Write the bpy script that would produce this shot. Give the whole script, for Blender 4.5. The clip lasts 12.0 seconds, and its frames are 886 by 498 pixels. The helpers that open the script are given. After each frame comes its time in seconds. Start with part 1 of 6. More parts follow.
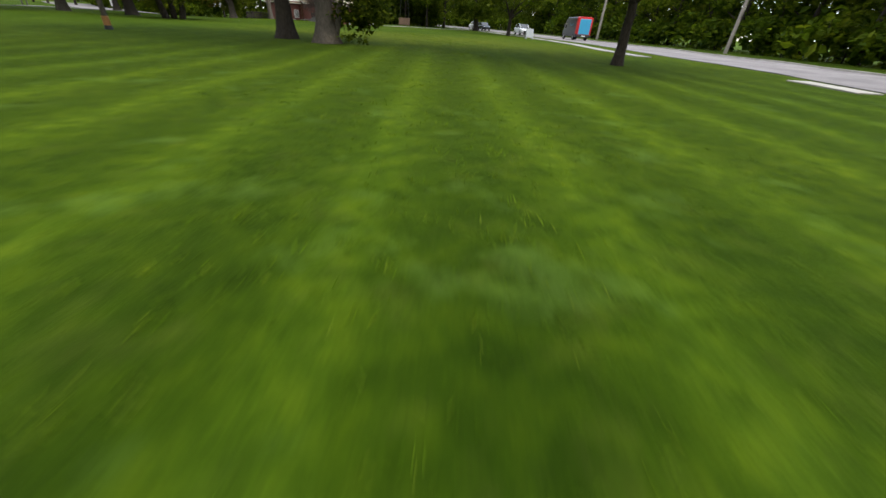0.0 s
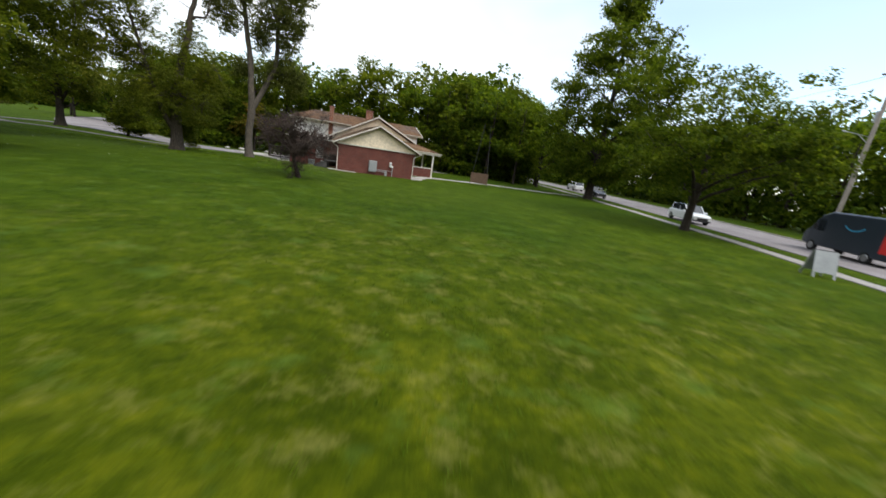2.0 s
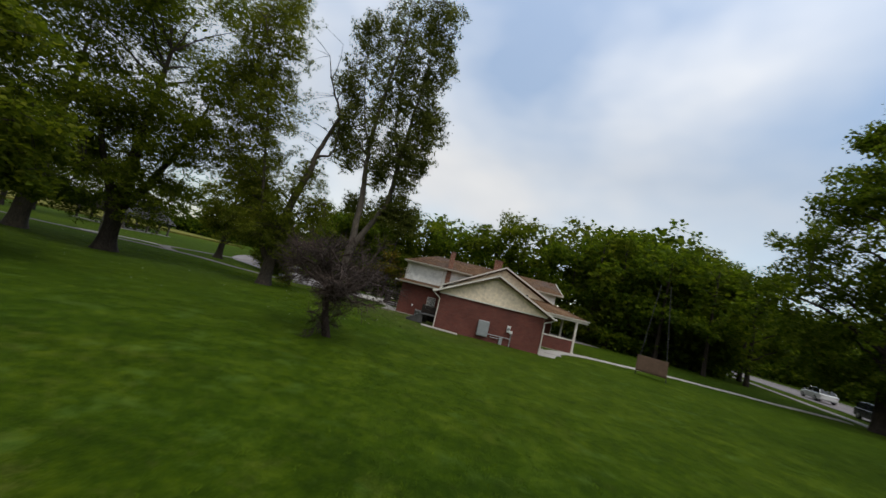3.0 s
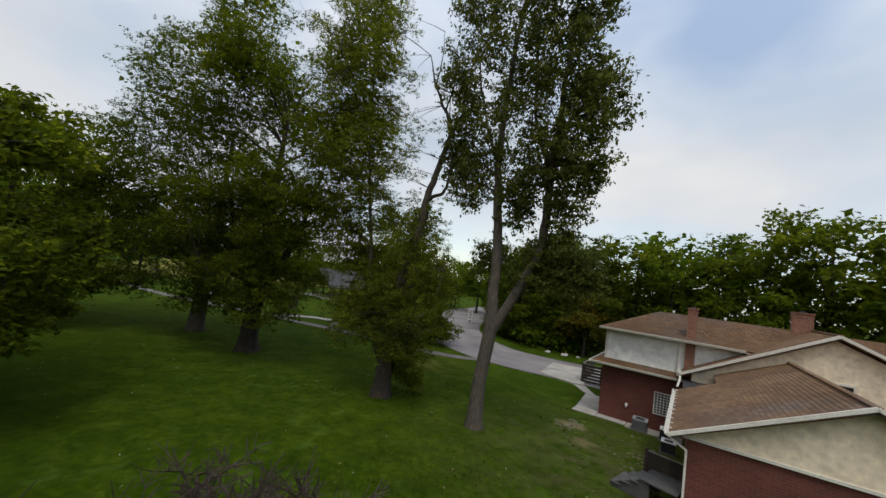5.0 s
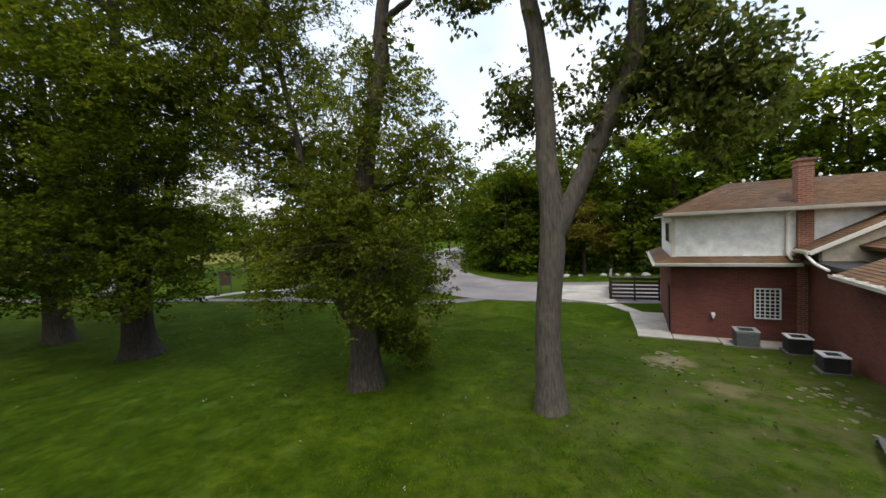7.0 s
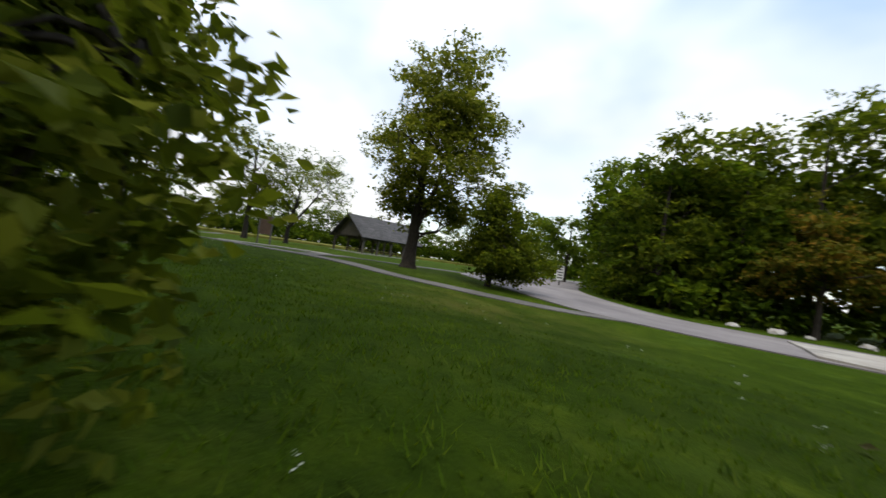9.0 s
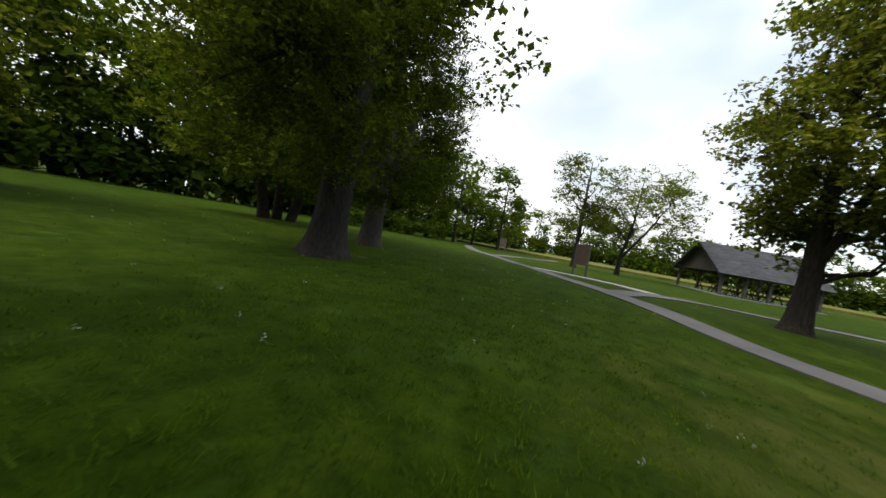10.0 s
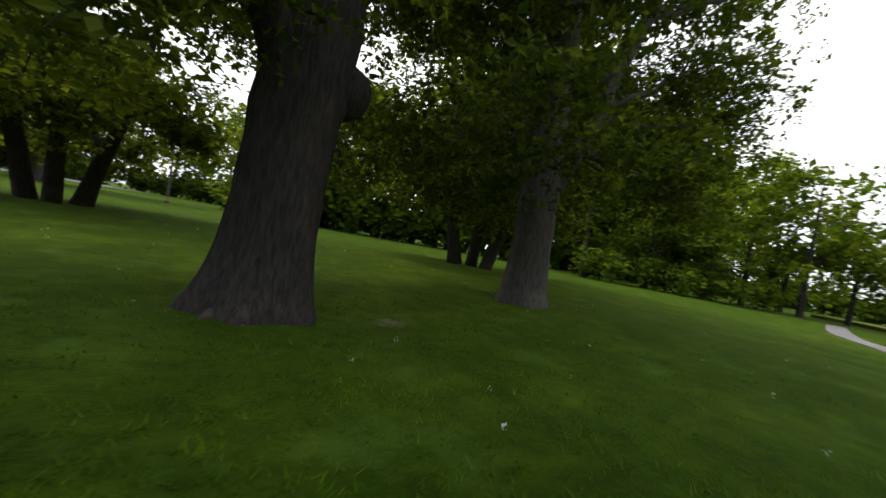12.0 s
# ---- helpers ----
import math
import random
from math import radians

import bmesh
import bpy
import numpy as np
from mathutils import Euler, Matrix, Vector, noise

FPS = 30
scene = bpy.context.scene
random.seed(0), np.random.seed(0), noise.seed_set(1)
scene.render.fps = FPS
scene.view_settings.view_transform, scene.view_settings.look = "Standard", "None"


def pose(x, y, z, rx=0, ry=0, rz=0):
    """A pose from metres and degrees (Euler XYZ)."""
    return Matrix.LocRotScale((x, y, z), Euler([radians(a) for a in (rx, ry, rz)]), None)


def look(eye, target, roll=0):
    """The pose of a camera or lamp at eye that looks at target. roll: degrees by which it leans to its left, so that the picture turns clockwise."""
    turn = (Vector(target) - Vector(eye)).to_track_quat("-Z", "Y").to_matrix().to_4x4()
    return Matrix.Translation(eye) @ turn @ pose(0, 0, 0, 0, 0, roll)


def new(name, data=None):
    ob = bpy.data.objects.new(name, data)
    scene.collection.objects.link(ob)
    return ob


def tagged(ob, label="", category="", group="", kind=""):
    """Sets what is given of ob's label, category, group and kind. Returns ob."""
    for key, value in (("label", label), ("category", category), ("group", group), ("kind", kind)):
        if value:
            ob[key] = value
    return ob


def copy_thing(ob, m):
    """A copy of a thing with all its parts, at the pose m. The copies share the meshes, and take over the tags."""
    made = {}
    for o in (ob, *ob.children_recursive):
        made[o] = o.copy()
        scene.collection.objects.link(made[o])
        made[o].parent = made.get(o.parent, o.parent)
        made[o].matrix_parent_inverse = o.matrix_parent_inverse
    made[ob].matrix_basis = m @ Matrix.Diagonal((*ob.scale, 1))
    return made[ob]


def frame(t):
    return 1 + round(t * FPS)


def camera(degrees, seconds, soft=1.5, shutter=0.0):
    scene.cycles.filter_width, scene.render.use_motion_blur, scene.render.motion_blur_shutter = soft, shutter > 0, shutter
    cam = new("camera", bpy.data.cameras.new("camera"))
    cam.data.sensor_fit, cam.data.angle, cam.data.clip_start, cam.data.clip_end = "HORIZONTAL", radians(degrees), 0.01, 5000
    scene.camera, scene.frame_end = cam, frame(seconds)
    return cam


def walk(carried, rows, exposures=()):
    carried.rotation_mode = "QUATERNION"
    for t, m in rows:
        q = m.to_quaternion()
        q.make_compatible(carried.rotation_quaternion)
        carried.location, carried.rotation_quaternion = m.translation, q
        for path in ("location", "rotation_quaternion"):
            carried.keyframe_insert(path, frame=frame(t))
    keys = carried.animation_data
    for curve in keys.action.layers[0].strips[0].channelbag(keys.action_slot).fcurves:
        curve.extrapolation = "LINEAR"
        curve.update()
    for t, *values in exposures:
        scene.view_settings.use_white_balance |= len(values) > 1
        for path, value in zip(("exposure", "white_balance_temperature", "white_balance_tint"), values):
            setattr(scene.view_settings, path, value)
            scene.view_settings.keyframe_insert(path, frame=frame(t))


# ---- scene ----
cam = camera(101.1, 12.0, shutter=0.14)
PATH = [
    (0, (-4.39, -16.528, 1.286), (-3.409, -15.143, 0.228), 3.8),
    (0.5, (1.226, -8.677, 1.294), (2.186, -7.258, 0.263), 3.9),
    (1, (4.972, -2.082, 1.366), (5.926, -0.622, 0.388), 5.2),
    (1.5, (9.018, 5.569, 2.001), (9.945, 7.121, 1.146), 6.2),
    (2, (12.838, 13.43, 2.527), (13.592, 15.218, 2.043), 8.7),
    (2.5, (15.373, 19.556, 2.444), (15.719, 21.526, 2.413), 11.7),
    (3, (16.822, 23.654, 2.823), (16.706, 25.641, 3.019), 13.7),
    (3.5, (17.521, 26.784, 3.419), (16.975, 28.687, 3.709), 14.4),
    (3.7, (17.56, 27.874, 3.824), (16.852, 29.722, 4.115), 14.6),
    (5.3, (15.071, 35.791, 6.165), (13.91, 37.416, 6.263), 6.2),
    (5.5, (14.56, 36.336, 6.185), (13.413, 37.973, 6.252), 4.7),
    (6, (13.26, 37.566, 6.034), (12.175, 39.246, 6.019), 1.1),
    (6.5, (11.885, 38.809, 5.236), (10.89, 40.543, 5.17), -1.5),
    (7, (10.63, 40.431, 4.244), (9.706, 42.202, 4.137), -2.8),
    (7.2, (10.127, 41.205, 3.774), (9.225, 42.986, 3.659), -2.8),
    (8.8, (6.524, 48.902, 0.75), (5.307, 50.488, 0.784), 5.8),
    (9, (6.2, 49.92, 0.682), (4.767, 51.315, 0.738), 8.0),
    (9.2, (6.08, 50.62, 0.66), (4.393, 51.694, 0.704), 9.6),
    (9.5, (5.65, 51.24, 0.77), (3.699, 51.678, 0.738), 11.4),
    (10, (3.588, 52.345, 1.105), (1.603, 52.119, 1.017), 10.2),
    (10.5, (1.527, 52.839, 1.571), (-0.417, 52.377, 1.472), 8.2),
    (11, (-0.667, 52.962, 1.379), (-2.555, 52.305, 1.316), 7.0),
    (11.5, (-3.179, 52.948, 0.964), (-4.905, 51.937, 0.972), 7.2),
    (12, (-5.861, 52.588, 1.052), (-7.108, 51.025, 1.01), 10.2),
]
walk(cam, [(t, look(eye, target, roll)) for t, eye, target, roll in PATH],
     exposures=[(0.0, 0.12), (0.5, 0.25), (1.0, 0.76), (1.5, 0.7), (2.0, -0.24), (2.5, -0.75), (3.0, -1.05), (3.5, -1.1), (5.5, -0.95), (6.0, -0.65), (7.2, -0.36), (9.0, -0.45), (9.5, -0.55), (10.0, -0.48), (11.0, -0.36), (12.0, -0.05)])

# ---- world and sun ----
world = bpy.data.worlds.new("sky")
scene.world = world
world.use_nodes = True
wn, wl = world.node_tree.nodes, world.node_tree.links
wn.clear()
SUN_EL, SUN_AZ = radians(62), radians(142)
sky = wn.new("ShaderNodeTexSky")
sky.sky_type, sky.sun_disc = "NISHITA", False
sky.sun_elevation, sky.sun_rotation = SUN_EL, SUN_AZ
sky.air_density, sky.dust_density = 1.0, 0.5
co = wn.new("ShaderNodeTexCoord")
mp = wn.new("ShaderNodeMapping")
mp.inputs["Scale"].default_value = (1.0, 1.0, 1.7)
cn = wn.new("ShaderNodeTexNoise")
cn.inputs["Scale"].default_value, cn.inputs["Detail"].default_value, cn.inputs["Roughness"].default_value = 1.5, 4, 0.45
cr = wn.new("ShaderNodeValToRGB")
cr.color_ramp.elements[0].position, cr.color_ramp.elements[0].color = 0.26, (0.18, 0.18, 0.18, 1)
cr.color_ramp.elements[1].position, cr.color_ramp.elements[1].color = 0.52, (0.96, 0.96, 0.96, 1)
cn2 = wn.new("ShaderNodeTexNoise")
cn2.inputs["Scale"].default_value, cn2.inputs["Detail"].default_value = 2.2, 3
cr2 = wn.new("ShaderNodeValToRGB")
cr2.color_ramp.elements[0].position, cr2.color_ramp.elements[0].color = 0.33, (10.6, 11.0, 11.6, 1)
cr2.color_ramp.elements[1].position, cr2.color_ramp.elements[1].color = 0.6, (13.0, 13.0, 13.0, 1)
mixc = wn.new("ShaderNodeMix")
mixc.data_type = "RGBA"
bg = wn.new("ShaderNodeBackground")
bg.inputs["Strength"].default_value = 0.13
wo = wn.new("ShaderNodeOutputWorld")
wl.new(co.outputs["Generated"], mp.inputs["Vector"])
wl.new(mp.outputs["Vector"], cn.inputs["Vector"])
wl.new(mp.outputs["Vector"], cn2.inputs["Vector"])
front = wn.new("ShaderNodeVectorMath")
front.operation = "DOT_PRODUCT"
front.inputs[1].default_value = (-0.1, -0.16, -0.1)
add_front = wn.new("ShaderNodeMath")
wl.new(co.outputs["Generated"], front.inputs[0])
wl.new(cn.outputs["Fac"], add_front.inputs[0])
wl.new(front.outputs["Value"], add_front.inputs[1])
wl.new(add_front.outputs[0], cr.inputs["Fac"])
wl.new(cn2.outputs["Fac"], cr2.inputs["Fac"])
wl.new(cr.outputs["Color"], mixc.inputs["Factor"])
lift = wn.new("ShaderNodeMix")
lift.data_type, lift.blend_type = "RGBA", "MULTIPLY"
lift.inputs["Factor"].default_value = 1.0
lift.inputs["B"].default_value = (3.0, 2.9, 2.6, 1)
wl.new(sky.outputs["Color"], lift.inputs["A"])
wl.new(lift.outputs["Result"], mixc.inputs["A"])
wl.new(cr2.outputs["Color"], mixc.inputs["B"])
# an overcast sky is brighter overhead than near the horizon
zen = wn.new("ShaderNodeSeparateXYZ")
wl.new(co.outputs["Generated"], zen.inputs[0])
zr = wn.new("ShaderNodeMapRange")
zr.inputs["From Min"].default_value, zr.inputs["From Max"].default_value = 0.35, 1.0
zr.inputs["To Min"].default_value, zr.inputs["To Max"].default_value = 1.0, 2.0
wl.new(zen.outputs["Z"], zr.inputs["Value"])
zm = wn.new("ShaderNodeVectorMath")
zm.operation = "SCALE"
wl.new(mixc.outputs["Result"], zm.inputs[0])
wl.new(zr.outputs["Result"], zm.inputs["Scale"])
wl.new(zm.outputs["Vector"], bg.inputs["Color"])
wl.new(bg.outputs["Background"], wo.inputs["Surface"])
sun_data = bpy.data.lights.new("sun", "SUN")
sun_data.energy, sun_data.angle, sun_data.color = 2.5, radians(20), (1.0, 0.96, 0.88)
sun = new("sun", sun_data)
sun.matrix_world = look((0, 0, 80), (-80 * math.sin(SUN_AZ) / math.tan(SUN_EL), -80 * math.cos(SUN_AZ) / math.tan(SUN_EL), 0))

# ---- materials ----


def mat_new(name, rough=0.8, metal=0.0, spec=0.5):
    m = bpy.data.materials.new(name)
    m.use_nodes = True
    b = m.node_tree.nodes["Principled BSDF"]
    b.inputs["Roughness"].default_value = rough
    b.inputs["Metallic"].default_value = metal
    b.inputs["Specular IOR Level"].default_value = spec
    return m, m.node_tree.nodes, m.node_tree.links, b


def ramp(n, stops):
    r = n.new("ShaderNodeValToRGB")
    e = r.color_ramp.elements
    while len(e) < len(stops):
        e.new(0.5)
    for k, (p, c) in zip(e, stops):
        k.position, k.color = p, (*c, 1)
    return r


def tex_noise(n, l, vec, scale, detail=4, rough=0.55):
    t = n.new("ShaderNodeTexNoise")
    t.inputs["Scale"].default_value, t.inputs["Detail"].default_value, t.inputs["Roughness"].default_value = scale, detail, rough
    if vec is not None:
        l.new(vec, t.inputs["Vector"])
    return t.outputs["Fac"]


def mixrgb(n, l, fac, a, b, mode="MIX"):
    m = n.new("ShaderNodeMix")
    m.data_type, m.blend_type = "RGBA", mode
    for sock, v in (("Factor", fac), ("A", a), ("B", b)):
        if isinstance(v, (int, float)):
            m.inputs[sock].default_value = v
        elif isinstance(v, tuple):
            m.inputs[sock].default_value = (*v, 1)
        else:
            l.new(v, m.inputs[sock])
    return m.outputs["Result"]


def bump(n, l, b, height, strength=0.3, dist=0.02):
    k = n.new("ShaderNodeBump")
    k.inputs["Strength"].default_value, k.inputs["Distance"].default_value = strength, dist
    l.new(height, k.inputs["Height"])
    l.new(k.outputs["Normal"], b.inputs["Normal"])


def worn(name, colors, scale=3.0, fine=40.0, rough=0.8, metal=0.0, bumps=0.25, spec=0.4, island=0.0, stain=None):
    """A surface in two to three tones, with coarse blotches, fine grain and relief."""
    m, n, l, b = mat_new(name, rough, metal, spec)
    pos = n.new("ShaderNodeTexCoord").outputs["Object"]
    big = tex_noise(n, l, pos, scale, 6, 0.6)
    small = tex_noise(n, l, pos, fine, 4, 0.6)
    r = ramp(n, [(0.3 + 0.4 * i / max(1, len(colors) - 1), c) for i, c in enumerate(colors)])
    l.new(big, r.inputs["Fac"])
    g = ramp(n, [(0.25, (0.72, 0.72, 0.72)), (0.75, (1.18, 1.18, 1.18))])
    l.new(small, g.inputs["Fac"])
    c = mixrgb(n, l, 1.0, r.outputs["Color"], g.outputs["Color"], "MULTIPLY")
    if stain:
        s = ramp(n, [(0.52, (0, 0, 0)), (0.68, (1, 1, 1))])
        l.new(tex_noise(n, l, pos, scale * 0.45, 7, 0.65), s.inputs["Fac"])
        c = mixrgb(n, l, s.outputs["Color"], c, stain)
    if island:
        q = n.new("ShaderNodeNewGeometry").outputs["Random Per Island"]
        t = ramp(n, [(0, (1 - island,) * 3), (1, (1 + island,) * 3)])
        l.new(q, t.inputs["Fac"])
        c = mixrgb(n, l, 1.0, c, t.outputs["Color"], "MULTIPLY")
    l.new(c, b.inputs["Base Color"])
    if bumps:
        bump(n, l, b, small, bumps, 0.01)
    return m


def lawn_material():
    m, n, l, b = mat_new("lawn", 1.0, 0, 0.04)
    pos = n.new("ShaderNodeTexCoord").outputs["Object"]
    base = ramp(n, [(0.28, (0.011, 0.025, 0.001)), (0.5, (0.022, 0.044, 0.0012)), (0.72, (0.044, 0.074, 0.005))])
    l.new(tex_noise(n, l, pos, 0.8, 8, 0.64), base.inputs["Fac"])
    broad = ramp(n, [(0.35, (0.74, 0.84, 0.8)), (0.65, (1.26, 1.14, 1.0))])
    l.new(tex_noise(n, l, pos, 0.06, 3, 0.5), broad.inputs["Fac"])
    start = n.new("ShaderNodeVectorMath")
    start.operation = "DISTANCE"
    start.inputs[1].default_value = (-2.0, -14.0, 0.0)
    l.new(pos, start.inputs[0])
    sm = n.new("ShaderNodeMath")
    sm.operation = "MULTIPLY"
    sm.inputs[1].default_value = 0.02
    l.new(start.outputs["Value"], sm.inputs[0])
    sr = ramp(n, [(0.26, (1.0, 1.0, 1.0)), (0.46, (0.12, 0.12, 0.12))])
    l.new(sm.outputs[0], sr.inputs["Fac"])
    even = mixrgb(n, l, mixrgb(n, l, 1.0, sr.outputs["Color"], (0.72, 0.72, 0.72), "MULTIPLY"), base.outputs["Color"], (0.022, 0.044, 0.0014))
    c = mixrgb(n, l, 1.0, even, broad.outputs["Color"], "MULTIPLY")
    # tufts: small dark and light flecks
    fleck = ramp(n, [(0.3, (0.46, 0.54, 0.54)), (0.5, (1, 1, 1)), (0.7, (1.8, 1.5, 1.4))])
    l.new(tex_noise(n, l, pos, 3.6, 6, 0.66), fleck.inputs["Fac"])
    c = mixrgb(n, l, 0.85, c, fleck.outputs["Color"], "MULTIPLY")
    fine = ramp(n, [(0.3, (0.65, 0.65, 0.7)), (0.7, (1.3, 1.28, 1.2))])
    l.new(tex_noise(n, l, pos, 45.0, 4, 0.65), fine.inputs["Fac"])
    c = mixrgb(n, l, 0.7, c, fine.outputs["Color"], "MULTIPLY")
    # mowing stripes along the run of the lawn
    mapn = n.new("ShaderNodeMapping")
    mapn.inputs["Rotation"].default_value = (0, 0, radians(33))
    l.new(pos, mapn.inputs["Vector"])
    wv = n.new("ShaderNodeTexWave")
    wv.inputs["Scale"].default_value, wv.inputs["Distortion"].default_value = 0.165, 0.35
    wv.inputs["Detail"].default_value, wv.inputs["Detail Scale"].default_value = 3, 0.4
    l.new(mapn.outputs["Vector"], wv.inputs["Vector"])
    st = ramp(n, [(0.08, (0.74, 0.79, 0.82)), (0.5, (0.94, 0.96, 0.97)), (0.82, (1.08, 1.08, 1.1)), (0.97, (1.42, 1.36, 1.6))])
    l.new(wv.outputs["Fac"], st.inputs["Fac"])
    c = mixrgb(n, l, sr.outputs["Color"], c, st.outputs["Color"], "MULTIPLY")
    # thin, straw-coloured patches
    dry = ramp(n, [(0.52, (0, 0, 0)), (0.68, (1, 1, 1))])
    l.new(tex_noise(n, l, pos, 1.5, 10, 0.76), dry.inputs["Fac"])
    away = n.new("ShaderNodeVectorMath")
    away.operation = "DISTANCE"
    away.inputs[1].default_value = (15.5, 13.0, 0.0)
    l.new(pos, away.inputs[0])
    sc = n.new("ShaderNodeMath")
    sc.operation = "MULTIPLY_ADD"
    sc.inputs[1].default_value = 0.034
    l.new(away.outputs["Value"], sc.inputs[0])
    l.new(tex_noise(n, l, pos, 0.16, 3, 0.5), sc.inputs[2])
    dry2 = ramp(n, [(0.85, (0.9, 0.9, 0.9)), (1.25, (0.12, 0.12, 0.12))])
    half = n.new("ShaderNodeMath")
    half.operation = "MULTIPLY"
    half.inputs[1].default_value = 0.75
    l.new(sc.outputs[0], half.inputs[0])
    l.new(half.outputs[0], dry2.inputs["Fac"])
    dry2.color_ramp.elements[0].position, dry2.color_ramp.elements[1].position = 0.55, 0.85
    d = mixrgb(n, l, 1.0, dry.outputs["Color"], dry2.outputs["Color"], "MULTIPLY")
    c = mixrgb(n, l, mixrgb(n, l, 1.0, dry2.outputs["Color"], (1.0, 1.0, 1.0), "MULTIPLY"), c, mixrgb(n, l, 1.0, c, (1.75, 1.22, 0.95), "MULTIPLY"))
    c = mixrgb(n, l, mixrgb(n, l, 1.0, d, (0.62, 0.62, 0.62), "MULTIPLY"), c, (0.16, 0.15, 0.035))
    # trodden ground beside the garage
    near = n.new("ShaderNodeVectorMath")
    near.operation = "DISTANCE"
    near.inputs[1].default_value = (14.6, 50.8, 0.0)
    l.new(pos, near.inputs[0])
    trod = ramp(n, [(0.2, (0.85, 0.85, 0.85)), (0.95, (0, 0, 0))])
    tm = n.new("ShaderNodeMath")
    tm.operation = "MULTIPLY"
    tm.inputs[1].default_value = 0.1
    l.new(near.outputs["Value"], tm.inputs[0])
    l.new(tm.outputs[0], trod.inputs["Fac"])
    tn = ramp(n, [(0.38, (0, 0, 0)), (0.64, (0.9, 0.9, 0.9))])
    l.new(tex_noise(n, l, pos, 1.3, 9, 0.7), tn.inputs["Fac"])
    c = mixrgb(n, l, mixrgb(n, l, 1.0, trod.outputs["Color"], tn.outputs["Color"], "MULTIPLY"), c, (0.07, 0.062, 0.026))
    # paler mats of clover
    mats = ramp(n, [(0.56, (0, 0, 0)), (0.7, (0.45, 0.45, 0.45))])
    l.new(tex_noise(n, l, pos, 0.95, 7, 0.62), mats.inputs["Fac"])
    c = mixrgb(n, l, mats.outputs["Color"], c, (0.068, 0.115, 0.018))
    # small bare spots: trodden corners, and where the mower has scalped the turf
    for spot, reach, soil_c in (((11.55, 53.3, 0.0), 1.5, (0.16, 0.125, 0.07)), ((-8.6, 48.2, 0.0), 0.75, (0.15, 0.115, 0.07)), ((6.6, 0.9, 0.0), 0.3, (0.13, 0.1, 0.055)), ((12.6, 51.2, 0.0), 1.3, (0.11, 0.09, 0.045))):
        sd = n.new("ShaderNodeVectorMath")
        sd.operation = "DISTANCE"
        sd.inputs[1].default_value = spot
        l.new(pos, sd.inputs[0])
        sa = n.new("ShaderNodeMath")
        sa.operation = "DIVIDE"
        sa.inputs[1].default_value = reach
        l.new(sd.outputs["Value"], sa.inputs[0])
        sb = n.new("ShaderNodeMath")
        l.new(sa.outputs[0], sb.inputs[0])
        l.new(tex_noise(n, l, pos, 2.2, 8, 0.7), sb.inputs[1])
        sr_ = ramp(n, [(0.72, (0.9, 0.9, 0.9)), (1.0, (0, 0, 0))])
        l.new(sb.outputs[0], sr_.inputs["Fac"])
        c = mixrgb(n, l, sr_.outputs["Color"], c, soil_c)
    # worn, brownish grass along the footpath
    worn_d = n.new("ShaderNodeVectorMath")
    worn_d.operation = "DISTANCE"
    worn_d.inputs[1].default_value = (0.4, 57.0, 0.0)
    l.new(pos, worn_d.inputs[0])
    wm = n.new("ShaderNodeMath")
    wm.operation = "MULTIPLY"
    wm.inputs[1].default_value = 0.2
    l.new(worn_d.outputs["Value"], wm.inputs[0])
    wr = ramp(n, [(0.15, (0.8, 0.8, 0.8)), (0.9, (0, 0, 0))])
    l.new(wm.outputs[0], wr.inputs["Fac"])
    wn = ramp(n, [(0.4, (0, 0, 0)), (0.6, (1, 1, 1))])
    l.new(tex_noise(n, l, pos, 0.8, 9, 0.7), wn.inputs["Fac"])
    c = mixrgb(n, l, mixrgb(n, l, 1.0, wr.outputs["Color"], wn.outputs["Color"], "MULTIPLY"), c, (0.088, 0.078, 0.018))
    l.new(c, b.inputs["Base Color"])
    b.inputs["Sheen Weight"].default_value, b.inputs["Sheen Roughness"].default_value = 0.15, 0.35
    b.inputs["Sheen Tint"].default_value = (0.5, 0.75, 0.08, 1)
    bump(n, l, b, tex_noise(n, l, pos, 22.0, 5, 0.7), 0.5, 0.04)
    return m


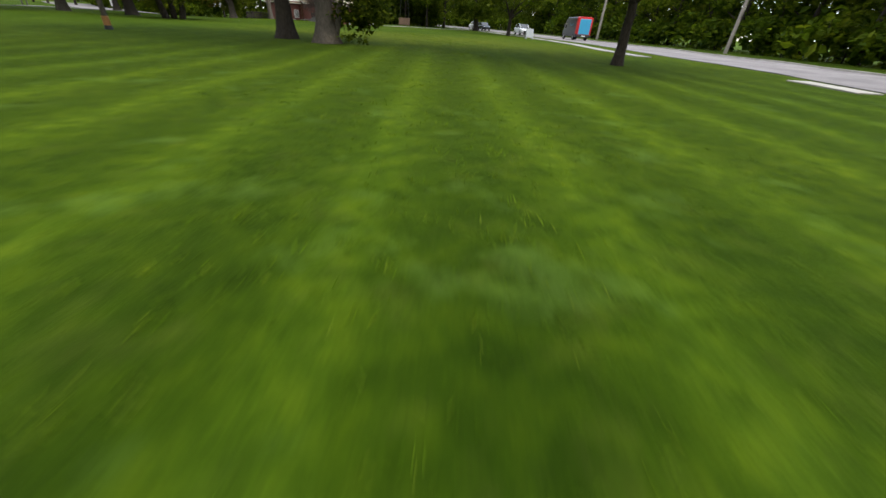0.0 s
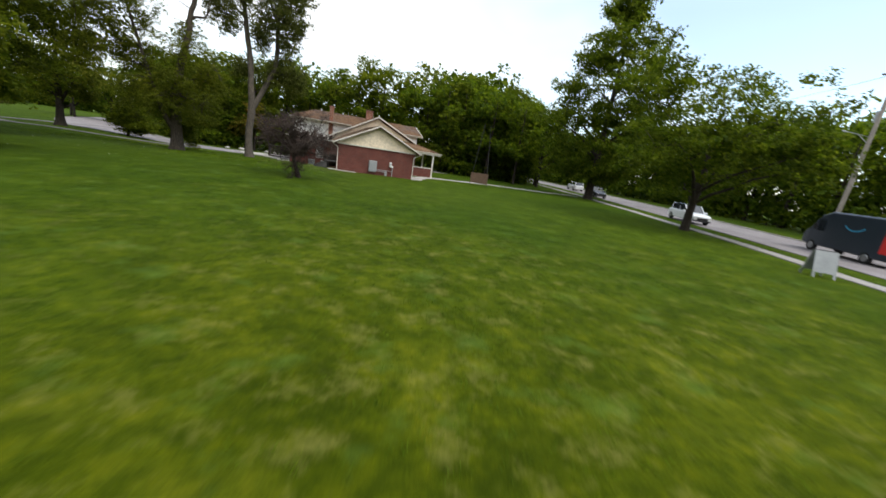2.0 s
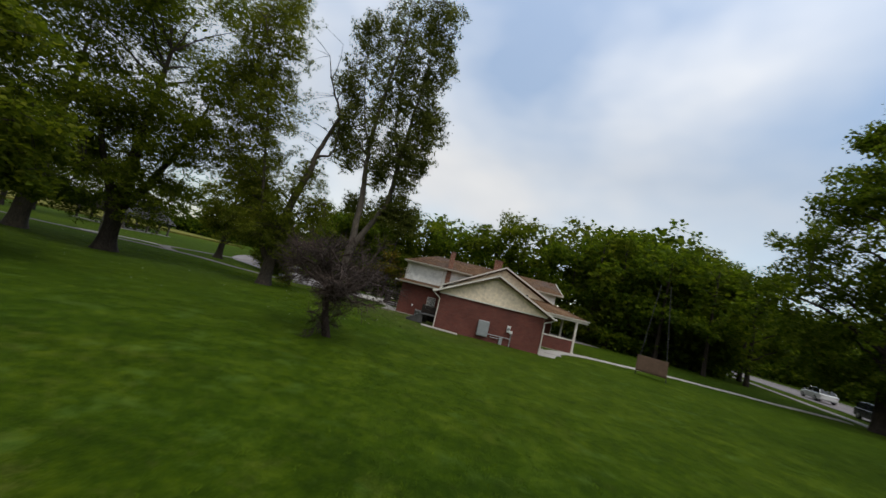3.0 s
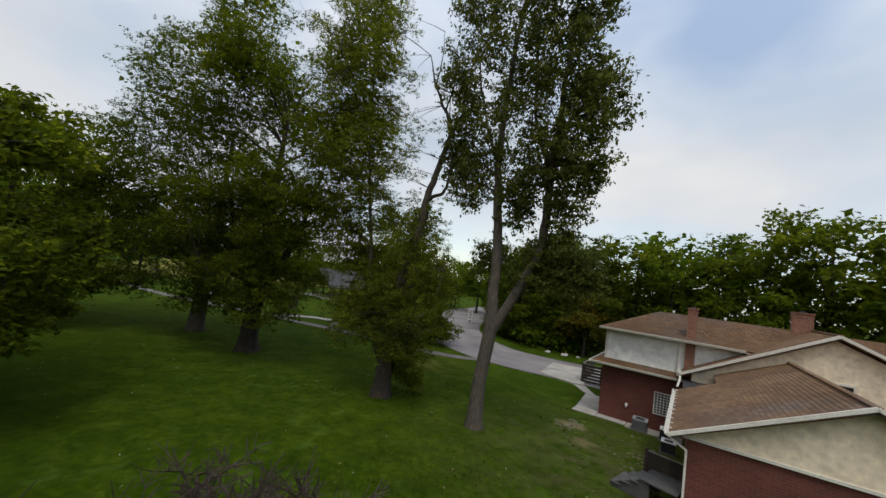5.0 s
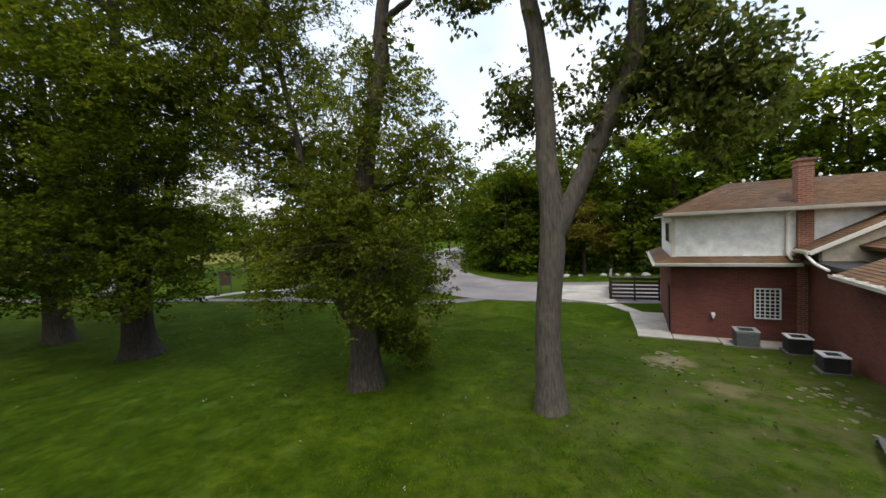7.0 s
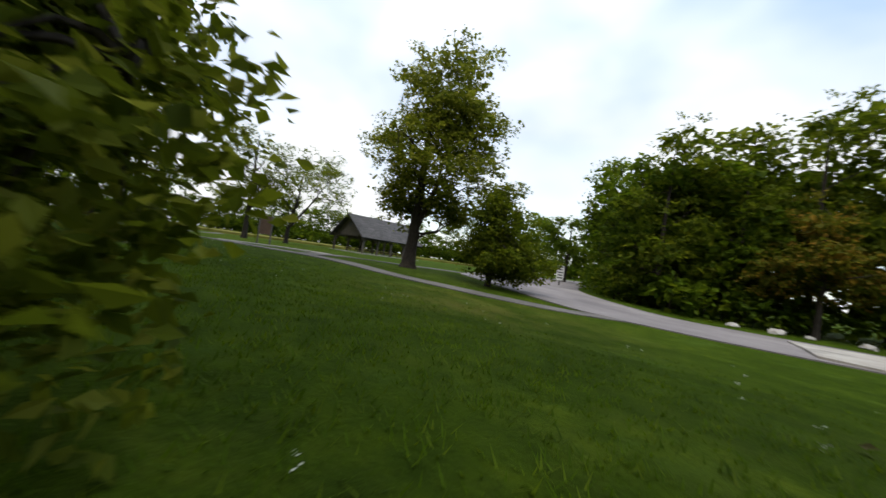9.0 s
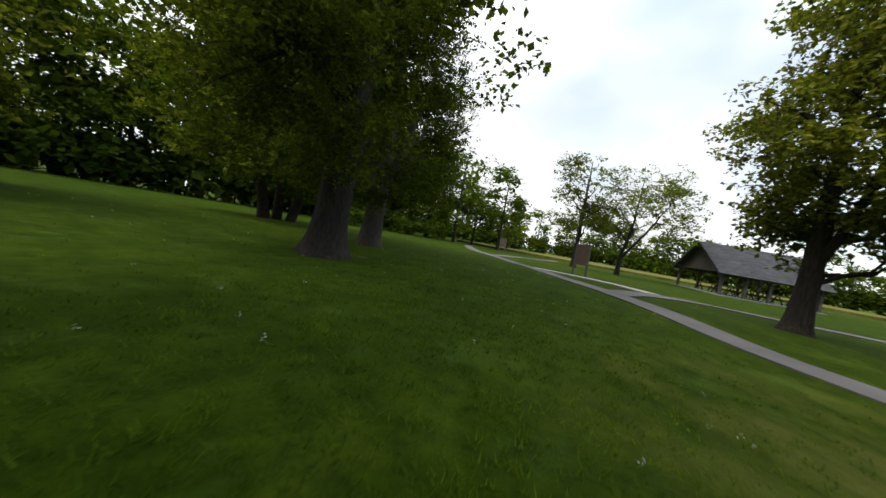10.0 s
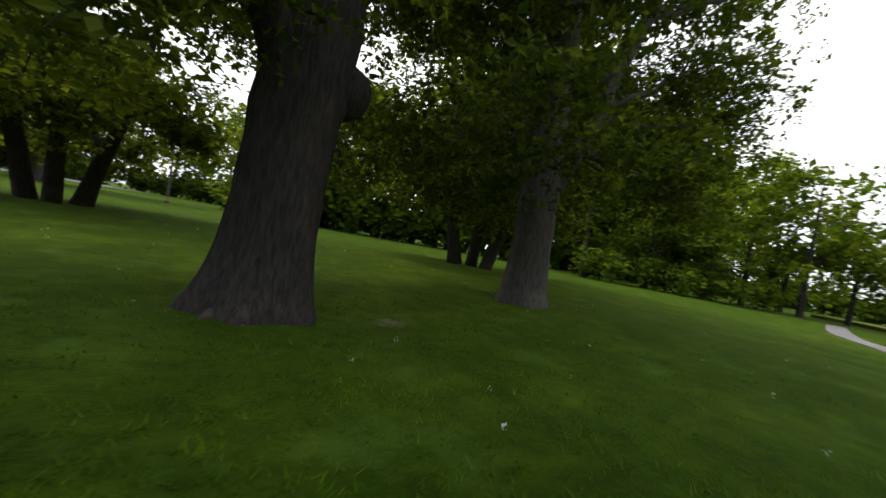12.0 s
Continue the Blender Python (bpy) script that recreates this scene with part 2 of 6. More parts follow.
def leaf_material(name, dark, mid, light, trans=0.35):
    m, n, l, b = mat_new(name, 0.6, 0, 0.06)
    geo = n.new("ShaderNodeNewGeometry")
    r = ramp(n, [(0.0, dark), (0.55, mid), (1.0, light)])
    l.new(geo.outputs["Random Per Island"], r.inputs["Fac"])
    ob = n.new("ShaderNodeObjectInfo")
    v = ramp(n, [(0, (0.78, 0.82, 0.8)), (1, (1.2, 1.15, 1.0))])
    l.new(ob.outputs["Random"], v.inputs["Fac"])
    c = mixrgb(n, l, 1.0, r.outputs["Color"], v.outputs["Color"], "MULTIPLY")
    big = ramp(n, [(0.3, (0.58, 0.6, 0.62)), (0.7, (1.12, 1.04, 0.85))])
    oc = n.new("ShaderNodeTexCoord").outputs["Object"]
    l.new(tex_noise(n, l, oc, 0.45, 3), big.inputs["Fac"])
    spray = ramp(n, [(0.32, (0.7, 0.72, 0.75)), (0.68, (1.35, 1.3, 1.15))])
    l.new(tex_noise(n, l, oc, 2.4, 2), spray.inputs["Fac"])
    c = mixrgb(n, l, 1.0, c, spray.outputs["Color"], "MULTIPLY")
    c = mixrgb(n, l, 1.0, c, big.outputs["Color"], "MULTIPLY")
    l.new(c, b.inputs["Base Color"])
    t = n.new("ShaderNodeBsdfTranslucent")
    l.new(mixrgb(n, l, 1.0, c, (2.1, 2.0, 1.5), "MULTIPLY"), t.inputs["Color"])
    mx = n.new("ShaderNodeMixShader")
    mx.inputs["Fac"].default_value = trans
    l.new(b.outputs["BSDF"], mx.inputs[1])
    l.new(t.outputs["BSDF"], mx.inputs[2])
    l.new(mx.outputs["Shader"], n["Material Output"].inputs["Surface"])
    return m


def bark_material(name, dark, light):
    m, n, l, b = mat_new(name, 0.9, 0, 0.2)
    co_ = n.new("ShaderNodeTexCoord").outputs["Object"]
    mapn = n.new("ShaderNodeMapping")
    mapn.inputs["Scale"].default_value = (1, 1, 0.16)
    l.new(co_, mapn.inputs["Vector"])
    f = tex_noise(n, l, mapn.outputs["Vector"], 22, 6, 0.65)
    r = ramp(n, [(0.32, dark), (0.68, light)])
    l.new(f, r.inputs["Fac"])
    moss = ramp(n, [(0.5, (0.8, 0.8, 0.8)), (0.7, (1.15, 1.12, 1.02))])
    l.new(tex_noise(n, l, co_, 1.6, 4), moss.inputs["Fac"])
    l.new(mixrgb(n, l, 1.0, r.outputs["Color"], moss.outputs["Color"], "MULTIPLY"), b.inputs["Base Color"])
    bump(n, l, b, f, 0.9, 0.05)
    return m


def brick_material(name, face, face2, joint):
    m, n, l, b = mat_new(name, 0.85, 0, 0.25)
    co_ = n.new("ShaderNodeTexCoord").outputs["Object"]
    sep = n.new("ShaderNodeSeparateXYZ")
    l.new(co_, sep.inputs["Vector"])
    add = n.new("ShaderNodeMath")
    l.new(sep.outputs["X"], add.inputs[0])
    l.new(sep.outputs["Y"], add.inputs[1])
    com = n.new("ShaderNodeCombineXYZ")
    l.new(add.outputs[0], com.inputs["X"])
    l.new(sep.outputs["Z"], com.inputs["Y"])
    br = n.new("ShaderNodeTexBrick")
    br.inputs["Scale"].default_value = 1.0
    br.inputs["Brick Width"].default_value, br.inputs["Row Height"].default_value, br.inputs["Mortar Size"].default_value = 0.215, 0.073, 0.006
    br.inputs["Color1"].default_value, br.inputs["Color2"].default_value, br.inputs["Mortar"].default_value = (*face, 1), (*face2, 1), (*joint, 1)
    l.new(com.outputs["Vector"], br.inputs["Vector"])
    big = ramp(n, [(0.3, (0.8, 0.8, 0.8)), (0.7, (1.15, 1.12, 1.1))])
    l.new(tex_noise(n, l, co_, 0.9, 6), big.inputs["Fac"])
    l.new(mixrgb(n, l, 1.0, br.outputs["Color"], big.outputs["Color"], "MULTIPLY"), b.inputs["Base Color"])
    bump(n, l, b, br.outputs["Fac"], -0.5, 0.008)
    return m


def paint(name, color, rough=0.4, metal=0.0, dirt=0.12):
    m, n, l, b = mat_new(name, rough, metal, 0.5)
    co_ = n.new("ShaderNodeTexCoord").outputs["Object"]
    r = ramp(n, [(0.3, tuple(v * (1 - dirt) for v in color)), (0.7, color)])
    l.new(tex_noise(n, l, co_, 4.0, 6, 0.65), r.inputs["Fac"])
    l.new(r.outputs["Color"], b.inputs["Base Color"])
    return m


def glass(name, tint=(0.02, 0.025, 0.03)):
    m, n, l, b = mat_new(name, 0.06, 0, 0.6)
    b.inputs["Base Color"].default_value = (*tint, 1)
    return m


LAWN = lawn_material()
GRASS = leaf_material("grass_blades", (0.045, 0.09, 0.002), (0.065, 0.12, 0.004), (0.1, 0.145, 0.012), 0.35)
FLOWER = paint("clover_flower", (0.48, 0.5, 0.38), 0.8)
LEAF_A = leaf_material("maple_leaf", (0.035, 0.058, 0.005), (0.068, 0.1, 0.008), (0.125, 0.155, 0.018), 0.5)
LEAF_C = leaf_material("silver_leaf", (0.046, 0.07, 0.007), (0.1, 0.132, 0.013), (0.19, 0.215, 0.042), 0.45)
LEAF_D = leaf_material("grey_leaf", (0.045, 0.064, 0.012), (0.09, 0.114, 0.027), (0.175, 0.19, 0.068), 0.5)
LEAF_L = leaf_material("light_leaf", (0.042, 0.074, 0.004), (0.082, 0.125, 0.008), (0.15, 0.185, 0.02), 0.45)
LEAF_F = leaf_material("wood_leaf", (0.032, 0.062, 0.004), (0.068, 0.115, 0.008), (0.13, 0.178, 0.014), 0.42)
LEAF_Y = leaf_material("yellowing_leaf", (0.06, 0.075, 0.010), (0.11, 0.12, 0.016), (0.24, 0.15, 0.03), 0.4)
LEAF_S = leaf_material("dry_leaf", (0.05, 0.055, 0.02), (0.09, 0.085, 0.04), (0.2, 0.18, 0.11), 0.2)
BARK = bark_material("bark_grey", (0.065, 0.055, 0.044), (0.15, 0.128, 0.103))
BARK_C = bark_material("bark_brown", (0.032, 0.026, 0.02), (0.12, 0.098, 0.076))
BARK_D = bark_material("bark_dark", (0.022, 0.018, 0.014), (0.075, 0.061, 0.048))
BARK_P = bark_material("bark_purple", (0.04, 0.03, 0.025), (0.11, 0.08, 0.068))
ASPHALT = worn("asphalt_old", [(0.14, 0.125, 0.125), (0.19, 0.17, 0.168), (0.235, 0.215, 0.21)], 0.35, 60, 0.9, stain=(0.11, 0.10, 0.10))
PATHMAT = worn("asphalt_path", [(0.115, 0.104, 0.094), (0.165, 0.15, 0.136)], 0.8, 60, 0.9, stain=(0.085, 0.078, 0.07))
CONCRETE = worn("concrete", [(0.29, 0.265, 0.23), (0.36, 0.335, 0.295), (0.43, 0.405, 0.365)], 1.2, 50, 0.85, stain=(0.24, 0.225, 0.2))
MEADOW = worn("meadow_grass", [(0.075, 0.085, 0.014), (0.13, 0.125, 0.026), (0.19, 0.165, 0.045)], 0.3, 12, 1.0, bumps=0.8, spec=0.05)
PAVING = worn("old_paving", [(0.2, 0.185, 0.165), (0.26, 0.243, 0.22), (0.32, 0.3, 0.275)], 1.2, 50, 0.9, stain=(0.17, 0.16, 0.145))
SOIL = worn("bare_soil", [(0.055, 0.06, 0.018), (0.115, 0.095, 0.05), (0.2, 0.17, 0.11)], 2.5, 30, 0.95, bumps=0.6)
BRICK = brick_material("red_brick", (0.15, 0.046, 0.034), (0.11, 0.035, 0.027), (0.14, 0.085, 0.07))
BRICK_CH = brick_material("chimney_brick", (0.25, 0.10, 0.06), (0.18, 0.065, 0.042), (0.34, 0.29, 0.23))
STUCCO = worn("cream_board", [(0.74, 0.62, 0.45), (0.82, 0.7, 0.53)], 0.8, 5, 0.8, bumps=0.05)
SIDING = worn("white_siding", [(0.80, 0.80, 0.78), (0.86, 0.86, 0.84)], 0.7, 3, 0.6, bumps=0.0)
TRIM = worn("white_trim", [(0.62, 0.58, 0.5), (0.72, 0.69, 0.62)], 1.5, 30, 0.6, bumps=0.05)
ROOF = worn("brown_shingle", [(0.102, 0.054, 0.026), (0.15, 0.082, 0.039), (0.19, 0.112, 0.053)], 0.5, 60, 0.95, bumps=0.4, island=0.2, stain=(0.12, 0.09, 0.075))
WOOD_G = worn("weathered_wood", [(0.085, 0.078, 0.068), (0.15, 0.138, 0.122)], 3, 45, 0.9)
WOOD_S = worn("steps_wood", [(0.05, 0.049, 0.047), (0.095, 0.092, 0.088)], 3, 45, 0.9)
WOOD_D = worn("dark_fence_wood", [(0.022, 0.016, 0.013), (0.05, 0.038, 0.03)], 3, 45, 0.85)
WOOD_B = worn("brown_board", [(0.11, 0.068, 0.045), (0.16, 0.10, 0.066)], 3, 45, 0.85)
WOOD_P = worn("pavilion_wood", [(0.075, 0.062, 0.05), (0.125, 0.105, 0.088)], 3, 45, 0.85)
PAVROOF = worn("pavilion_shingle", [(0.05, 0.048, 0.048), (0.08, 0.076, 0.075)], 0.8, 40, 0.95, island=0.25)
METAL = worn("grey_metal", [(0.30, 0.32, 0.33), (0.38, 0.40, 0.41)], 2, 40, 0.5, 0.3, bumps=0.05)
METAL_D = worn("dark_metal", [(0.03, 0.03, 0.032), (0.06, 0.06, 0.062)], 2, 40, 0.5, 0.3, bumps=0.05)
GALV = worn("pole_wood", [(0.22, 0.195, 0.165), (0.33, 0.30, 0.26)], 2, 40, 0.85)
GLASS = glass("dark_glass")
WHITE = paint("white_paint", (0.78, 0.78, 0.76), 0.35)
CARWHITE = paint("car_white", (0.74, 0.75, 0.75), 0.2)
CARDARK = paint("car_dark", (0.03, 0.032, 0.036), 0.2)
VANBLUE = paint("van_navy", (0.022, 0.032, 0.048), 0.3)
VANRED = paint("van_red", (0.62, 0.03, 0.03), 0.35)
VANCYAN = paint("van_cyan", (0.05, 0.33, 0.55), 0.35)
RUBBER = paint("rubber", (0.018, 0.018, 0.018), 0.85)
CHROME = paint("rim_metal", (0.35, 0.36, 0.37), 0.35, 0.8)
LAMPRED = paint("lamp_red", (0.4, 0.02, 0.02), 0.3)
BLACKP = paint("black_plastic", (0.02, 0.02, 0.02), 0.5)
STONE = worn("field_stone", [(0.3, 0.28, 0.25), (0.45, 0.43, 0.4)], 3, 30, 0.9)
ORANGE = paint("orange_wrap", (0.35, 0.16, 0.05), 0.7)

# ---- mesh helpers ----


def fast_mesh(name, verts, faces, mat, smooth=False):
    """A mesh from arrays: verts (N, 3), faces (M, 3 or 4)."""
    verts, faces = np.asarray(verts, np.float32), np.asarray(faces, np.int32)
    me = bpy.data.meshes.new(name)
    k = faces.shape[1]
    me.vertices.add(len(verts))
    me.vertices.foreach_set("co", verts.ravel())
    me.loops.add(faces.size)
    me.loops.foreach_set("vertex_index", faces.ravel())
    me.polygons.add(len(faces))
    me.polygons.foreach_set("loop_start", np.arange(0, faces.size, k, dtype=np.int32))
    me.polygons.foreach_set("loop_total", np.full(len(faces), k, np.int32))
    me.polygons.foreach_set("use_smooth", np.full(len(faces), smooth))
    me.update(calc_edges=True)
    me.materials.append(mat)
    return me


def part(name, bm, material, parent=None, label="", smooth=False):
    me = bpy.data.meshes.new(name)
    bm.normal_update()
    bm.to_mesh(me)
    bm.free()
    me.materials.append(material)
    if smooth:
        for p in me.polygons:
            p.use_smooth = True
    ob = new(name, me)
    if parent is not None:
        ob.parent = parent
    return tagged(ob, label)


def shared(name, me, parent, m):
    ob = new(name, me)
    ob.parent = parent
    ob.matrix_basis = m
    return ob


def thing(name, m, label, category, group="", kind=""):
    ob = new(name)
    ob.matrix_basis = m
    return tagged(ob, label, category, group, kind)


def box(bm, x0, y0, z0, x1, y1, z1, bevel=0.0, m=None):
    r = bmesh.ops.create_cube(bm, size=1.0)
    vs = r["verts"]
    for v in vs:
        v.co = Vector(((x0 + x1) / 2 + v.co.x * (x1 - x0), (y0 + y1) / 2 + v.co.y * (y1 - y0), (z0 + z1) / 2 + v.co.z * (z1 - z0)))
    if bevel:
        es = list({e for v in vs for e in v.link_edges})
        r = bmesh.ops.bevel(bm, geom=es, offset=bevel, segments=1, affect="EDGES")
        vs = list({v for f in r["faces"] for v in f.verts} | {v for v in vs if v.is_valid})
    if m is not None:
        bmesh.ops.transform(bm, matrix=m, verts=vs)
    return vs


def boxes(*specs, bevel=0.0):
    bm = bmesh.new()
    for s in specs:
        box(bm, *s, bevel=bevel)
    return bm


def beam(bm, a, b, w, h=None, bevel=0.0):
    """A bar of section w x h from a to b."""
    a, b = Vector(a), Vector(b)
    d = b - a
    h = w if h is None else h
    q = d.to_track_quat("X", "Z").to_matrix().to_4x4()
    return box(bm, 0, -w / 2, -h / 2, d.length, w / 2, h / 2, bevel, Matrix.Translation(a) @ q)


def cyl(bm, a, b, r0, r1=None, seg=12):
    a, b = Vector(a), Vector(b)
    d = b - a
    r = bmesh.ops.create_cone(bm, cap_ends=True, segments=seg, radius1=r0, radius2=r0 if r1 is None else r1, depth=d.length)
    q = d.to_track_quat("Z", "Y").to_matrix().to_4x4()
    bmesh.ops.transform(bm, matrix=Matrix.Translation((a + b) / 2) @ q, verts=r["verts"])
    return r["verts"]


def prism(bm, pts, z0, z1):
    """An upright prism over a plan outline."""
    lo = [bm.verts.new((x, y, z0)) for x, y in pts]
    hi = [bm.verts.new((x, y, z1)) for x, y in pts]
    bm.faces.new(lo[::-1])
    bm.faces.new(hi)
    for i in range(len(pts)):
        j = (i + 1) % len(pts)
        bm.faces.new((lo[i], lo[j], hi[j], hi[i]))


def extrude_poly(bm, pts, off):
    """A plate: a polygon in space, made solid along the vector off."""
    lo = [bm.verts.new(p) for p in pts]
    hi = [bm.verts.new(Vector(p) + Vector(off)) for p in pts]
    bm.faces.new(lo[::-1])
    bm.faces.new(hi)
    for i in range(len(pts)):
        j = (i + 1) % len(pts)
        bm.faces.new((lo[i], lo[j], hi[j], hi[i]))


def step(a, b, v):
    t = min(1.0, max(0.0, (v - a) / (b - a)))
    return t * t * (3 - 2 * t)


def gz(x, y):
    """The height of the ground: level, dipping gently to the drive behind the house."""
    dip = -0.5 * step(49, 60, y) * step(24, 15, x) * step(-9, 3, x)
    dip += -0.25 * step(58, 75, y) * step(30, 12, x) * step(-22, -10, x)
    dip += 0.3 * math.exp(-(x - 10.5) ** 2 / 22 - (y - 41.5) ** 2 / 90) - 0.24 * math.exp(-(x + 7.5) ** 2 / 30 - (y - 47.5) ** 2 / 20)
    return dip + 0.05 * (noise.noise((x * 0.11, y * 0.11, 0)) + 0.6 * noise.noise((x * 0.31, y * 0.31, 3)))


# ---- ground, road, paths ----


def axis_steps(lo, hi, s):
    near = list(np.arange(lo, hi + 0.1, s))
    return [-2500, -900, -400, -200, lo - 40, lo - 12] + near + [hi + 12, hi + 40, 300, 500, 1000, 2500]


gx, gy = axis_steps(-96, 110, 1.5), axis_steps(-50, 130, 1.5)
gverts = [(x, y, gz(x, y)) for y in gy for x in gx]
nx = len(gx)
gfaces = [(j * nx + i, j * nx + i + 1, (j + 1) * nx + i + 1, (j + 1) * nx + i) for j in range(len(gy) - 1) for i in range(nx - 1)]
ground = new("ground", fast_mesh("ground", gverts, gfaces, LAWN, True))
tagged(ground, "mown green lawn with clover and thin straw-coloured patches", "lawn", kind="structure")


def smooth_line(pts, n=6):
    """Points along a smooth curve through pts."""
    P = [Vector((*p, 0)) for p in pts]
    P = [P[0] * 2 - P[1]] + P + [P[-1] * 2 - P[-2]]
    out = []
    for i in range(1, len(P) - 2):
        for k in range(n):
            t = k / n
            a, b, c, d = P[i - 1:i + 3]
            out.append(0.5 * ((2 * b) + (c - a) * t + (2 * a - 5 * b + 4 * c - d) * t * t + (3 * b - a - 3 * c + d) * t ** 3))
    out.append(P[-2])
    return out


def ribbon(name, line, left, right, lift, depth, mat, cross=5):
    """A paved strip that follows the ground: left and right are offsets across the line."""
    bm = bmesh.new()
    rows = []
    for i, p in enumerate(line):
        d = (line[min(i + 1, len(line) - 1)] - line[max(i - 1, 0)]).normalized()
        nrm = Vector((d.y, -d.x, 0))
        row = []
        for k in range(cross):
            o = left + (right - left) * k / (cross - 1)
            q = p + nrm * o
            row.append((q.x, q.y, gz(q.x, q.y) + lift))
        rows.append(row)
    top = [[bm.verts.new(v) for v in r] for r in rows]
    for a, b in zip(top, top[1:]):
        for k in range(cross - 1):
            bm.faces.new((a[k], a[k + 1], b[k + 1], b[k]))
    for k in (0, cross - 1):
        low = [bm.verts.new((r[k].co.x, r[k].co.y, r[k].co.z - depth)) for r in top]
        for i in range(len(top) - 1):
            bm.faces.new((top[i][k], top[i + 1][k], low[i + 1], low[i]))
    bmesh.ops.recalc_face_normals(bm, faces=bm.faces)
    return part(name, bm, mat, smooth=False)


ROADSIDE = [(-6, -46), (6, -28), (16.6, -13.6), (20.6, -8.6), (25.2, -1.6), (30.8, 6.4), (36.2, 15.2), (40.2, 24), (45, 34), (54, 54), (61, 73), (66, 94), (68, 120), (70, 180)]
road_line = smooth_line(ROADSIDE)
road = ribbon("road", road_line, 0.0, 9.0, 0.03, 0.2, ASPHALT, 7)
tagged(road, "worn grey-pink asphalt road with faint wheel tracks", "road", kind="structure")
kerb = ribbon("kerb", road_line, 9.0, 9.22, 0.13, 0.25, CONCRETE, 2)
tagged(kerb, "low concrete kerb along the far edge of the road", "kerb", kind="structure")
walk_line = smooth_line([(22.0, -1.0), (23.8, 2.2), (26.9, 6.8), (31.1, 12.8), (35.0, 20.0), (40.9, 31.8), (49.5, 52.5), (56, 71), (61, 92), (63, 118)], 10)
pavement = thing("pavement", Matrix(), "pale concrete pavement slabs beside the road", "pavement", kind="structure")


def slabs(line, width, gap, parent, mat, length=1.5):
    """Separate slabs along a line."""
    pts, acc = [line[0]], 0.0
    for a, b in zip(line, line[1:]):
        seg = (b - a).length
        s = 0.0
        while acc + seg - s >= length:
            s += length - acc
            pts.append(a.lerp(b, s / seg))
            acc = 0.0
        acc += seg - s
    for a, b in zip(pts, pts[1:]):
        d = (b - a).normalized()
        bm = bmesh.new()
        r = random.Random(round(a.x * 31 + a.y * 17))
        box(bm, gap / 2, -width / 2, -0.12, (b - a).length - gap / 2, width / 2, 0.045 + r.uniform(-0.008, 0.008), 0.012)
        tilt = math.atan2(gz(b.x, b.y) - gz(a.x, a.y), (b - a).length)
        ob = part("slab", bm, mat, parent)
        ob.matrix_basis = Matrix.Translation((a.x, a.y, gz(a.x, a.y))) @ Matrix.Rotation(math.atan2(d.y, d.x), 4, "Z") @ Matrix.Rotation(-tilt, 4, "Y")


slabs(walk_line, 1.15, 0.02, pavement, PAVING)
slabs(smooth_line([(15.3, -13.4), (17.3, -10.3)], 4), 1.0, 0.02, pavement, CONCRETE)

# the drive behind the house and the park paths
drive_line = smooth_line([(34, 74), (20, 71), (9, 69), (1, 68.2), (-6, 71.2), (-11, 78), (-15.5, 91), (-21, 120)])
drive = ribbon("drive", drive_line, -5.2, 3.8, 0.035, 0.15, ASPHALT, 9)
tagged(drive, "worn grey asphalt drive and parking area", "drive", kind="structure")
path_line = smooth_line([(2.6, 64.6), (0.6, 61.9), (-1.6, 60.1), (-4.2, 58.4), (-7.5, 57.5), (-10.6, 56.95), (-13.4, 56.2), (-18, 55.1), (-22, 54.1), (-26.2, 52.9), (-31, 51.4), (-36, 50.8), (-46, 50)])
footpath = ribbon("footpath", path_line, -0.52, 0.52, 0.03, 0.1, PATHMAT, 3)
tagged(footpath, "narrow grey asphalt footpath through the park", "footpath", kind="structure")
branch_line = smooth_line([(-10.2, 57.2), (-12.3, 58.9), (-13.6, 60.6), (-14.3, 63), (-14.2, 66), (-13.5, 69.5), (-11.5, 77)])
branch = ribbon("footpath_branch", branch_line, -0.5, 0.5, 0.042, 0.1, PATHMAT, 3)
tagged(branch, "narrow asphalt footpath branching off", "footpath", kind="structure")
loop_line = smooth_line([(-26.2, 52.8), (-30, 54.6), (-37, 57.9), (-47, 62)])
loop = ribbon("footpath_loop", loop_line, -0.5, 0.5, 0.036, 0.1, PATHMAT, 3)
tagged(loop, "asphalt footpath curving towards a notice board", "footpath", kind="structure")
pad_line = smooth_line([(-14.0, 60.2), (-15.8, 59.4), (-17.0, 57.8), (-17.8, 55.3)])
pad = ribbon("notice_pad", pad_line, -0.5, 0.5, 0.05, 0.1, CONCRETE, 3)
tagged(pad, "pale concrete pad before a notice board", "pavement", kind="structure")
meadow_line = smooth_line([(-62, 47), (-55, 58), (-53, 72), (-50, 90), (-42, 120)])
meadow = ribbon("meadow", meadow_line, -60.0, 0.0, 0.35, 0.5, MEADOW, 25)
tagged(meadow, "tall yellowish meadow grass beyond the mown park", "meadow", kind="structure")

# ---- trees ----


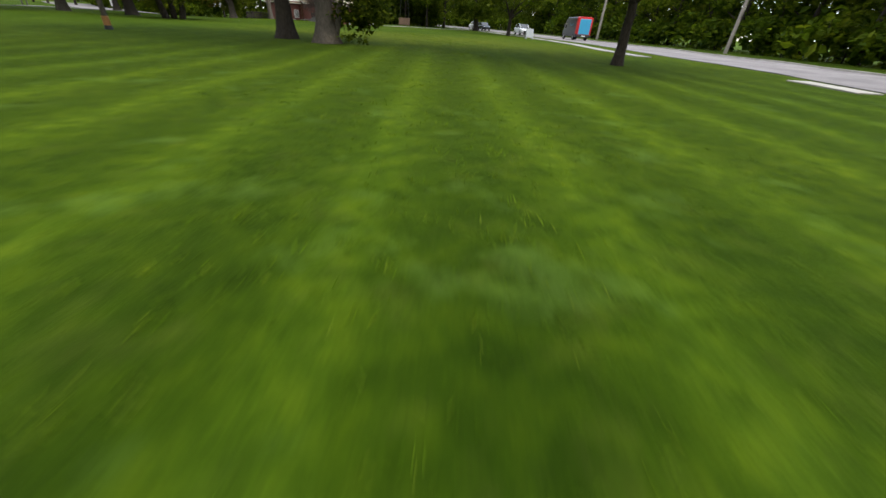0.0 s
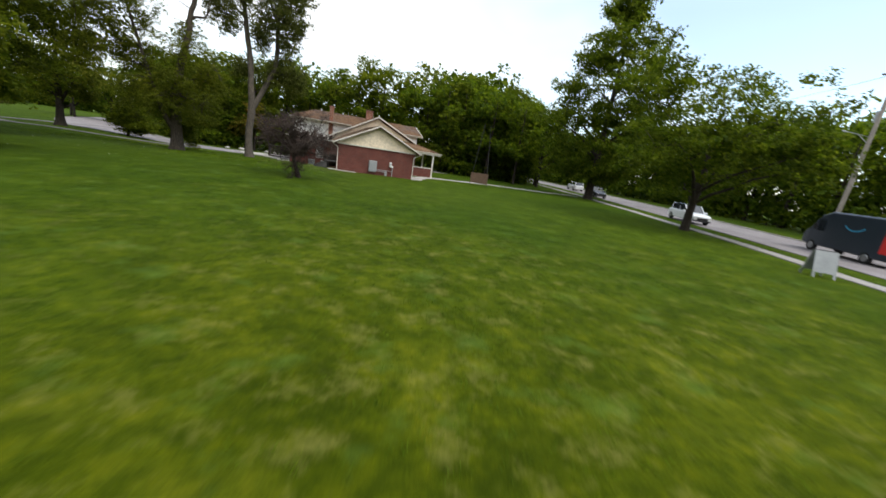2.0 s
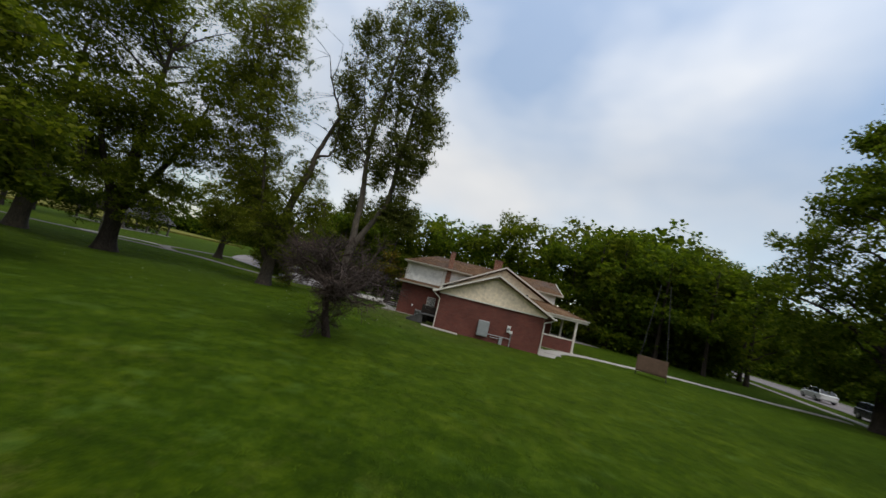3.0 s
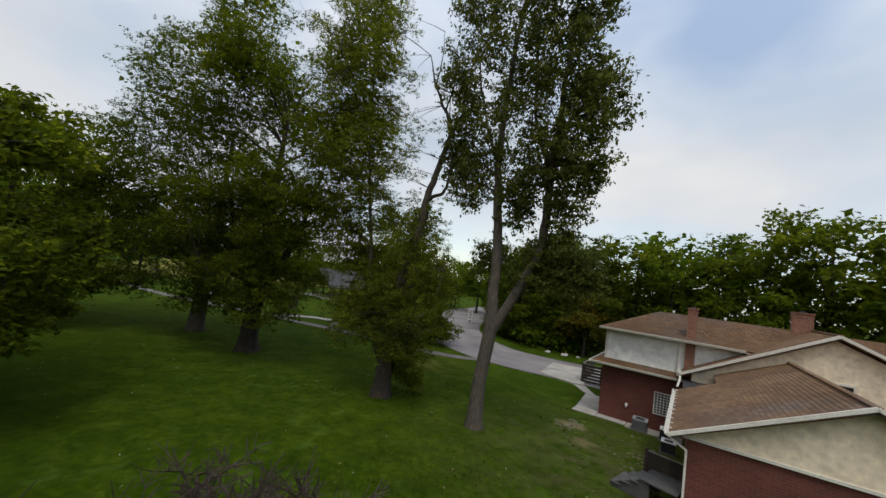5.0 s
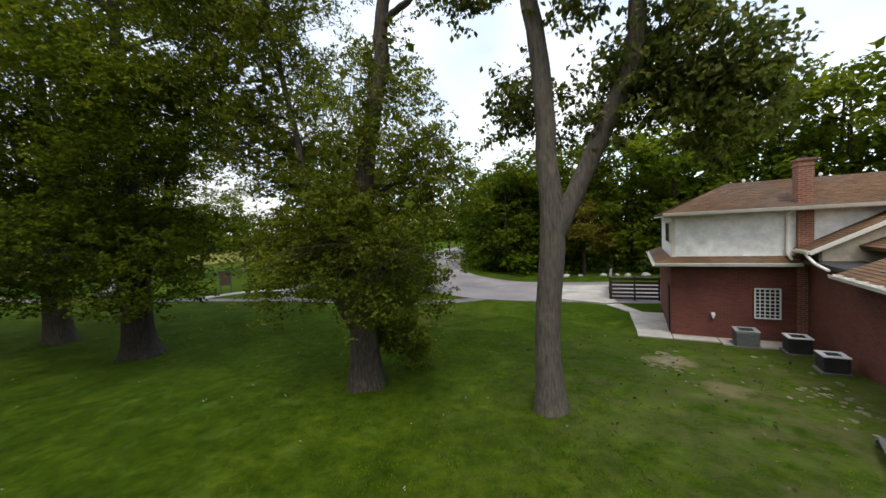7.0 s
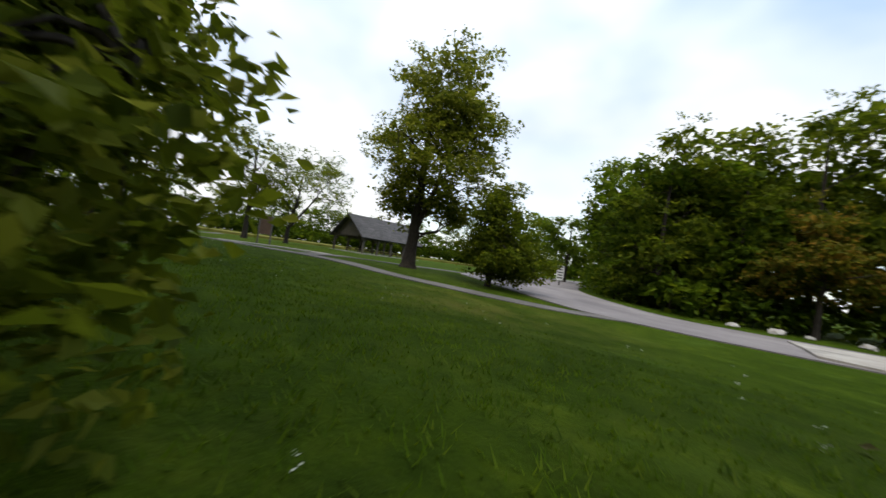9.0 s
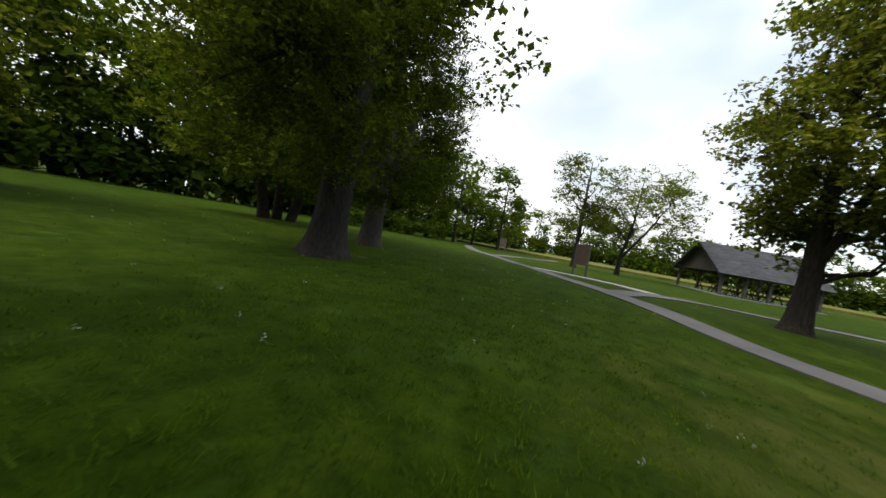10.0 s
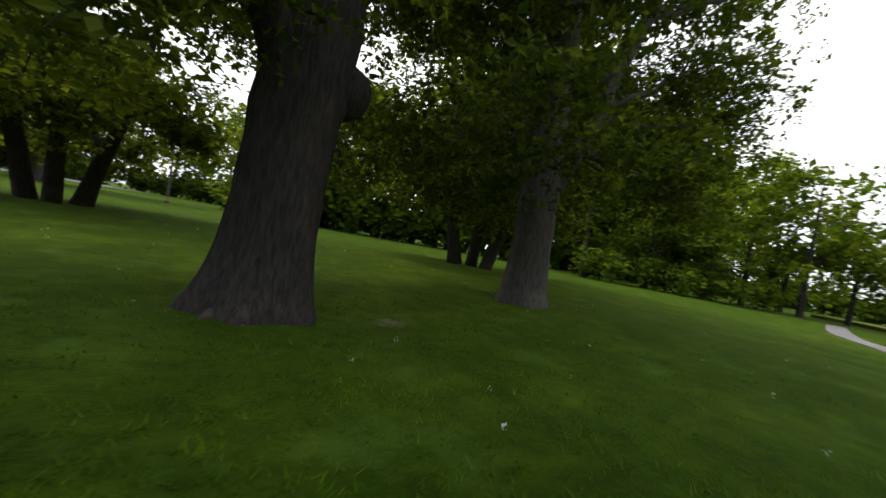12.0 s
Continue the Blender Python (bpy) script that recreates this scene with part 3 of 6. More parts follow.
def tube_arrays(pts, radii, sides, base):
    """The rings of a tapered tube along pts."""
    pts = np.asarray(pts, float)
    t = np.gradient(pts, axis=0)
    t /= np.linalg.norm(t, axis=1, keepdims=True) + 1e-9
    ref = np.array([0.31, 0.17, 0.93]) if abs(t[:, 2]).mean() < 0.8 else np.array([1.0, 0.1, 0.0])
    u = np.cross(t, ref)
    u /= np.linalg.norm(u, axis=1, keepdims=True) + 1e-9
    w = np.cross(t, u)
    a = np.linspace(0, 2 * np.pi, sides, endpoint=False)
    rad = np.asarray(radii, float).reshape(len(pts), -1)
    ring = pts[:, None] + rad[:, :, None] * (np.cos(a)[None, :, None] * u[:, None] + np.sin(a)[None, :, None] * w[:, None])
    v = ring.reshape(-1, 3)
    f = []
    for i in range(len(pts) - 1):
        for k in range(sides):
            k2 = (k + 1) % sides
            f.append((base + i * sides + k, base + i * sides + k2, base + (i + 1) * sides + k2, base + (i + 1) * sides + k))
    return v, f


def bezier(a, b, c, n):
    t = np.linspace(0, 1, n)[:, None]
    return (1 - t) ** 2 * a + 2 * t * (1 - t) * b + t * t * c


def ball(rng, n):
    """Points in a ball, denser towards its skin."""
    d = rng.normal(0, 1, (n, 3))
    return d / np.linalg.norm(d, axis=1, keepdims=True) * rng.uniform(0, 1, (n, 1)) ** 0.42


def leaf_arrays(rng, centres, per, spread, size, droop=0.25, squash=0.65, spray=11):
    """Many small folded leaves in sprays round the given centres."""
    if per >= 2 * spray:
        sub = per // spray
        m = len(centres) * sub
        mid = np.repeat(centres, sub, axis=0) + ball(rng, m) * spread * 1.9 * np.array([1, 1, squash])
        n = m * spray
        c = np.repeat(mid, spray, axis=0) + rng.normal(0, 0.75, (n, 3)) * size * np.array([1, 1, 0.55])
        tilt = np.repeat(rng.normal(0, 0.6, (m, 3)), spray, axis=0) + rng.normal(0, 0.28, (n, 3))
    else:
        n = len(centres) * per
        c = np.repeat(centres, per, axis=0) + ball(rng, n) * spread * 1.9 * np.array([1, 1, squash])
        tilt = rng.normal(0, 0.62, (n, 3))
    d = rng.normal(0, 1, (n, 3))
    d[:, 2] = d[:, 2] * 0.5 - droop
    d /= np.linalg.norm(d, axis=1, keepdims=True)
    s = np.cross(d, tilt + np.array([0, 0, 0.9]))
    s /= np.linalg.norm(s, axis=1, keepdims=True) + 1e-9
    up = np.cross(s, d)
    L = size * rng.uniform(0.6, 1.35, (n, 1))
    W = L * (rng.uniform(0.25, 0.37, (n, 1)) if size < 0.2 else rng.uniform(0.28, 0.42, (n, 1)))
    v = np.stack([c, c + d * L * 0.5 + s * W + up * L * 0.12, c + d * L, c + d * L * 0.5 - s * W + up * L * 0.12], 1).reshape(-1, 3)
    k = np.arange(n)[:, None] * 4
    return v, k + np.array([[0, 1, 2, 3]])


def tree_meshes(seed, stems, blobs, clusters, per, spread, leaf, leafmat, bark, trunk_r, limbs=14, flare=1.6, droop=0.25, twigs=0.6, hang=0.0, sides=12, lump=0.35, prune=None, clump=2.6, limb_from=0.0, core=None):
    """A trunk mesh with limbs and a crown mesh. stems: lists of (x, y, z, radius); blobs: (x, y, z, rx, ry, rz, weight)."""
    rng = np.random.default_rng(seed)
    tv, tf, count = [], [], 0
    anchors = []
    for si, stem in enumerate(stems):
        S = np.array(stem, float)
        tt = np.linspace(0, len(S) - 1, max(7, 4 * len(S)))
        P = np.stack([np.interp(tt, range(len(S)), S[:, k]) for k in range(4)], 1)
        P[1:-1, :3] = 0.25 * P[:-2, :3] + 0.5 * P[1:-1, :3] + 0.25 * P[2:, :3]
        wob = rng.normal(0, 0.035, (len(P), 2)) * np.linspace(0, 1, len(P))[:, None]
        P[:, :2] += wob
        a = np.linspace(0, 2 * np.pi, sides, endpoint=False)
        rad = P[:, 3:4] * (1 + 0.07 * np.sin(3 * a + si)[None] + 0.05 * rng.normal(0, 1, (1, sides)))
        if si == 0 and flare > 1:
            low = np.exp(-(P[:, 2:3] - P[0, 2]) / (0.9 * trunk_r + 0.12))
            rad *= 1 + low * ((flare - 1) * (1 + 0.45 * np.sin(5 * a + seed)[None]))
        v, f = tube_arrays(P[:, :3], rad, sides, count)
        tv.append(v), tf.extend(f)
        count += len(v)
        for q in P[len(P) // 3:]:
            anchors.append(q)
    clusters, per, spread = int(clusters / clump), int(per * clump), spread * clump ** 0.3
    B = np.array(blobs, float)
    w = B[:, 6] / B[:, 6].sum()
    pick = rng.choice(len(B), clusters, p=w)
    d = rng.normal(0, 1, (clusters, 3))
    d /= np.linalg.norm(d, axis=1, keepdims=True)
    r = rng.uniform(0.2, 1.0, (clusters, 1)) ** 0.45
    r *= 1 + lump * rng.normal(0, 0.5, (clusters, 1)).clip(-0.6, 0.8)
    C = B[pick, :3] + d * r * B[pick, 3:6]
    if prune:
        # boughs cut back on one side below a height
        over = (C[:, 1] > prune[0]) & (C[:, 2] < prune[1])
        C[over, 1] = prune[0] * rng.uniform(-0.6, 1.0, over.sum())
        if len(prune) > 2:
            C = C[~((C[:, 1] > -0.3) & (C[:, 2] < prune[1]) & (C[:, 0] > prune[2]))]
            clusters = len(C)
    A = np.array([q for q in anchors if q[2] >= limb_from])
    samples = []
    if limbs:
        ends = C[rng.choice(clusters, min(limbs, clusters), replace=False)]
        for e in ends:
            below = A[A[:, 2] < e[2] + 0.5]
            pool = below if len(below) else A
            dist = np.linalg.norm(pool[:, :2] - e[:2], axis=1) + 0.8 * np.abs(pool[:, 2] - (e[2] - 0.55 * np.linalg.norm(pool[:, :2] - e[:2], axis=1)))
            s = pool[dist.argmin()]
            mid = (s[:3] + e) / 2 + np.array([0, 0, 0.12 * np.linalg.norm(e - s[:3])]) + rng.normal(0, 0.18, 3)
            path = bezier(s[:3], mid, e, 7)
            path[1:-1] += rng.normal(0, 0.07, (5, 3))
            r0 = min(s[3] * 0.55, 0.035 + 0.022 * np.linalg.norm(e - s[:3]))
            v, f = tube_arrays(path, np.linspace(r0, 0.012, 7), 6, count)
            tv.append(v), tf.extend(f)
            count += len(v)
            samples.append(path[1:])
        L = np.concatenate(samples + [A[:, :3]])
        for e in C[rng.random(clusters) < twigs]:
            s = L[np.linalg.norm(L - e, axis=1).argmin()]
            if np.linalg.norm(s - e) > 6:
                continue
            path = bezier(s, (s + e) / 2 + np.array([0, 0, 0.15]), e, 4)
            v, f = tube_arrays(path, (0.022, 0.016, 0.011, 0.006), 3, count)
            tv.append(v), tf.extend(f)
            count += len(v)
    tm = fast_mesh("trunk", np.concatenate(tv), tf, bark, True)
    if hang:
        extra = []
        for _ in range(4):
            extra.append(C - np.array([0, 0, hang]) * rng.uniform(0.2, 1.0, (clusters, 1)) + rng.normal(0, 0.12, C.shape))
        C = np.concatenate([C] + extra)
        per = max(4, per // 4)
    lv, lf = leaf_arrays(rng, C, per, spread, leaf, droop, 0.5)
    if core:
        # large shaded leaves deep in the crown
        num, size, low = core
        pick = rng.choice(len(B), num, p=w)
        inner = B[pick, :3] + ball(rng, num) * 0.72 * B[pick, 3:6]
        inner = inner[inner[:, 2] > low]
        cv_, cf_ = leaf_arrays(rng, inner, 1, 0.05, size, droop, 0.5)
        lv, lf = np.concatenate([lv, cv_]), np.concatenate([lf, cf_ + len(lv)])
    cm = fast_mesh("crown", lv, lf, leafmat)
    return tm, cm


def plant_tree(name, meshes, x, y, label, category="tree", turn=0.0, size=1.0, group="", crown_label="", extra=()):
    t = thing(name, Matrix.Translation((x, y, gz(x, y) - 0.04)) @ Matrix.Rotation(radians(turn), 4, "Z") @ Matrix.Scale(size, 4), label, category, group)
    shared("trunk", meshes[0], t, Matrix())
    tagged(shared("crown", meshes[1], t, Matrix()), crown_label)
    for nm, me in extra:
        shared(nm, me, t, Matrix())
    return t


def round_blobs(h0, h1, r, n, seed, lean=(0, 0)):
    """Overlapping lobes of a broad crown between two heights."""
    rng = np.random.default_rng(seed)
    out = [(lean[0], lean[1], (h0 + h1) / 2, r * 0.7, r * 0.7, (h1 - h0) * 0.46, 2.0)]
    for k in range(n):
        a = 2 * math.pi * k / n + rng.uniform(-0.4, 0.4)
        z = h0 + (h1 - h0) * rng.uniform(0.12, 0.88)
        f = (0.62 + 0.38 * math.sin(math.pi * (z - h0) / (h1 - h0))) * r
        rr = r * rng.uniform(0.32, 0.52)
        out.append((lean[0] + math.cos(a) * f * 0.72, lean[1] + math.sin(a) * f * 0.72, z, rr, rr, rr * rng.uniform(0.6, 0.95), 1.0))
    return out


def low_ring(n, radius, z, size, seed):
    """Low boughs hanging round a crown."""
    rng = np.random.default_rng(seed)
    out = []
    for k in range(n):
        a = 2 * math.pi * k / n + rng.uniform(-0.3, 0.3)
        f = radius * rng.uniform(0.75, 1.15)
        out.append((math.cos(a) * f, math.sin(a) * f, z + rng.uniform(-0.5, 0.9), size, size, size * 0.7, 0.9))
    return out


# the row of big park trees
B_TREE = tree_meshes(11, [[(0, 0, 0, 0.53), (-0.06, 0.02, 1.0, 0.49), (-0.08, 0.05, 2.0, 0.49), (-0.12, 0.1, 3.4, 0.54), (-0.3, 0.2, 8, 0.3), (-0.2, 0.3, 15, 0.12)],
                          [(-0.1, 0.05, 2.5, 0.2), (0.7, 0.4, 4.2, 0.25), (2.0, 1.2, 8.5, 0.15), (2.6, 1.6, 12, 0.07)],
                          [(-0.2, 0, 2.8, 0.2), (-1.0, -0.7, 5.2, 0.2), (-2.4, -1.6, 10, 0.1)]],
                     round_blobs(5.0, 24.5, 5.6, 24, 4) + low_ring(7, 3.2, 5.4, 1.1, 41) + low_ring(9, 3.9, 7.2, 1.8, 42) + low_ring(9, 3.9, 9.4, 2.0, 45) + [(1.5, 0.9, 2.6, 0.7, 0.6, 0.8, 0.6), (1.9, 1.2, 3.7, 0.9, 0.8, 0.9, 0.8), (0.7, 1.1, 3.6, 0.8, 0.6, 0.7, 0.6), (3.0, -1.4, 3.6, 1.6, 1.3, 1.4, 1.4), (2.0, -2.6, 4.9, 1.8, 1.4, 1.5, 1.5), (4.6, -0.8, 5.6, 1.8, 1.5, 1.7, 1.7), (4.4, -1.0, 9.0, 2.1, 1.8, 2.2, 2.0), (4.6, -0.6, 13.0, 2.1, 1.8, 2.4, 2.0)], 2150, 64, 0.42, 0.128, LEAF_A, BARK_D, 0.5, 28, 1.55, prune=(2.0, 14.0), limb_from=3.4, core=(5600, 0.34, 9.0))
B_EXTRA = bmesh.new()
r = bmesh.ops.create_icosphere(B_EXTRA, subdivisions=3, radius=0.4)
for v in r["verts"]:
    k = 1 + 0.22 * noise.noise(v.co * 3.1)
    v.co = Vector((v.co.x * k * 0.85 - 0.66, v.co.y * k * 0.85 + 0.05, v.co.z * k * 0.95 + 3.1))
bur = bpy.data.meshes.new("burl")
B_EXTRA.to_mesh(bur)
B_EXTRA.free()
bur.materials.append(BARK_D)
bur.polygons.foreach_set("use_smooth", np.full(len(bur.polygons), True))


def root_toe(angle, length, seed):
    """A bare root running out of the trunk's foot into the grass."""
    bm = bmesh.new()
    rr = bmesh.ops.create_icosphere(bm, subdivisions=3, radius=1.0)
    turn = Matrix.Rotation(radians(angle), 3, "Z")
    for v in rr["verts"]:
        k = 1 + 0.3 * noise.noise(v.co * 2.3 + Vector((seed, 0, 0)))
        t_ = (v.co.x + 1) / 2
        v.co = turn @ Vector((0.42 + v.co.x * length * 0.5, v.co.y * 0.17 * k * (1.25 - 0.8 * t_) + 0.06 * math.sin(5 * t_ + seed), v.co.z * 0.2 * k * (1.3 - t_) + 0.05))
    me = bpy.data.meshes.new("root")
    bm.to_mesh(me)
    bm.free()
    me.materials.append(BARK_C)
    me.polygons.foreach_set("use_smooth", np.full(len(me.polygons), True))
    return me


TOES = tuple(("root", root_toe(a_, l_, s_)) for a_, l_, s_ in ((8, 1.0, 1), (38, 0.9, 2), (66, 0.85, 3), (-25, 0.9, 4), (128, 0.8, 5)))
plant_tree("maple_tree", B_TREE, -7.0, 47.55, "big dark-barked maple with a burl and flared roots", extra=(("burl", bur),) + TOES)
A_TREE = tree_meshes(23, [[(0, 0, 0, 0.5), (0.0, 0.02, 1.4, 0.46), (0.1, 0.05, 3.0, 0.46), (0.3, 0.1, 8, 0.26), (0.2, 0.2, 14, 0.1)],
                          [(0.05, 0, 2.3, 0.27), (-0.6, 0.6, 4.4, 0.24), (-1.8, 1.4, 9.0, 0.12)],
                          [(0.1, 0, 2.6, 0.22), (0.9, -0.6, 5.2, 0.17), (2.1, -1.4, 9.5, 0.08)]],
                     round_blobs(3.2, 23.5, 6.2, 24, 9) + low_ring(10, 4.2, 3.2, 1.6, 43) + low_ring(9, 4.6, 6.0, 2.0, 44) + low_ring(9, 5.0, 9.0, 2.1, 46) + [(-3.6, -1.5, 11.0, 2.8, 2.8, 3.2, 2.2), (-3.6, -2.0, 16.0, 2.6, 2.6, 3.0, 2.0), (-1.0, -3.2, 8.0, 2.4, 2.4, 2.4, 1.6), (-2.5, -2.0, 20.0, 2.4, 2.4, 2.2, 1.5), (-4.0, -4.3, 7.0, 2.5, 2.5, 2.6, 2.0), (-4.6, -4.3, 12.0, 2.6, 2.6, 3.0, 2.2), (-3.5, -4.5, 17.0, 2.2, 2.2, 2.6, 1.6), (-6.6, -5.0, 8.6, 2.5, 2.5, 2.5, 1.8), (-6.8, -5.2, 13.0, 2.4, 2.4, 2.6, 1.6), (-6.2, -4.8, 5.0, 2.2, 2.2, 1.9, 1.4), (-3.6, 1.9, 5.4, 1.9, 1.2, 1.6, 1.6), (-4.6, 2.0, 8.0, 2.0, 1.2, 1.9, 1.7), (-3.2, 1.8, 3.5, 1.5, 1.0, 0.9, 0.9)], 2800, 60, 0.42, 0.128, LEAF_A, BARK, 0.45, 26, 1.34, prune=(3.1, 16.0), limb_from=3.0, core=(6400, 0.34, 8.5))
plant_tree("maple_tree", A_TREE, -13.0, 46.95, "big maple with low leafy boughs and a grey trunk")
C_BLOBS = [(0.1, 0, 5.6, 2.3, 2.3, 2.2, 2.4), (1.7, -0.3, 4.4, 1.5, 1.5, 1.6, 1.5), (-1.9, 0.2, 5.2, 1.9, 1.8, 1.8, 1.6), (-2.6, -0.4, 3.5, 1.4, 1.4, 1.0, 1.1), (-0.9, -1.0, 3.5, 1.5, 1.4, 1.0, 1.1), (0.2, 0.2, 7.6, 1.8, 1.8, 1.6, 1.2),
           (2.2, 0.2, 5.8, 1.2, 1.2, 1.3, 0.9), (2.4, -0.4, 3.2, 0.8, 0.8, 1.0, 0.7), (-3.6, 0.2, 7.4, 1.8, 1.8, 1.8, 1.4), (1.4, -0.6, 2.3, 0.7, 0.6, 0.6, 0.5), (0.75, 1.6, 0.95, 0.3, 0.3, 0.4, 0.55), (-0.15, 1.45, 2.0, 0.6, 0.4, 0.9, 2.2), (-0.2, 1.3, 3.3, 0.8, 0.6, 1.0, 2.2), (0.45, 0.8, 2.2, 0.5, 0.4, 0.9, 1.7), (0.7, 0.6, 1.5, 0.3, 0.3, 0.5, 0.5),
           (-1.0, 0.9, 3.8, 1.2, 0.6, 0.9, 1.0), (1.2, -0.9, 3.0, 0.8, 0.7, 0.8, 0.9), (-1.5, -0.6, 4.2, 1.4, 1.2, 1.2, 1.4), (-2.6, 0.2, 6.6, 1.5, 1.5, 1.4, 1.4), (0.4, -0.8, 4.4, 1.3, 1.0, 1.2, 1.2), (0.9, 0.6, 8.8, 1.1, 1.1, 1.2, 0.5),
           (-3.6, 0.3, 9.2, 2.8, 2.8, 2.6, 4.4), (-3.0, -0.4, 12.2, 2.8, 2.8, 3.0, 5.2), (-5.0, 0.6, 14.2, 2.6, 2.6, 2.6, 4.2), (-3.4, -1.2, 17.0, 2.7, 2.7, 2.9, 4.8), (-4.2, -0.2, 20.4, 2.3, 2.3, 2.4, 3.4)]
C_TREE = tree_meshes(31, [[(0, 0, 0, 0.41), (0.0, 0, 1.4, 0.36), (-0.05, 0.05, 3.4, 0.32), (0.35, 0.15, 6.4, 0.24), (0.92, 0.25, 8.6, 0.19), (0.95, 0.25, 9.6, 0.17), (1.35, 0.3, 11.0, 0.14), (1.9, 0.3, 12.8, 0.11), (1.5, 0.35, 13.6, 0.08), (0.5, 0.3, 15.4, 0.05), (-0.1, 0.3, 17.2, 0.02)],
                          [(-0.12, 0.0, 1.5, 0.2), (-0.7, -0.2, 2.5, 0.17), (-1.2, -0.3, 4.2, 0.13), (-2.2, 0.0, 7.5, 0.09), (-3.4, 0.0, 13, 0.06), (-3.9, -0.3, 20, 0.03)],
                          [(1.0, 0.25, 9.45, 0.1), (1.35, 0.2, 9.7, 0.085), (1.95, 0.1, 9.75, 0.075), (2.2, 0.1, 10.2, 0.06), (2.25, 0.1, 11.3, 0.045), (1.7, 0.0, 14.4, 0.02)],
                          [(1.85, 0.3, 12.7, 0.08), (2.3, 0.4, 13.8, 0.05), (2.4, 0.4, 15.6, 0.02)],
                          [(1.3, 0.3, 13.9, 0.05), (1.5, 0.5, 15.2, 0.035), (1.3, 0.6, 17.4, 0.012)],
                          [(0.5, 0.3, 15.4, 0.04), (0.8, 0.2, 16.6, 0.025), (0.7, 0.2, 18.2, 0.01)]],
                     C_BLOBS, 3100, 64, 0.2, 0.088, LEAF_C, BARK_C, 0.38, 30, 1.4, twigs=0.7, lump=0.6, prune=(2.05, 4.8, 0.85), hang=0.35, clump=2.2, core=(5000, 0.26, 4.6))
plant_tree("silver_maple", C_TREE, 4.03, 48.15, "bushy silver maple with low drooping boughs and a bare leader")
D_BLOBS = [(-2.3, 0.3, 13.6, 1.0, 1.2, 1.5, 0.8), (-1.8, 0.3, 11.4, 0.8, 1.0, 0.9, 0.5), (-2.9, 0.2, 16.4, 1.1, 1.2, 1.8, 0.9), (-2.4, 0, 19.6, 1.2, 1.3, 1.8, 0.9), (-0.3, 0.4, 13.2, 1.6, 1.7, 1.9, 1.3), (0, 0.3, 17, 1.9, 2.0, 2.4, 1.7), (0.4, 0.2, 21.5, 2.1, 2.1, 2.2, 1.5),
           (1.6, 0.3, 12.0, 1.4, 1.5, 1.3, 1.0), (3.0, 0.4, 11.4, 1.0, 1.1, 1.0, 0.8), (3.4, 0.4, 13.9, 1.2, 1.3, 1.6, 1.1), (2.2, 0.3, 15.4, 1.6, 1.7, 2.0, 1.4), (3.0, 0.2, 18.6, 1.3, 1.4, 2.0, 1.1), (2.8, 0.1, 21.8, 1.2, 1.3, 1.6, 0.8), (0.9, 0.0, 10.4, 0.9, 0.9, 0.8, 0.45), (0.7, 0.4, 9.4, 0.7, 0.7, 0.8, 0.25), (-1.3, 0.3, 10.2, 0.6, 0.7, 0.8, 0.25), (2.7, 0.3, 9.8, 0.8, 0.8, 0.9, 0.35), (-2.7, 0.3, 11.6, 0.6, 0.6, 1.0, 0.3),
           (2.7, 0.7, 7.8, 1.3, 1.0, 1.0, 0.95), (3.3, 0.8, 6.9, 0.9, 0.9, 0.8, 0.6), (1.5, 0.9, 7.2, 1.0, 0.8, 0.9, 0.6), (-0.5, 0.8, 7.4, 0.9, 0.7, 0.8, 0.4)]
D_TREE = tree_meshes(47, [[(-0.05, 0, 0, 0.3), (-0.1, 0.05, 1.8, 0.265), (0.1, 0.12, 4.0, 0.27), (0.02, 0.15, 5.4, 0.22), (-0.02, 0.2, 7.3, 0.2), (-0.32, 0.2, 9.2, 0.18), (-0.55, 0.2, 11.6, 0.14), (-0.4, 0.2, 16, 0.1), (0.2, 0.2, 22, 0.04)],
                          [(0.15, 0.12, 3.9, 0.21), (0.72, 0.3, 5.1, 0.19), (1.3, 0.4, 6.4, 0.185), (1.72, 0.4, 7.2, 0.18), (1.82, 0.4, 9.0, 0.16), (1.85, 0.4, 11.5, 0.14), (2.1, 0.4, 16, 0.08), (2.2, 0.4, 20, 0.03)],
                          [(-0.5, 0.2, 11.0, 0.08), (-1.4, 0.3, 13.0, 0.06), (-2.4, 0.2, 17.0, 0.03)], [(1.84, 0.4, 10.4, 0.09), (0.9, 0.3, 13.0, 0.07), (0.6, 0.2, 18.0, 0.03)]],
                     D_BLOBS, 1620, 62, 0.2, 0.14, LEAF_D, BARK, 0.36, 34, 1.3, droop=0.9, twigs=0.75, hang=1.0, clump=2.0)
plant_tree("cottonwood_tree", D_TREE, 9.0, 48.4, "tall forked cottonwood with hanging grey-green leaves")

# the bare purplish crab apple
rngc = np.random.default_rng(5)
cv, cf, cc = [], [], 0


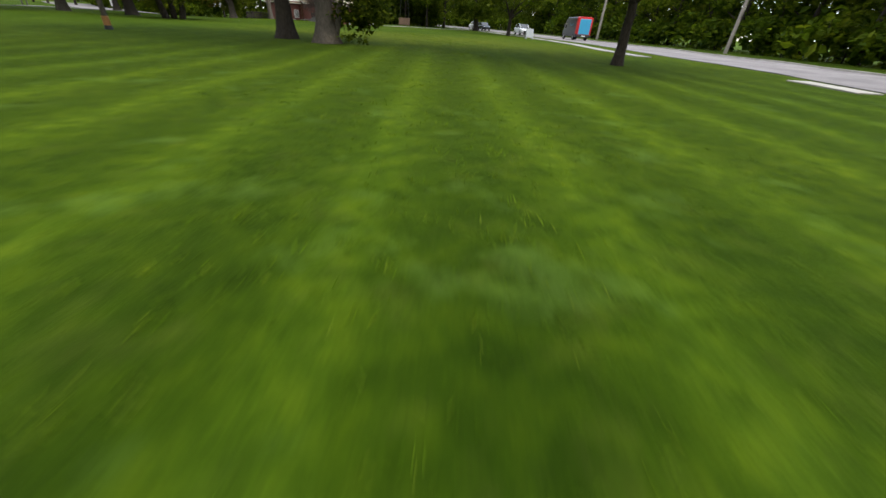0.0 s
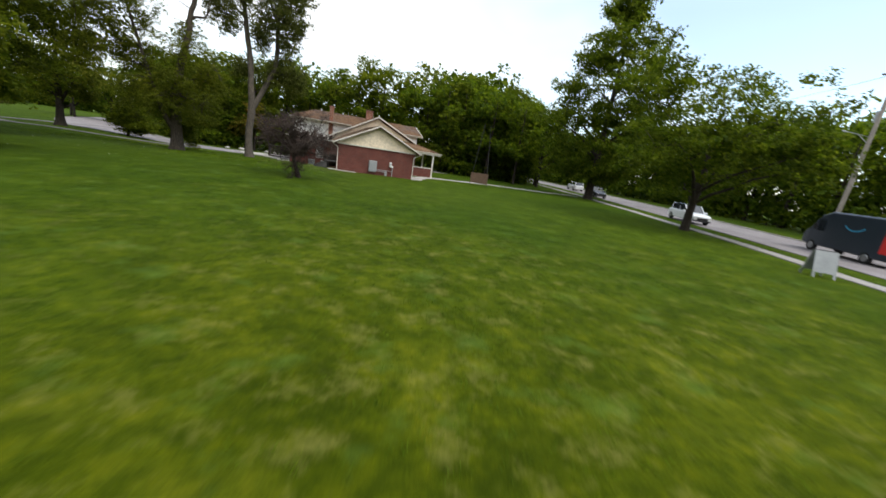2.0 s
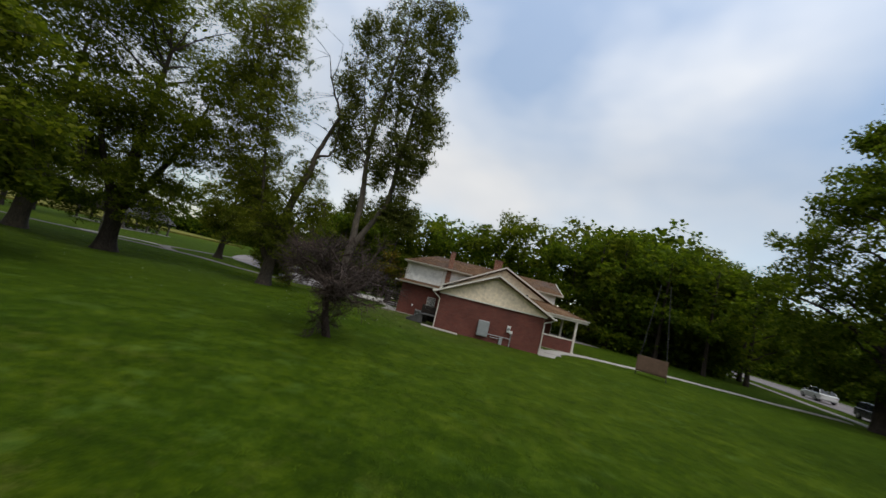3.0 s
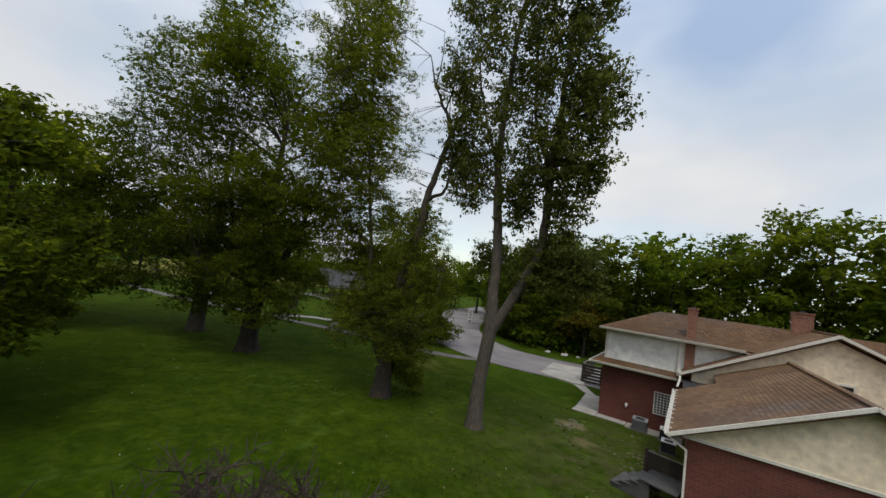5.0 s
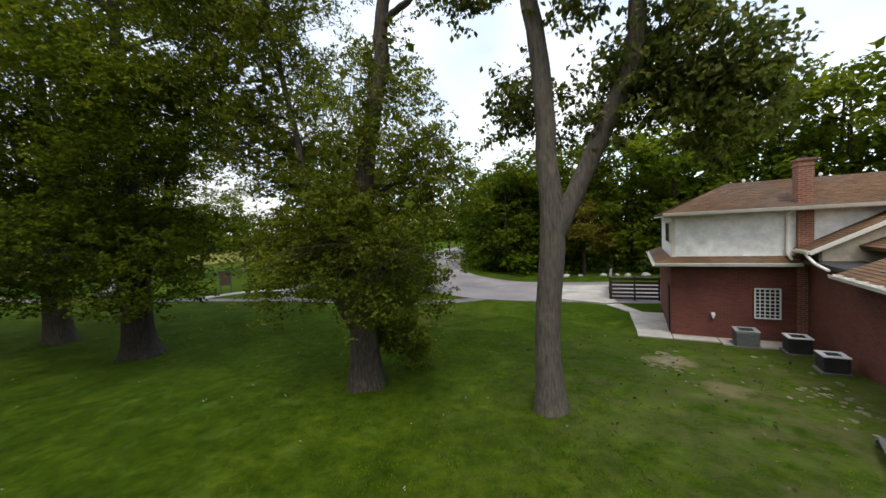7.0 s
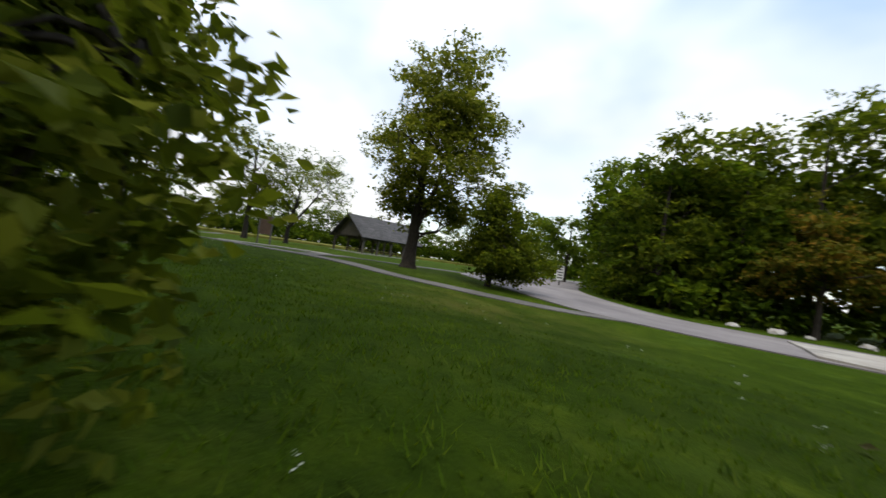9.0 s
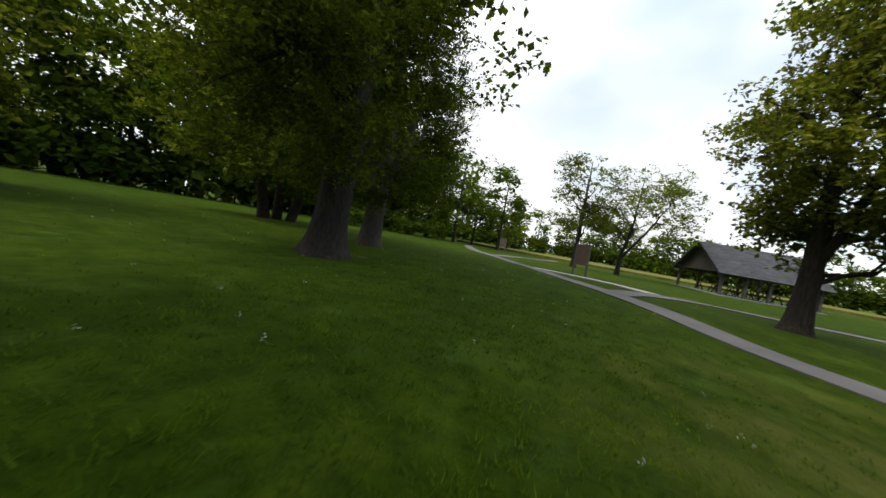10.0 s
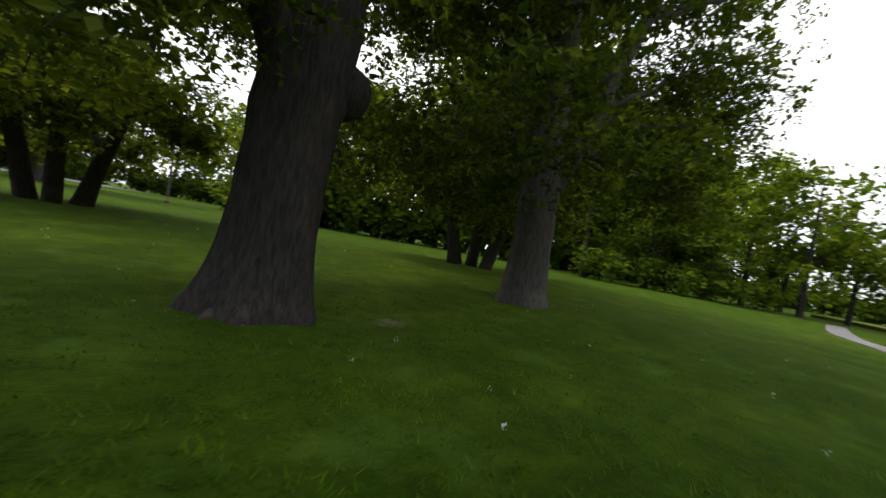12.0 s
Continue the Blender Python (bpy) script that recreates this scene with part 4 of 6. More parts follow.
def twig_net(p, d, length, rad, depth):
    """Crooked bare branches that fork again and again."""
    global cc
    n = 4 if depth > 1 else 2
    pts = [p]
    for _ in range(n):
        d = d + rngc.normal(0, 0.16, 3)
        d /= np.linalg.norm(d)
        pts.append(pts[-1] + d * length / n)
    v, f = tube_arrays(np.array(pts), np.linspace(rad, rad * 0.62, n + 1), 6 if depth > 3 else 3, cc)
    cv.append(v), cf.extend(f)
    cc += len(v)
    if depth:
        for _ in range(3 if depth > 2 else 4 if depth == 2 else 7):
            nd = d + rngc.normal(0, 0.7, 3) + np.array([0, 0, 0.12])
            nd[2] = nd[2] * 0.8
            nd /= np.linalg.norm(nd)
            twig_net(pts[rngc.integers(1, n + 1)], nd, length * rngc.uniform(0.6, 0.85), max(rad * 0.6, 0.0055), depth - 1)


twig_net(np.array([0, 0, 0.0]), np.array([-0.14, 0.05, 1.0]), 1.15, 0.14, 0)
for a in range(7):
    b = a * 0.9 + 0.3
    twig_net(np.array([-0.14, 0.05, 0.95 + 0.03 * a]), np.array([math.cos(b) * 0.85, math.sin(b) * 0.85, 0.78]), 1.0, 0.075, 5)
crab = thing("crab_apple", Matrix.Translation((12.85, 36.5, gz(12.85, 36.5) - 0.03)) @ Matrix.Scale(1.28, 4), "leafless purple-brown crab apple with a twiggy crown", "tree")
shared("twiggy_crown", fast_mesh("twiggy_crown", np.concatenate(cv), cf, BARK_P, True), crab, Matrix())

# trees at the start of the lawn
T_TREE = tree_meshes(61, [[(0, 0, 0, 0.42), (0, 0.05, 2.5, 0.36), (0.1, 0, 6, 0.32), (0.3, 0.1, 12, 0.16)], [(0.05, 0, 3.4, 0.28), (1.4, 0.8, 6.5, 0.2), (2.6, 1.4, 10, 0.1)],
                          [(0, 0, 3.8, 0.25), (-1.5, 0.4, 7, 0.18), (-2.8, 0.9, 10.5, 0.08)]],
                     round_blobs(3.0, 15.0, 6.8, 15, 3), 480, 40, 0.55, 0.25, LEAF_A, BARK_D, 0.55, 20, 1.5, core=(600, 0.5, 0.0))
plant_tree("maple_tree", T_TREE, 1.25, 7.45, "big shade maple with a dark trunk", turn=40)
T2_BLOBS = round_blobs(4.2, 15.0, 7.2, 15, 8) + [(1.6, 0.9, 2.3, 1.1, 1.0, 0.8, 0.9), (1.3, 0.6, 1.2, 0.8, 0.8, 0.7, 0.8), (2.3, 1.5, 1.5, 0.9, 0.8, 0.6, 0.8), (0.6, 1.2, 3.4, 1.6, 1.6, 1.0, 1.2)]
T2_TREE = tree_meshes(67, [[(0, 0, 0, 0.44), (0, 0.05, 2.5, 0.37), (0.1, 0, 6, 0.32), (0.3, 0.1, 12, 0.16)], [(0.45, 0.1, 0.1, 0.16), (0.75, 0.2, 1.6, 0.14), (1.3, 0.4, 4.0, 0.08)],
                           [(0, 0, 3.8, 0.28), (-1.5, -0.4, 7, 0.18), (-2.8, -0.9, 10.5, 0.08)]],
                      T2_BLOBS, 560, 40, 0.5, 0.24, LEAF_A, BARK, 0.55, 22, 1.75, core=(500, 0.5, 0.0))
plant_tree("maple_tree", T2_TREE, 2.42, 4.6, "big shade maple with a pale ribbed trunk and low sprouts", turn=-30)
F_TREE = tree_meshes(71, [[(-0.6, 0, 0, 0.3), (-0.9, 0, 1.6, 0.25), (-1.5, 0, 4, 0.19), (-2.2, 0.2, 9, 0.07)], [(0.75, 0.1, 0.0, 0.28), (1.2, 0.2, 2.0, 0.23), (1.8, 0.4, 5, 0.17), (2.4, 0.4, 10, 0.06)],
                          [(0.1, 0.5, 0.0, 0.26), (0.15, 0.9, 3, 0.2), (0.2, 1.2, 8, 0.08)]],
                     round_blobs(2.4, 10.5, 4.5, 13, 12) + low_ring(9, 3.2, 3.0, 1.2, 18), 700, 38, 0.45, 0.24, LEAF_A, BARK_D, 0.4, 18, 1.2, core=(700, 0.45, 0.0))
plant_tree("maple_tree", F_TREE, -3.2, 34.0, "broad dark maple with several leaning stems")
plant_tree("maple_tree", F_TREE, -18.8, 38.6, "leafy maple standing before the wood", turn=130, size=1.2)
R_TREE = tree_meshes(73, [[(0, 0, 0, 0.23), (0.25, 0, 2.0, 0.2), (0.5, 0, 4.5, 0.17), (0.6, 0.2, 9, 0.07)], [(0.3, 0, 2.4, 0.14), (-0.9, 0.3, 4.2, 0.1), (-2.2, 0.5, 5.5, 0.05)]],
                     round_blobs(3.8, 12.5, 6.4, 18, 14), 1000, 44, 0.42, 0.2, LEAF_L, BARK_D, 0.3, 24, 1.35, core=(260, 0.5, 0.0))
plant_tree("street_maple", R_TREE, 13.1, -5.0, "young maple with a leaning dark trunk by the road", turn=35)
H_TREE = tree_meshes(79, [[(0, 0, 0, 0.27), (0, 0, 1.6, 0.23), (0.1, 0, 3.5, 0.2), (0.2, 0, 8, 0.06)], [(0, 0, 1.9, 0.13), (1.2, 0.3, 3.6, 0.1), (2.4, 0.4, 5.5, 0.04)], [(0, 0, 2.1, 0.13), (-1.2, -0.3, 3.8, 0.1), (-2.4, -0.4, 5.4, 0.04)]],
                     round_blobs(2.2, 11.8, 6.2, 17, 17), 760, 42, 0.4, 0.22, LEAF_L, BARK_D, 0.26, 18, 1.3)
plant_tree("street_maple", H_TREE, 38.9, 31.3, "spreading maple on the verge beside the pavement")
G_BLOBS = [(0, 0, 12, 4.2, 4.2, 9.0, 3.0), (0.3, 0, 23.2, 1.4, 1.4, 1.8, 0.7)]
for k, (z_, f_, q_) in enumerate(((3.6, 3.2, 1.6), (6.4, 4.8, 2.0), (9.6, 5.6, 2.3), (13.0, 5.3, 2.2), (16.2, 4.4, 2.0), (19.4, 3.0, 1.8), (21.8, 1.6, 1.5))):
    G_BLOBS += low_ring(8 if f_ > 3 else 5, f_, z_, q_, 22 + k)
G_TREE = tree_meshes(83, [[(0, 0, 0, 0.5), (0, 0, 3, 0.42), (0.1, 0, 9, 0.3), (0.1, 0, 24, 0.05)]], G_BLOBS, 1500, 36, 0.5, 0.3, LEAF_L, BARK_D, 0.4, 30, 1.4, lump=0.6, core=(500, 0.7, 0.0))
plant_tree("tall_maple", G_TREE, 48.2, 51.5, "tall full-crowned maple beside the pavement")
Y_TREE = tree_meshes(84, [[(0, 0, 0, 0.13), (0.0, 0, 1.5, 0.11), (0.05, 0, 3.5, 0.08), (0.1, 0, 6, 0.03)]], round_blobs(3.0, 6.8, 1.6, 7, 5), 90, 34, 0.3, 0.16, LEAF_L, BARK, 0.12, 8, 1.2)
sap = plant_tree("young_tree", Y_TREE, -6.6, 10.2, "slender young tree with an orange wrap on its trunk")
bm = bmesh.new()
cyl(bm, (0, 0, 0.22), (0, 0, 0.62), 0.155, 0.145, 12)
part("wrap", bm, ORANGE, sap, "orange trunk wrap")
bm = bmesh.new()
cyl(bm, (0, 0, 0.0), (0, 0, 0.22), 0.19, 0.155, 12)
part("guard", bm, BLACKP, sap, "black plastic guard")

# trees along the park path
BIG = tree_meshes(91, [[(0, 0, 0, 0.33), (0.05, 0, 1.4, 0.27), (0.1, 0, 4.0, 0.2), (0.1, 0.1, 10, 0.05)], [(0.05, 0, 1.8, 0.16), (0.9, 0.2, 3.8, 0.09), (1.7, 0.3, 7.5, 0.03)]],
                  [(0, 0, 6.0, 2.3, 2.3, 3.0, 2.2), (-0.8, 0.1, 9.4, 1.5, 1.5, 2.2, 1.4), (1.5, 0.2, 9.0, 1.4, 1.4, 2.1, 1.3), (-1.9, 0.6, 4.2, 1.4, 1.4, 1.2, 1.1), (2.2, -0.5, 5.2, 1.6, 1.6, 1.6, 1.3), (-1.9, -0.4, 6.8, 1.4, 1.4, 1.4, 1.0), (2.0, 0.6, 7.3, 1.3, 1.3, 1.4, 1.0), (-1.0, 0.2, 3.0, 1.3, 1.3, 0.8, 0.8), (1.2, 0.9, 3.2, 1.3, 1.3, 0.8, 0.7), (1.5, 2.0, 7.2, 1.7, 1.7, 1.7, 1.2), (1.2, 1.6, 10.2, 1.4, 1.4, 1.6, 1.0), (2.0, 2.4, 5.0, 1.3, 1.3, 1.2, 0.8)],
                  900, 42, 0.32, 0.18, LEAF_C, BARK_D, 0.26, 30, 1.5, core=(260, 0.4, 0.0))
plant_tree("park_maple", BIG, -9.2, 62.5, "tall full-leaved maple beyond the footpath", size=1.07)
TR3 = tree_meshes(93, [[(0, 0, 0, 0.13), (0.1, 0, 0.9, 0.1), (0.1, 0, 3.2, 0.04)], [(0.05, 0, 0.5, 0.07), (-0.6, 0.2, 1.6, 0.05), (-1, 0.3, 2.6, 0.02)]],
                  [(0, 0, 2.1, 1.6, 1.6, 1.2, 1.5), (0.3, 0, 3.1, 1.2, 1.2, 1.0, 1.1), (0.1, 0.2, 4.0, 0.8, 0.8, 0.9, 0.7), (-0.9, 0.4, 1.7, 0.9, 0.9, 0.7, 0.6), (1.0, -0.3, 1.5, 1.0, 1.0, 0.7, 0.8), (0.9, 1.2, 1.4, 1.2, 1.2, 1.0, 1.0), (0.2, 0.4, 1.0, 1.4, 1.4, 0.7, 1.0)], 520, 42, 0.28, 0.15, LEAF_A, BARK_D, 0.14, 14, 1.2, core=(420, 0.34, 0.0))
plant_tree("small_maple", TR3, -4.0, 62.9, "low dark-leaved tree with boughs to the ground")
TP1 = tree_meshes(95, [[(0, 0, 0, 0.2), (0, 0, 2.2, 0.16), (0.1, 0, 5, 0.11), (0.1, 0, 8.5, 0.03)]], round_blobs(2.6, 9.2, 2.4, 9, 31), 300, 26, 0.36, 0.18, LEAF_C, BARK_D, 0.2, 22, 1.3, lump=0.5, clump=1.3)
plant_tree("park_tree", TP1, -33.7, 61.1, "thin-crowned park tree in open grass", size=1.24)
TP2 = tree_meshes(97, [[(0, 0, 0, 0.2), (0.1, 0, 1.6, 0.17), (0.6, 0.3, 4, 0.1), (1.2, 0.4, 8.5, 0.03)], [(0.1, 0, 1.5, 0.14), (1.4, 1.0, 3.6, 0.1), (3.0, 1.8, 6.0, 0.04)]],
                  round_blobs(3.2, 10.0, 4.3, 12, 37, (1.0, 0.8)), 440, 28, 0.38, 0.18, LEAF_L, BARK_D, 0.2, 26, 1.3, lump=0.4, clump=1.3)
plant_tree("park_tree", TP2, -36.3, 66.2, "spreading pale-leaved park tree with leaning stems", size=1.2)

# ---- woods ----
WOOD = []
for k in range(7):
    rr = 3.8 + 0.5 * (k % 4)
    hh = 12.6 + 0.9 * (k % 5)
    WOOD.append(tree_meshes(200 + k, [[(0, 0, 0, 0.26), (0.1, 0, 4, 0.2), (0.1, 0.2, hh * 0.85, 0.05)]], round_blobs(0.9 + 0.4 * (k % 3), hh, rr, 15, 50 + k), 200, 10, 0.52, 0.4,
                            (LEAF_F, LEAF_L, LEAF_F, LEAF_A, LEAF_F)[k % 5], BARK_D, 0.26, 6, 1.2, twigs=0.03, sides=6, lump=0.4, clump=1.6, core=(420, 0.85, 0.0)))
WOODB = []
for k in range(4):
    hh = 13.4 + 0.9 * k
    WOODB.append(tree_meshes(220 + k, [[(0, 0, 0, 0.26), (0.1, 0, 4, 0.2), (0.1, 0.2, hh * 0.85, 0.05)]], round_blobs(1.0, hh, 4.3, 12, 90 + k), 120, 7, 0.65, 0.58, LEAF_F, BARK_D, 0.26, 2, 1.2, twigs=0.0, sides=5, lump=0.35, clump=1.3, core=(260, 1.0, 0.0)))
YWOOD = tree_meshes(230, [[(0, 0, 0, 0.2), (0.1, 0, 4, 0.15), (0.1, 0.2, 8, 0.05)]], round_blobs(1.4, 9.5, 2.8, 9, 77), 240, 26, 0.45, 0.26, LEAF_Y, BARK_D, 0.2, 6, 1.2, twigs=0.06, sides=6, core=(150, 0.6, 0.0))
SHRUB = []
for k in range(3):
    SHRUB.append(tree_meshes(240 + k, [[(0, 0, 0, 0.06), (0.1, 0, 1.0, 0.04), (0.1, 0.1, 2.0, 0.02)]], [(0, 0, 1.3, 1.6, 1.6, 1.2, 2), (1.0, 0.5, 1.0, 1.2, 1.2, 0.9, 1), (-1.0, -0.4, 1.1, 1.2, 1.2, 1.0, 1)],
                             30, 8, 0.45, 0.38, LEAF_F, BARK_D, 0.06, 1, 1.0, twigs=0.0, sides=4, clump=1.0, core=(80, 0.65, 0.0)))
WOODN = []
for k in range(4):
    hh = 13.0 + 0.8 * k
    WOODN.append(tree_meshes(250 + k, [[(0, 0, 0, 0.26), (0.1, 0, 4, 0.2), (0.1, 0.2, hh * 0.85, 0.05)]], round_blobs(0.8, hh, 4.0 + 0.3 * k, 18, 60 + k), 280, 16, 0.45, 0.3,
                             (LEAF_F, LEAF_L, LEAF_F, LEAF_A)[k], BARK_D, 0.26, 10, 1.2, twigs=0.08, sides=6, lump=0.32, clump=1.8, core=(900, 0.72, 0.0)))
rw = random.Random(77)


def wood_strip(edge, rows, depth, gap, sizes=(0.9, 1.2), shrubs=1.0, far=False, near_rows=0, grow=0.07):
    """Rows of woodland trees behind an edge line (the wood lies to the left of it)."""
    line = smooth_line(edge, 8)
    for rrow in range(rows):
        acc = 0.0
        for a, b in zip(line, line[1:]):
            acc += (b - a).length
            if acc < gap:
                continue
            acc = rw.uniform(-0.6, 0.6)
            d = (b - a).normalized()
            nn = Vector((-d.y, d.x, 0))
            p = b + nn * (2.2 + rrow * depth + rw.uniform(-0.8, 0.8))
            plant_tree("woodland_tree", WOODB[rw.randrange(4)] if rrow > near_rows or far else WOODN[rw.randrange(4)] if rrow == 0 and (-6 < p.x < 53 and 60 < p.y < 92 or -66 < p.x < -30 and 0 < p.y < 32) else WOOD[rw.randrange(7)], p.x, p.y, "dense green tree at the edge of the wood" if rrow == 0 else "tree standing deeper in the green wood",
                       turn=rw.uniform(0, 360), size=rw.uniform(*sizes) * (1 + grow * rrow), group="trees of the wood")
            if rrow == 0 and shrubs:
                for _ in range(3 if shrubs > 2 else 2):
                    q = b + nn * rw.uniform(-0.2, 2.6) + d * rw.uniform(-2.4, 2.4)
                    plant_tree("shrub", SHRUB[rw.randrange(3)], q.x, q.y, "green undergrowth shrub along the wood's edge", "shrub", rw.uniform(0, 360), rw.uniform(0.7, 1.15) * shrubs, "undergrowth")


# behind the drive and the house
wood_strip([(-18, 130), (-14, 100), (-9, 84), (-4, 77), (8, 78.6)], 3, 4.4, 3.4, (0.74, 0.9), shrubs=1.1, near_rows=1)
wood_strip([(7.5, 79.4), (9.5, 79.2), (14, 79.4), (22, 79.0)], 3, 4.4, 3.2, (0.84, 0.96), shrubs=1.2, near_rows=1, grow=0.15)
wood_strip([(22.5, 78.8), (28, 77.6), (35, 71.5), (44, 69), (50, 70), (56, 82), (60, 98), (62, 120)], 3, 4.4, 3.2, (1.0, 1.12), shrubs=1.3, near_rows=1)
# across the road
wood_strip([(88, 160), (86, 110), (82, 78), (74, 49), (64.5, 26.5), (52, 4), (36, -20)], 3, 4.5, 3.6, (0.9, 1.15), 1.9)
# south and west of the lawn
wood_strip([(29, -20), (12, -44), (4, -60), (-16, -54), (-34, -38), (-40, -14)], 1, 6.0, 5.2, (1.3, 1.7), 2.4, far=True)
wood_strip([(-12, -6), (-17, 7), (-23, 8.5), (-30, 12.5), (-38, 17)], 2, 6.0, 4.3, (1.2, 1.42), 2.4)
wood_strip([(-38, 17), (-52, 24), (-72, 26), (-100, 30)], 2, 6.0, 4.1, (1.85, 2.2), 2.6)
for wx, wy, ws in ((-21.0, 93.0, 0.72), (-17.5, 96.5, 0.8), (-24, 99, 0.7)):
    plant_tree("park_tree", WOOD[rw.randrange(7)], wx, wy, "dark green tree beyond the drive", turn=rw.uniform(0, 360), size=ws)
# far beyond the park
wood_strip([(-100, 30), (-125, 50), (-130, 80), (-110, 120), (-70, 150), (-24, 165)], 2, 6.0, 4.8, (0.75, 1.1), 2.6, far=True)
for wx, wy, ws in ((-50.5, 54.0, 0.84), (-50, 47.5, 0.95), (-56, 50, 0.85), (-52, 43, 1.0), (-46, 41.5, 0.8), (-43, 37.5, 0.9), (-48, 38.5, 1.0), (-41, 32, 1.0), (-58, 45, 1.0), (-62, 56, 0.6), (-70, 58, 0.55)):
    plant_tree("park_tree", WOOD[rw.randrange(7)], wx, wy, "dark dense tree beyond the footpath", turn=rw.uniform(0, 360), size=ws)
for wx, wy, ws in ((-44.5, 42.5, 1.3), (-47.5, 45.5, 1.2), (-41.5, 39, 1.4), (-39, 35, 1.5), (-42, 40.5, 1.1)):
    plant_tree("shrub", SHRUB[rw.randrange(3)], wx, wy, "green undergrowth shrub along the wood's edge", "shrub", rw.uniform(0, 360), ws, "undergrowth")
for wx, wy, ws in ((45.5, 66.0, 0.95), (50.5, 66.5, 1.0), (53.5, 71.5, 1.05), (41.5, 68.5, 1.0)):
    plant_tree("woodland_tree", WOODN[rw.randrange(4)], wx, wy, "dense green tree at the edge of the wood", turn=rw.uniform(0, 360), size=ws, group="trees of the wood")
plant_tree("woodland_tree", YWOOD, 6.4, 77.8, "woodland tree with yellowing leaves", turn=30, size=0.85)

# ---- the house ----
house = thing("house", Matrix(), "red brick house with cream gables and brown shingle roofs", "house")


def gable_wall(bm, x0, x1, y, t, z0, ze0, xr, zr, ze1):
    """An upright wall plate with a gable top."""
    extrude_poly(bm, [(x0, y, z0), (x1, y, z0), (x1, y, ze1), (xr, y, zr), (x0, y, ze0)], (0, t, 0))


def slope_shingles(parent, a, b, c, d, mat, row=0.13, tab=0.26):
    """A roof plane a-b (eave), c-d (top, c above b): a solid deck and overlapping shingle tabs."""
    a, b, c, d = map(Vector, (a, b, c, d))
    nrm = (b - a).cross(d - a).normalized()
    if nrm.z < 0:
        nrm = -nrm
    bm = bmesh.new()
    extrude_poly(bm, [a, b, c, d], -nrm * 0.12)
    bmesh.ops.recalc_face_normals(bm, faces=bm.faces)
    deck = part("roof_plane", bm, mat, parent)
    rr = random.Random(round(a.x * 7 + a.y * 3))
    rows = max(2, round(((d - a).length + (c - b).length) / 2 / row))
    vs, fs = [], []
    for i in range(rows):
        t0, t1 = i / rows, min(1.0, (i + 1.06) / rows)
        l0, r0, l1, r1 = a.lerp(d, t0), b.lerp(c, t0), a.lerp(d, t1), b.lerp(c, t1)
        w = (r0 - l0).length
        if w < 0.2:
            continue
        cuts = [0.0]
        p = -(i % 2) * tab * 0.5
        while True:
            p += tab * rr.uniform(0.94, 1.06)
            if p >= w - 0.05:
                break
            if p > 0.05:
                cuts.append(p / w)
        cuts.append(1.0)
        for u0, u1 in zip(cuts, cuts[1:]):
            g = 0.006 / w
            h0, h1 = 0.017 + rr.uniform(0, 0.007), 0.006
            q = [l0.lerp(r0, u0 + g) + nrm * h0, l0.lerp(r0, u1 - g) + nrm * h0, l1.lerp(r1, u1 - g) + nrm * h1, l1.lerp(r1, u0 + g) + nrm * h1]
            e = [l0.lerp(r0, u0 + g), l0.lerp(r0, u1 - g)]
            n0 = len(vs)
            vs += q + e
            fs += [(n0, n0 + 1, n0 + 2, n0 + 3), (n0 + 4, n0 + 5, n0 + 1, n0)]
    if fs:
        s = new("shingles", fast_mesh("shingles", [tuple(v) for v in vs], fs, mat))
        s.parent = deck
        tagged(s, kind="stuff")
    return deck


def boards(parent, x0, x1, y, z0, z1, mat, course=0.115, name="siding_board", holes=()):
    """Overlapping clapboards on a wall that faces -y."""
    z, k = z0, 0
    while z < z1 - 0.01:
        top = min(z + course, z1)
        bm = bmesh.new()
        extrude_poly(bm, [(x0, y - 0.022, z), (x1, y - 0.022, z), (x1, y - 0.006, top), (x0, y - 0.006, top)], (0, 0.02, 0))
        part(name, bm, mat, parent)
        z += course


GZ = -0.75
# garage wing
part("wall", boxes((16.0, 47.9, GZ, 16.25, 57.4, 2.42)), BRICK, house, "red brick side wall")
part("wall", boxes((22.67, 47.9, GZ, 22.92, 56.5, 2.42)), BRICK, house, "red brick side wall")
bm = bmesh.new()
box(bm, 16.25, 47.9, GZ, 22.67, 48.15, 2.5)
part("wall", bm, BRICK, house, "red brick gable wall")
bm = bmesh.new()
extrude_poly(bm, [(15.9, 47.85, 2.41), (23.02, 47.85, 2.41), (23.12, 47.85, 2.47), (19.46, 47.85, 4.17), (15.85, 47.85, 2.47)], (0, 0.3, 0))
part("gable", bm, STUCCO, house, "cream boarded gable")
bm = bmesh.new()
box(bm, 15.87, 47.81, 2.35, 23.07, 47.85, 2.43)
part("trim", bm, TRIM, house)
slope_shingles(house, (15.52, 47.5, 2.45), (15.52, 54.25, 2.45), (19.46, 54.25, 4.27), (19.46, 47.5, 4.31), ROOF)
slope_shingles(house, (23.5, 56.5, 2.43), (23.5, 47.5, 2.43), (19.46, 47.5, 4.31), (19.46, 56.5, 4.27), ROOF)
slope_shingles(house, (16.9, 54.25, 3.1), (16.9, 56.5, 3.1), (19.46, 56.5, 4.27), (19.46, 54.25, 4.27), ROOF)
bm = bmesh.new()
box(bm, 15.75, 54.25, 2.5, 17.0, 57.0, 2.62)
part("flat_roof", bm, METAL_D, house, "dark flat roof between the wings")
bm = bmesh.new()
for s in (-1, 1):
    beam(bm, (19.49 + s * 4.0, 47.47, 2.4), (19.46, 47.47, 4.32), 0.05, 0.1)
part("bargeboard", bm, TRIM, house)
bm = bmesh.new()
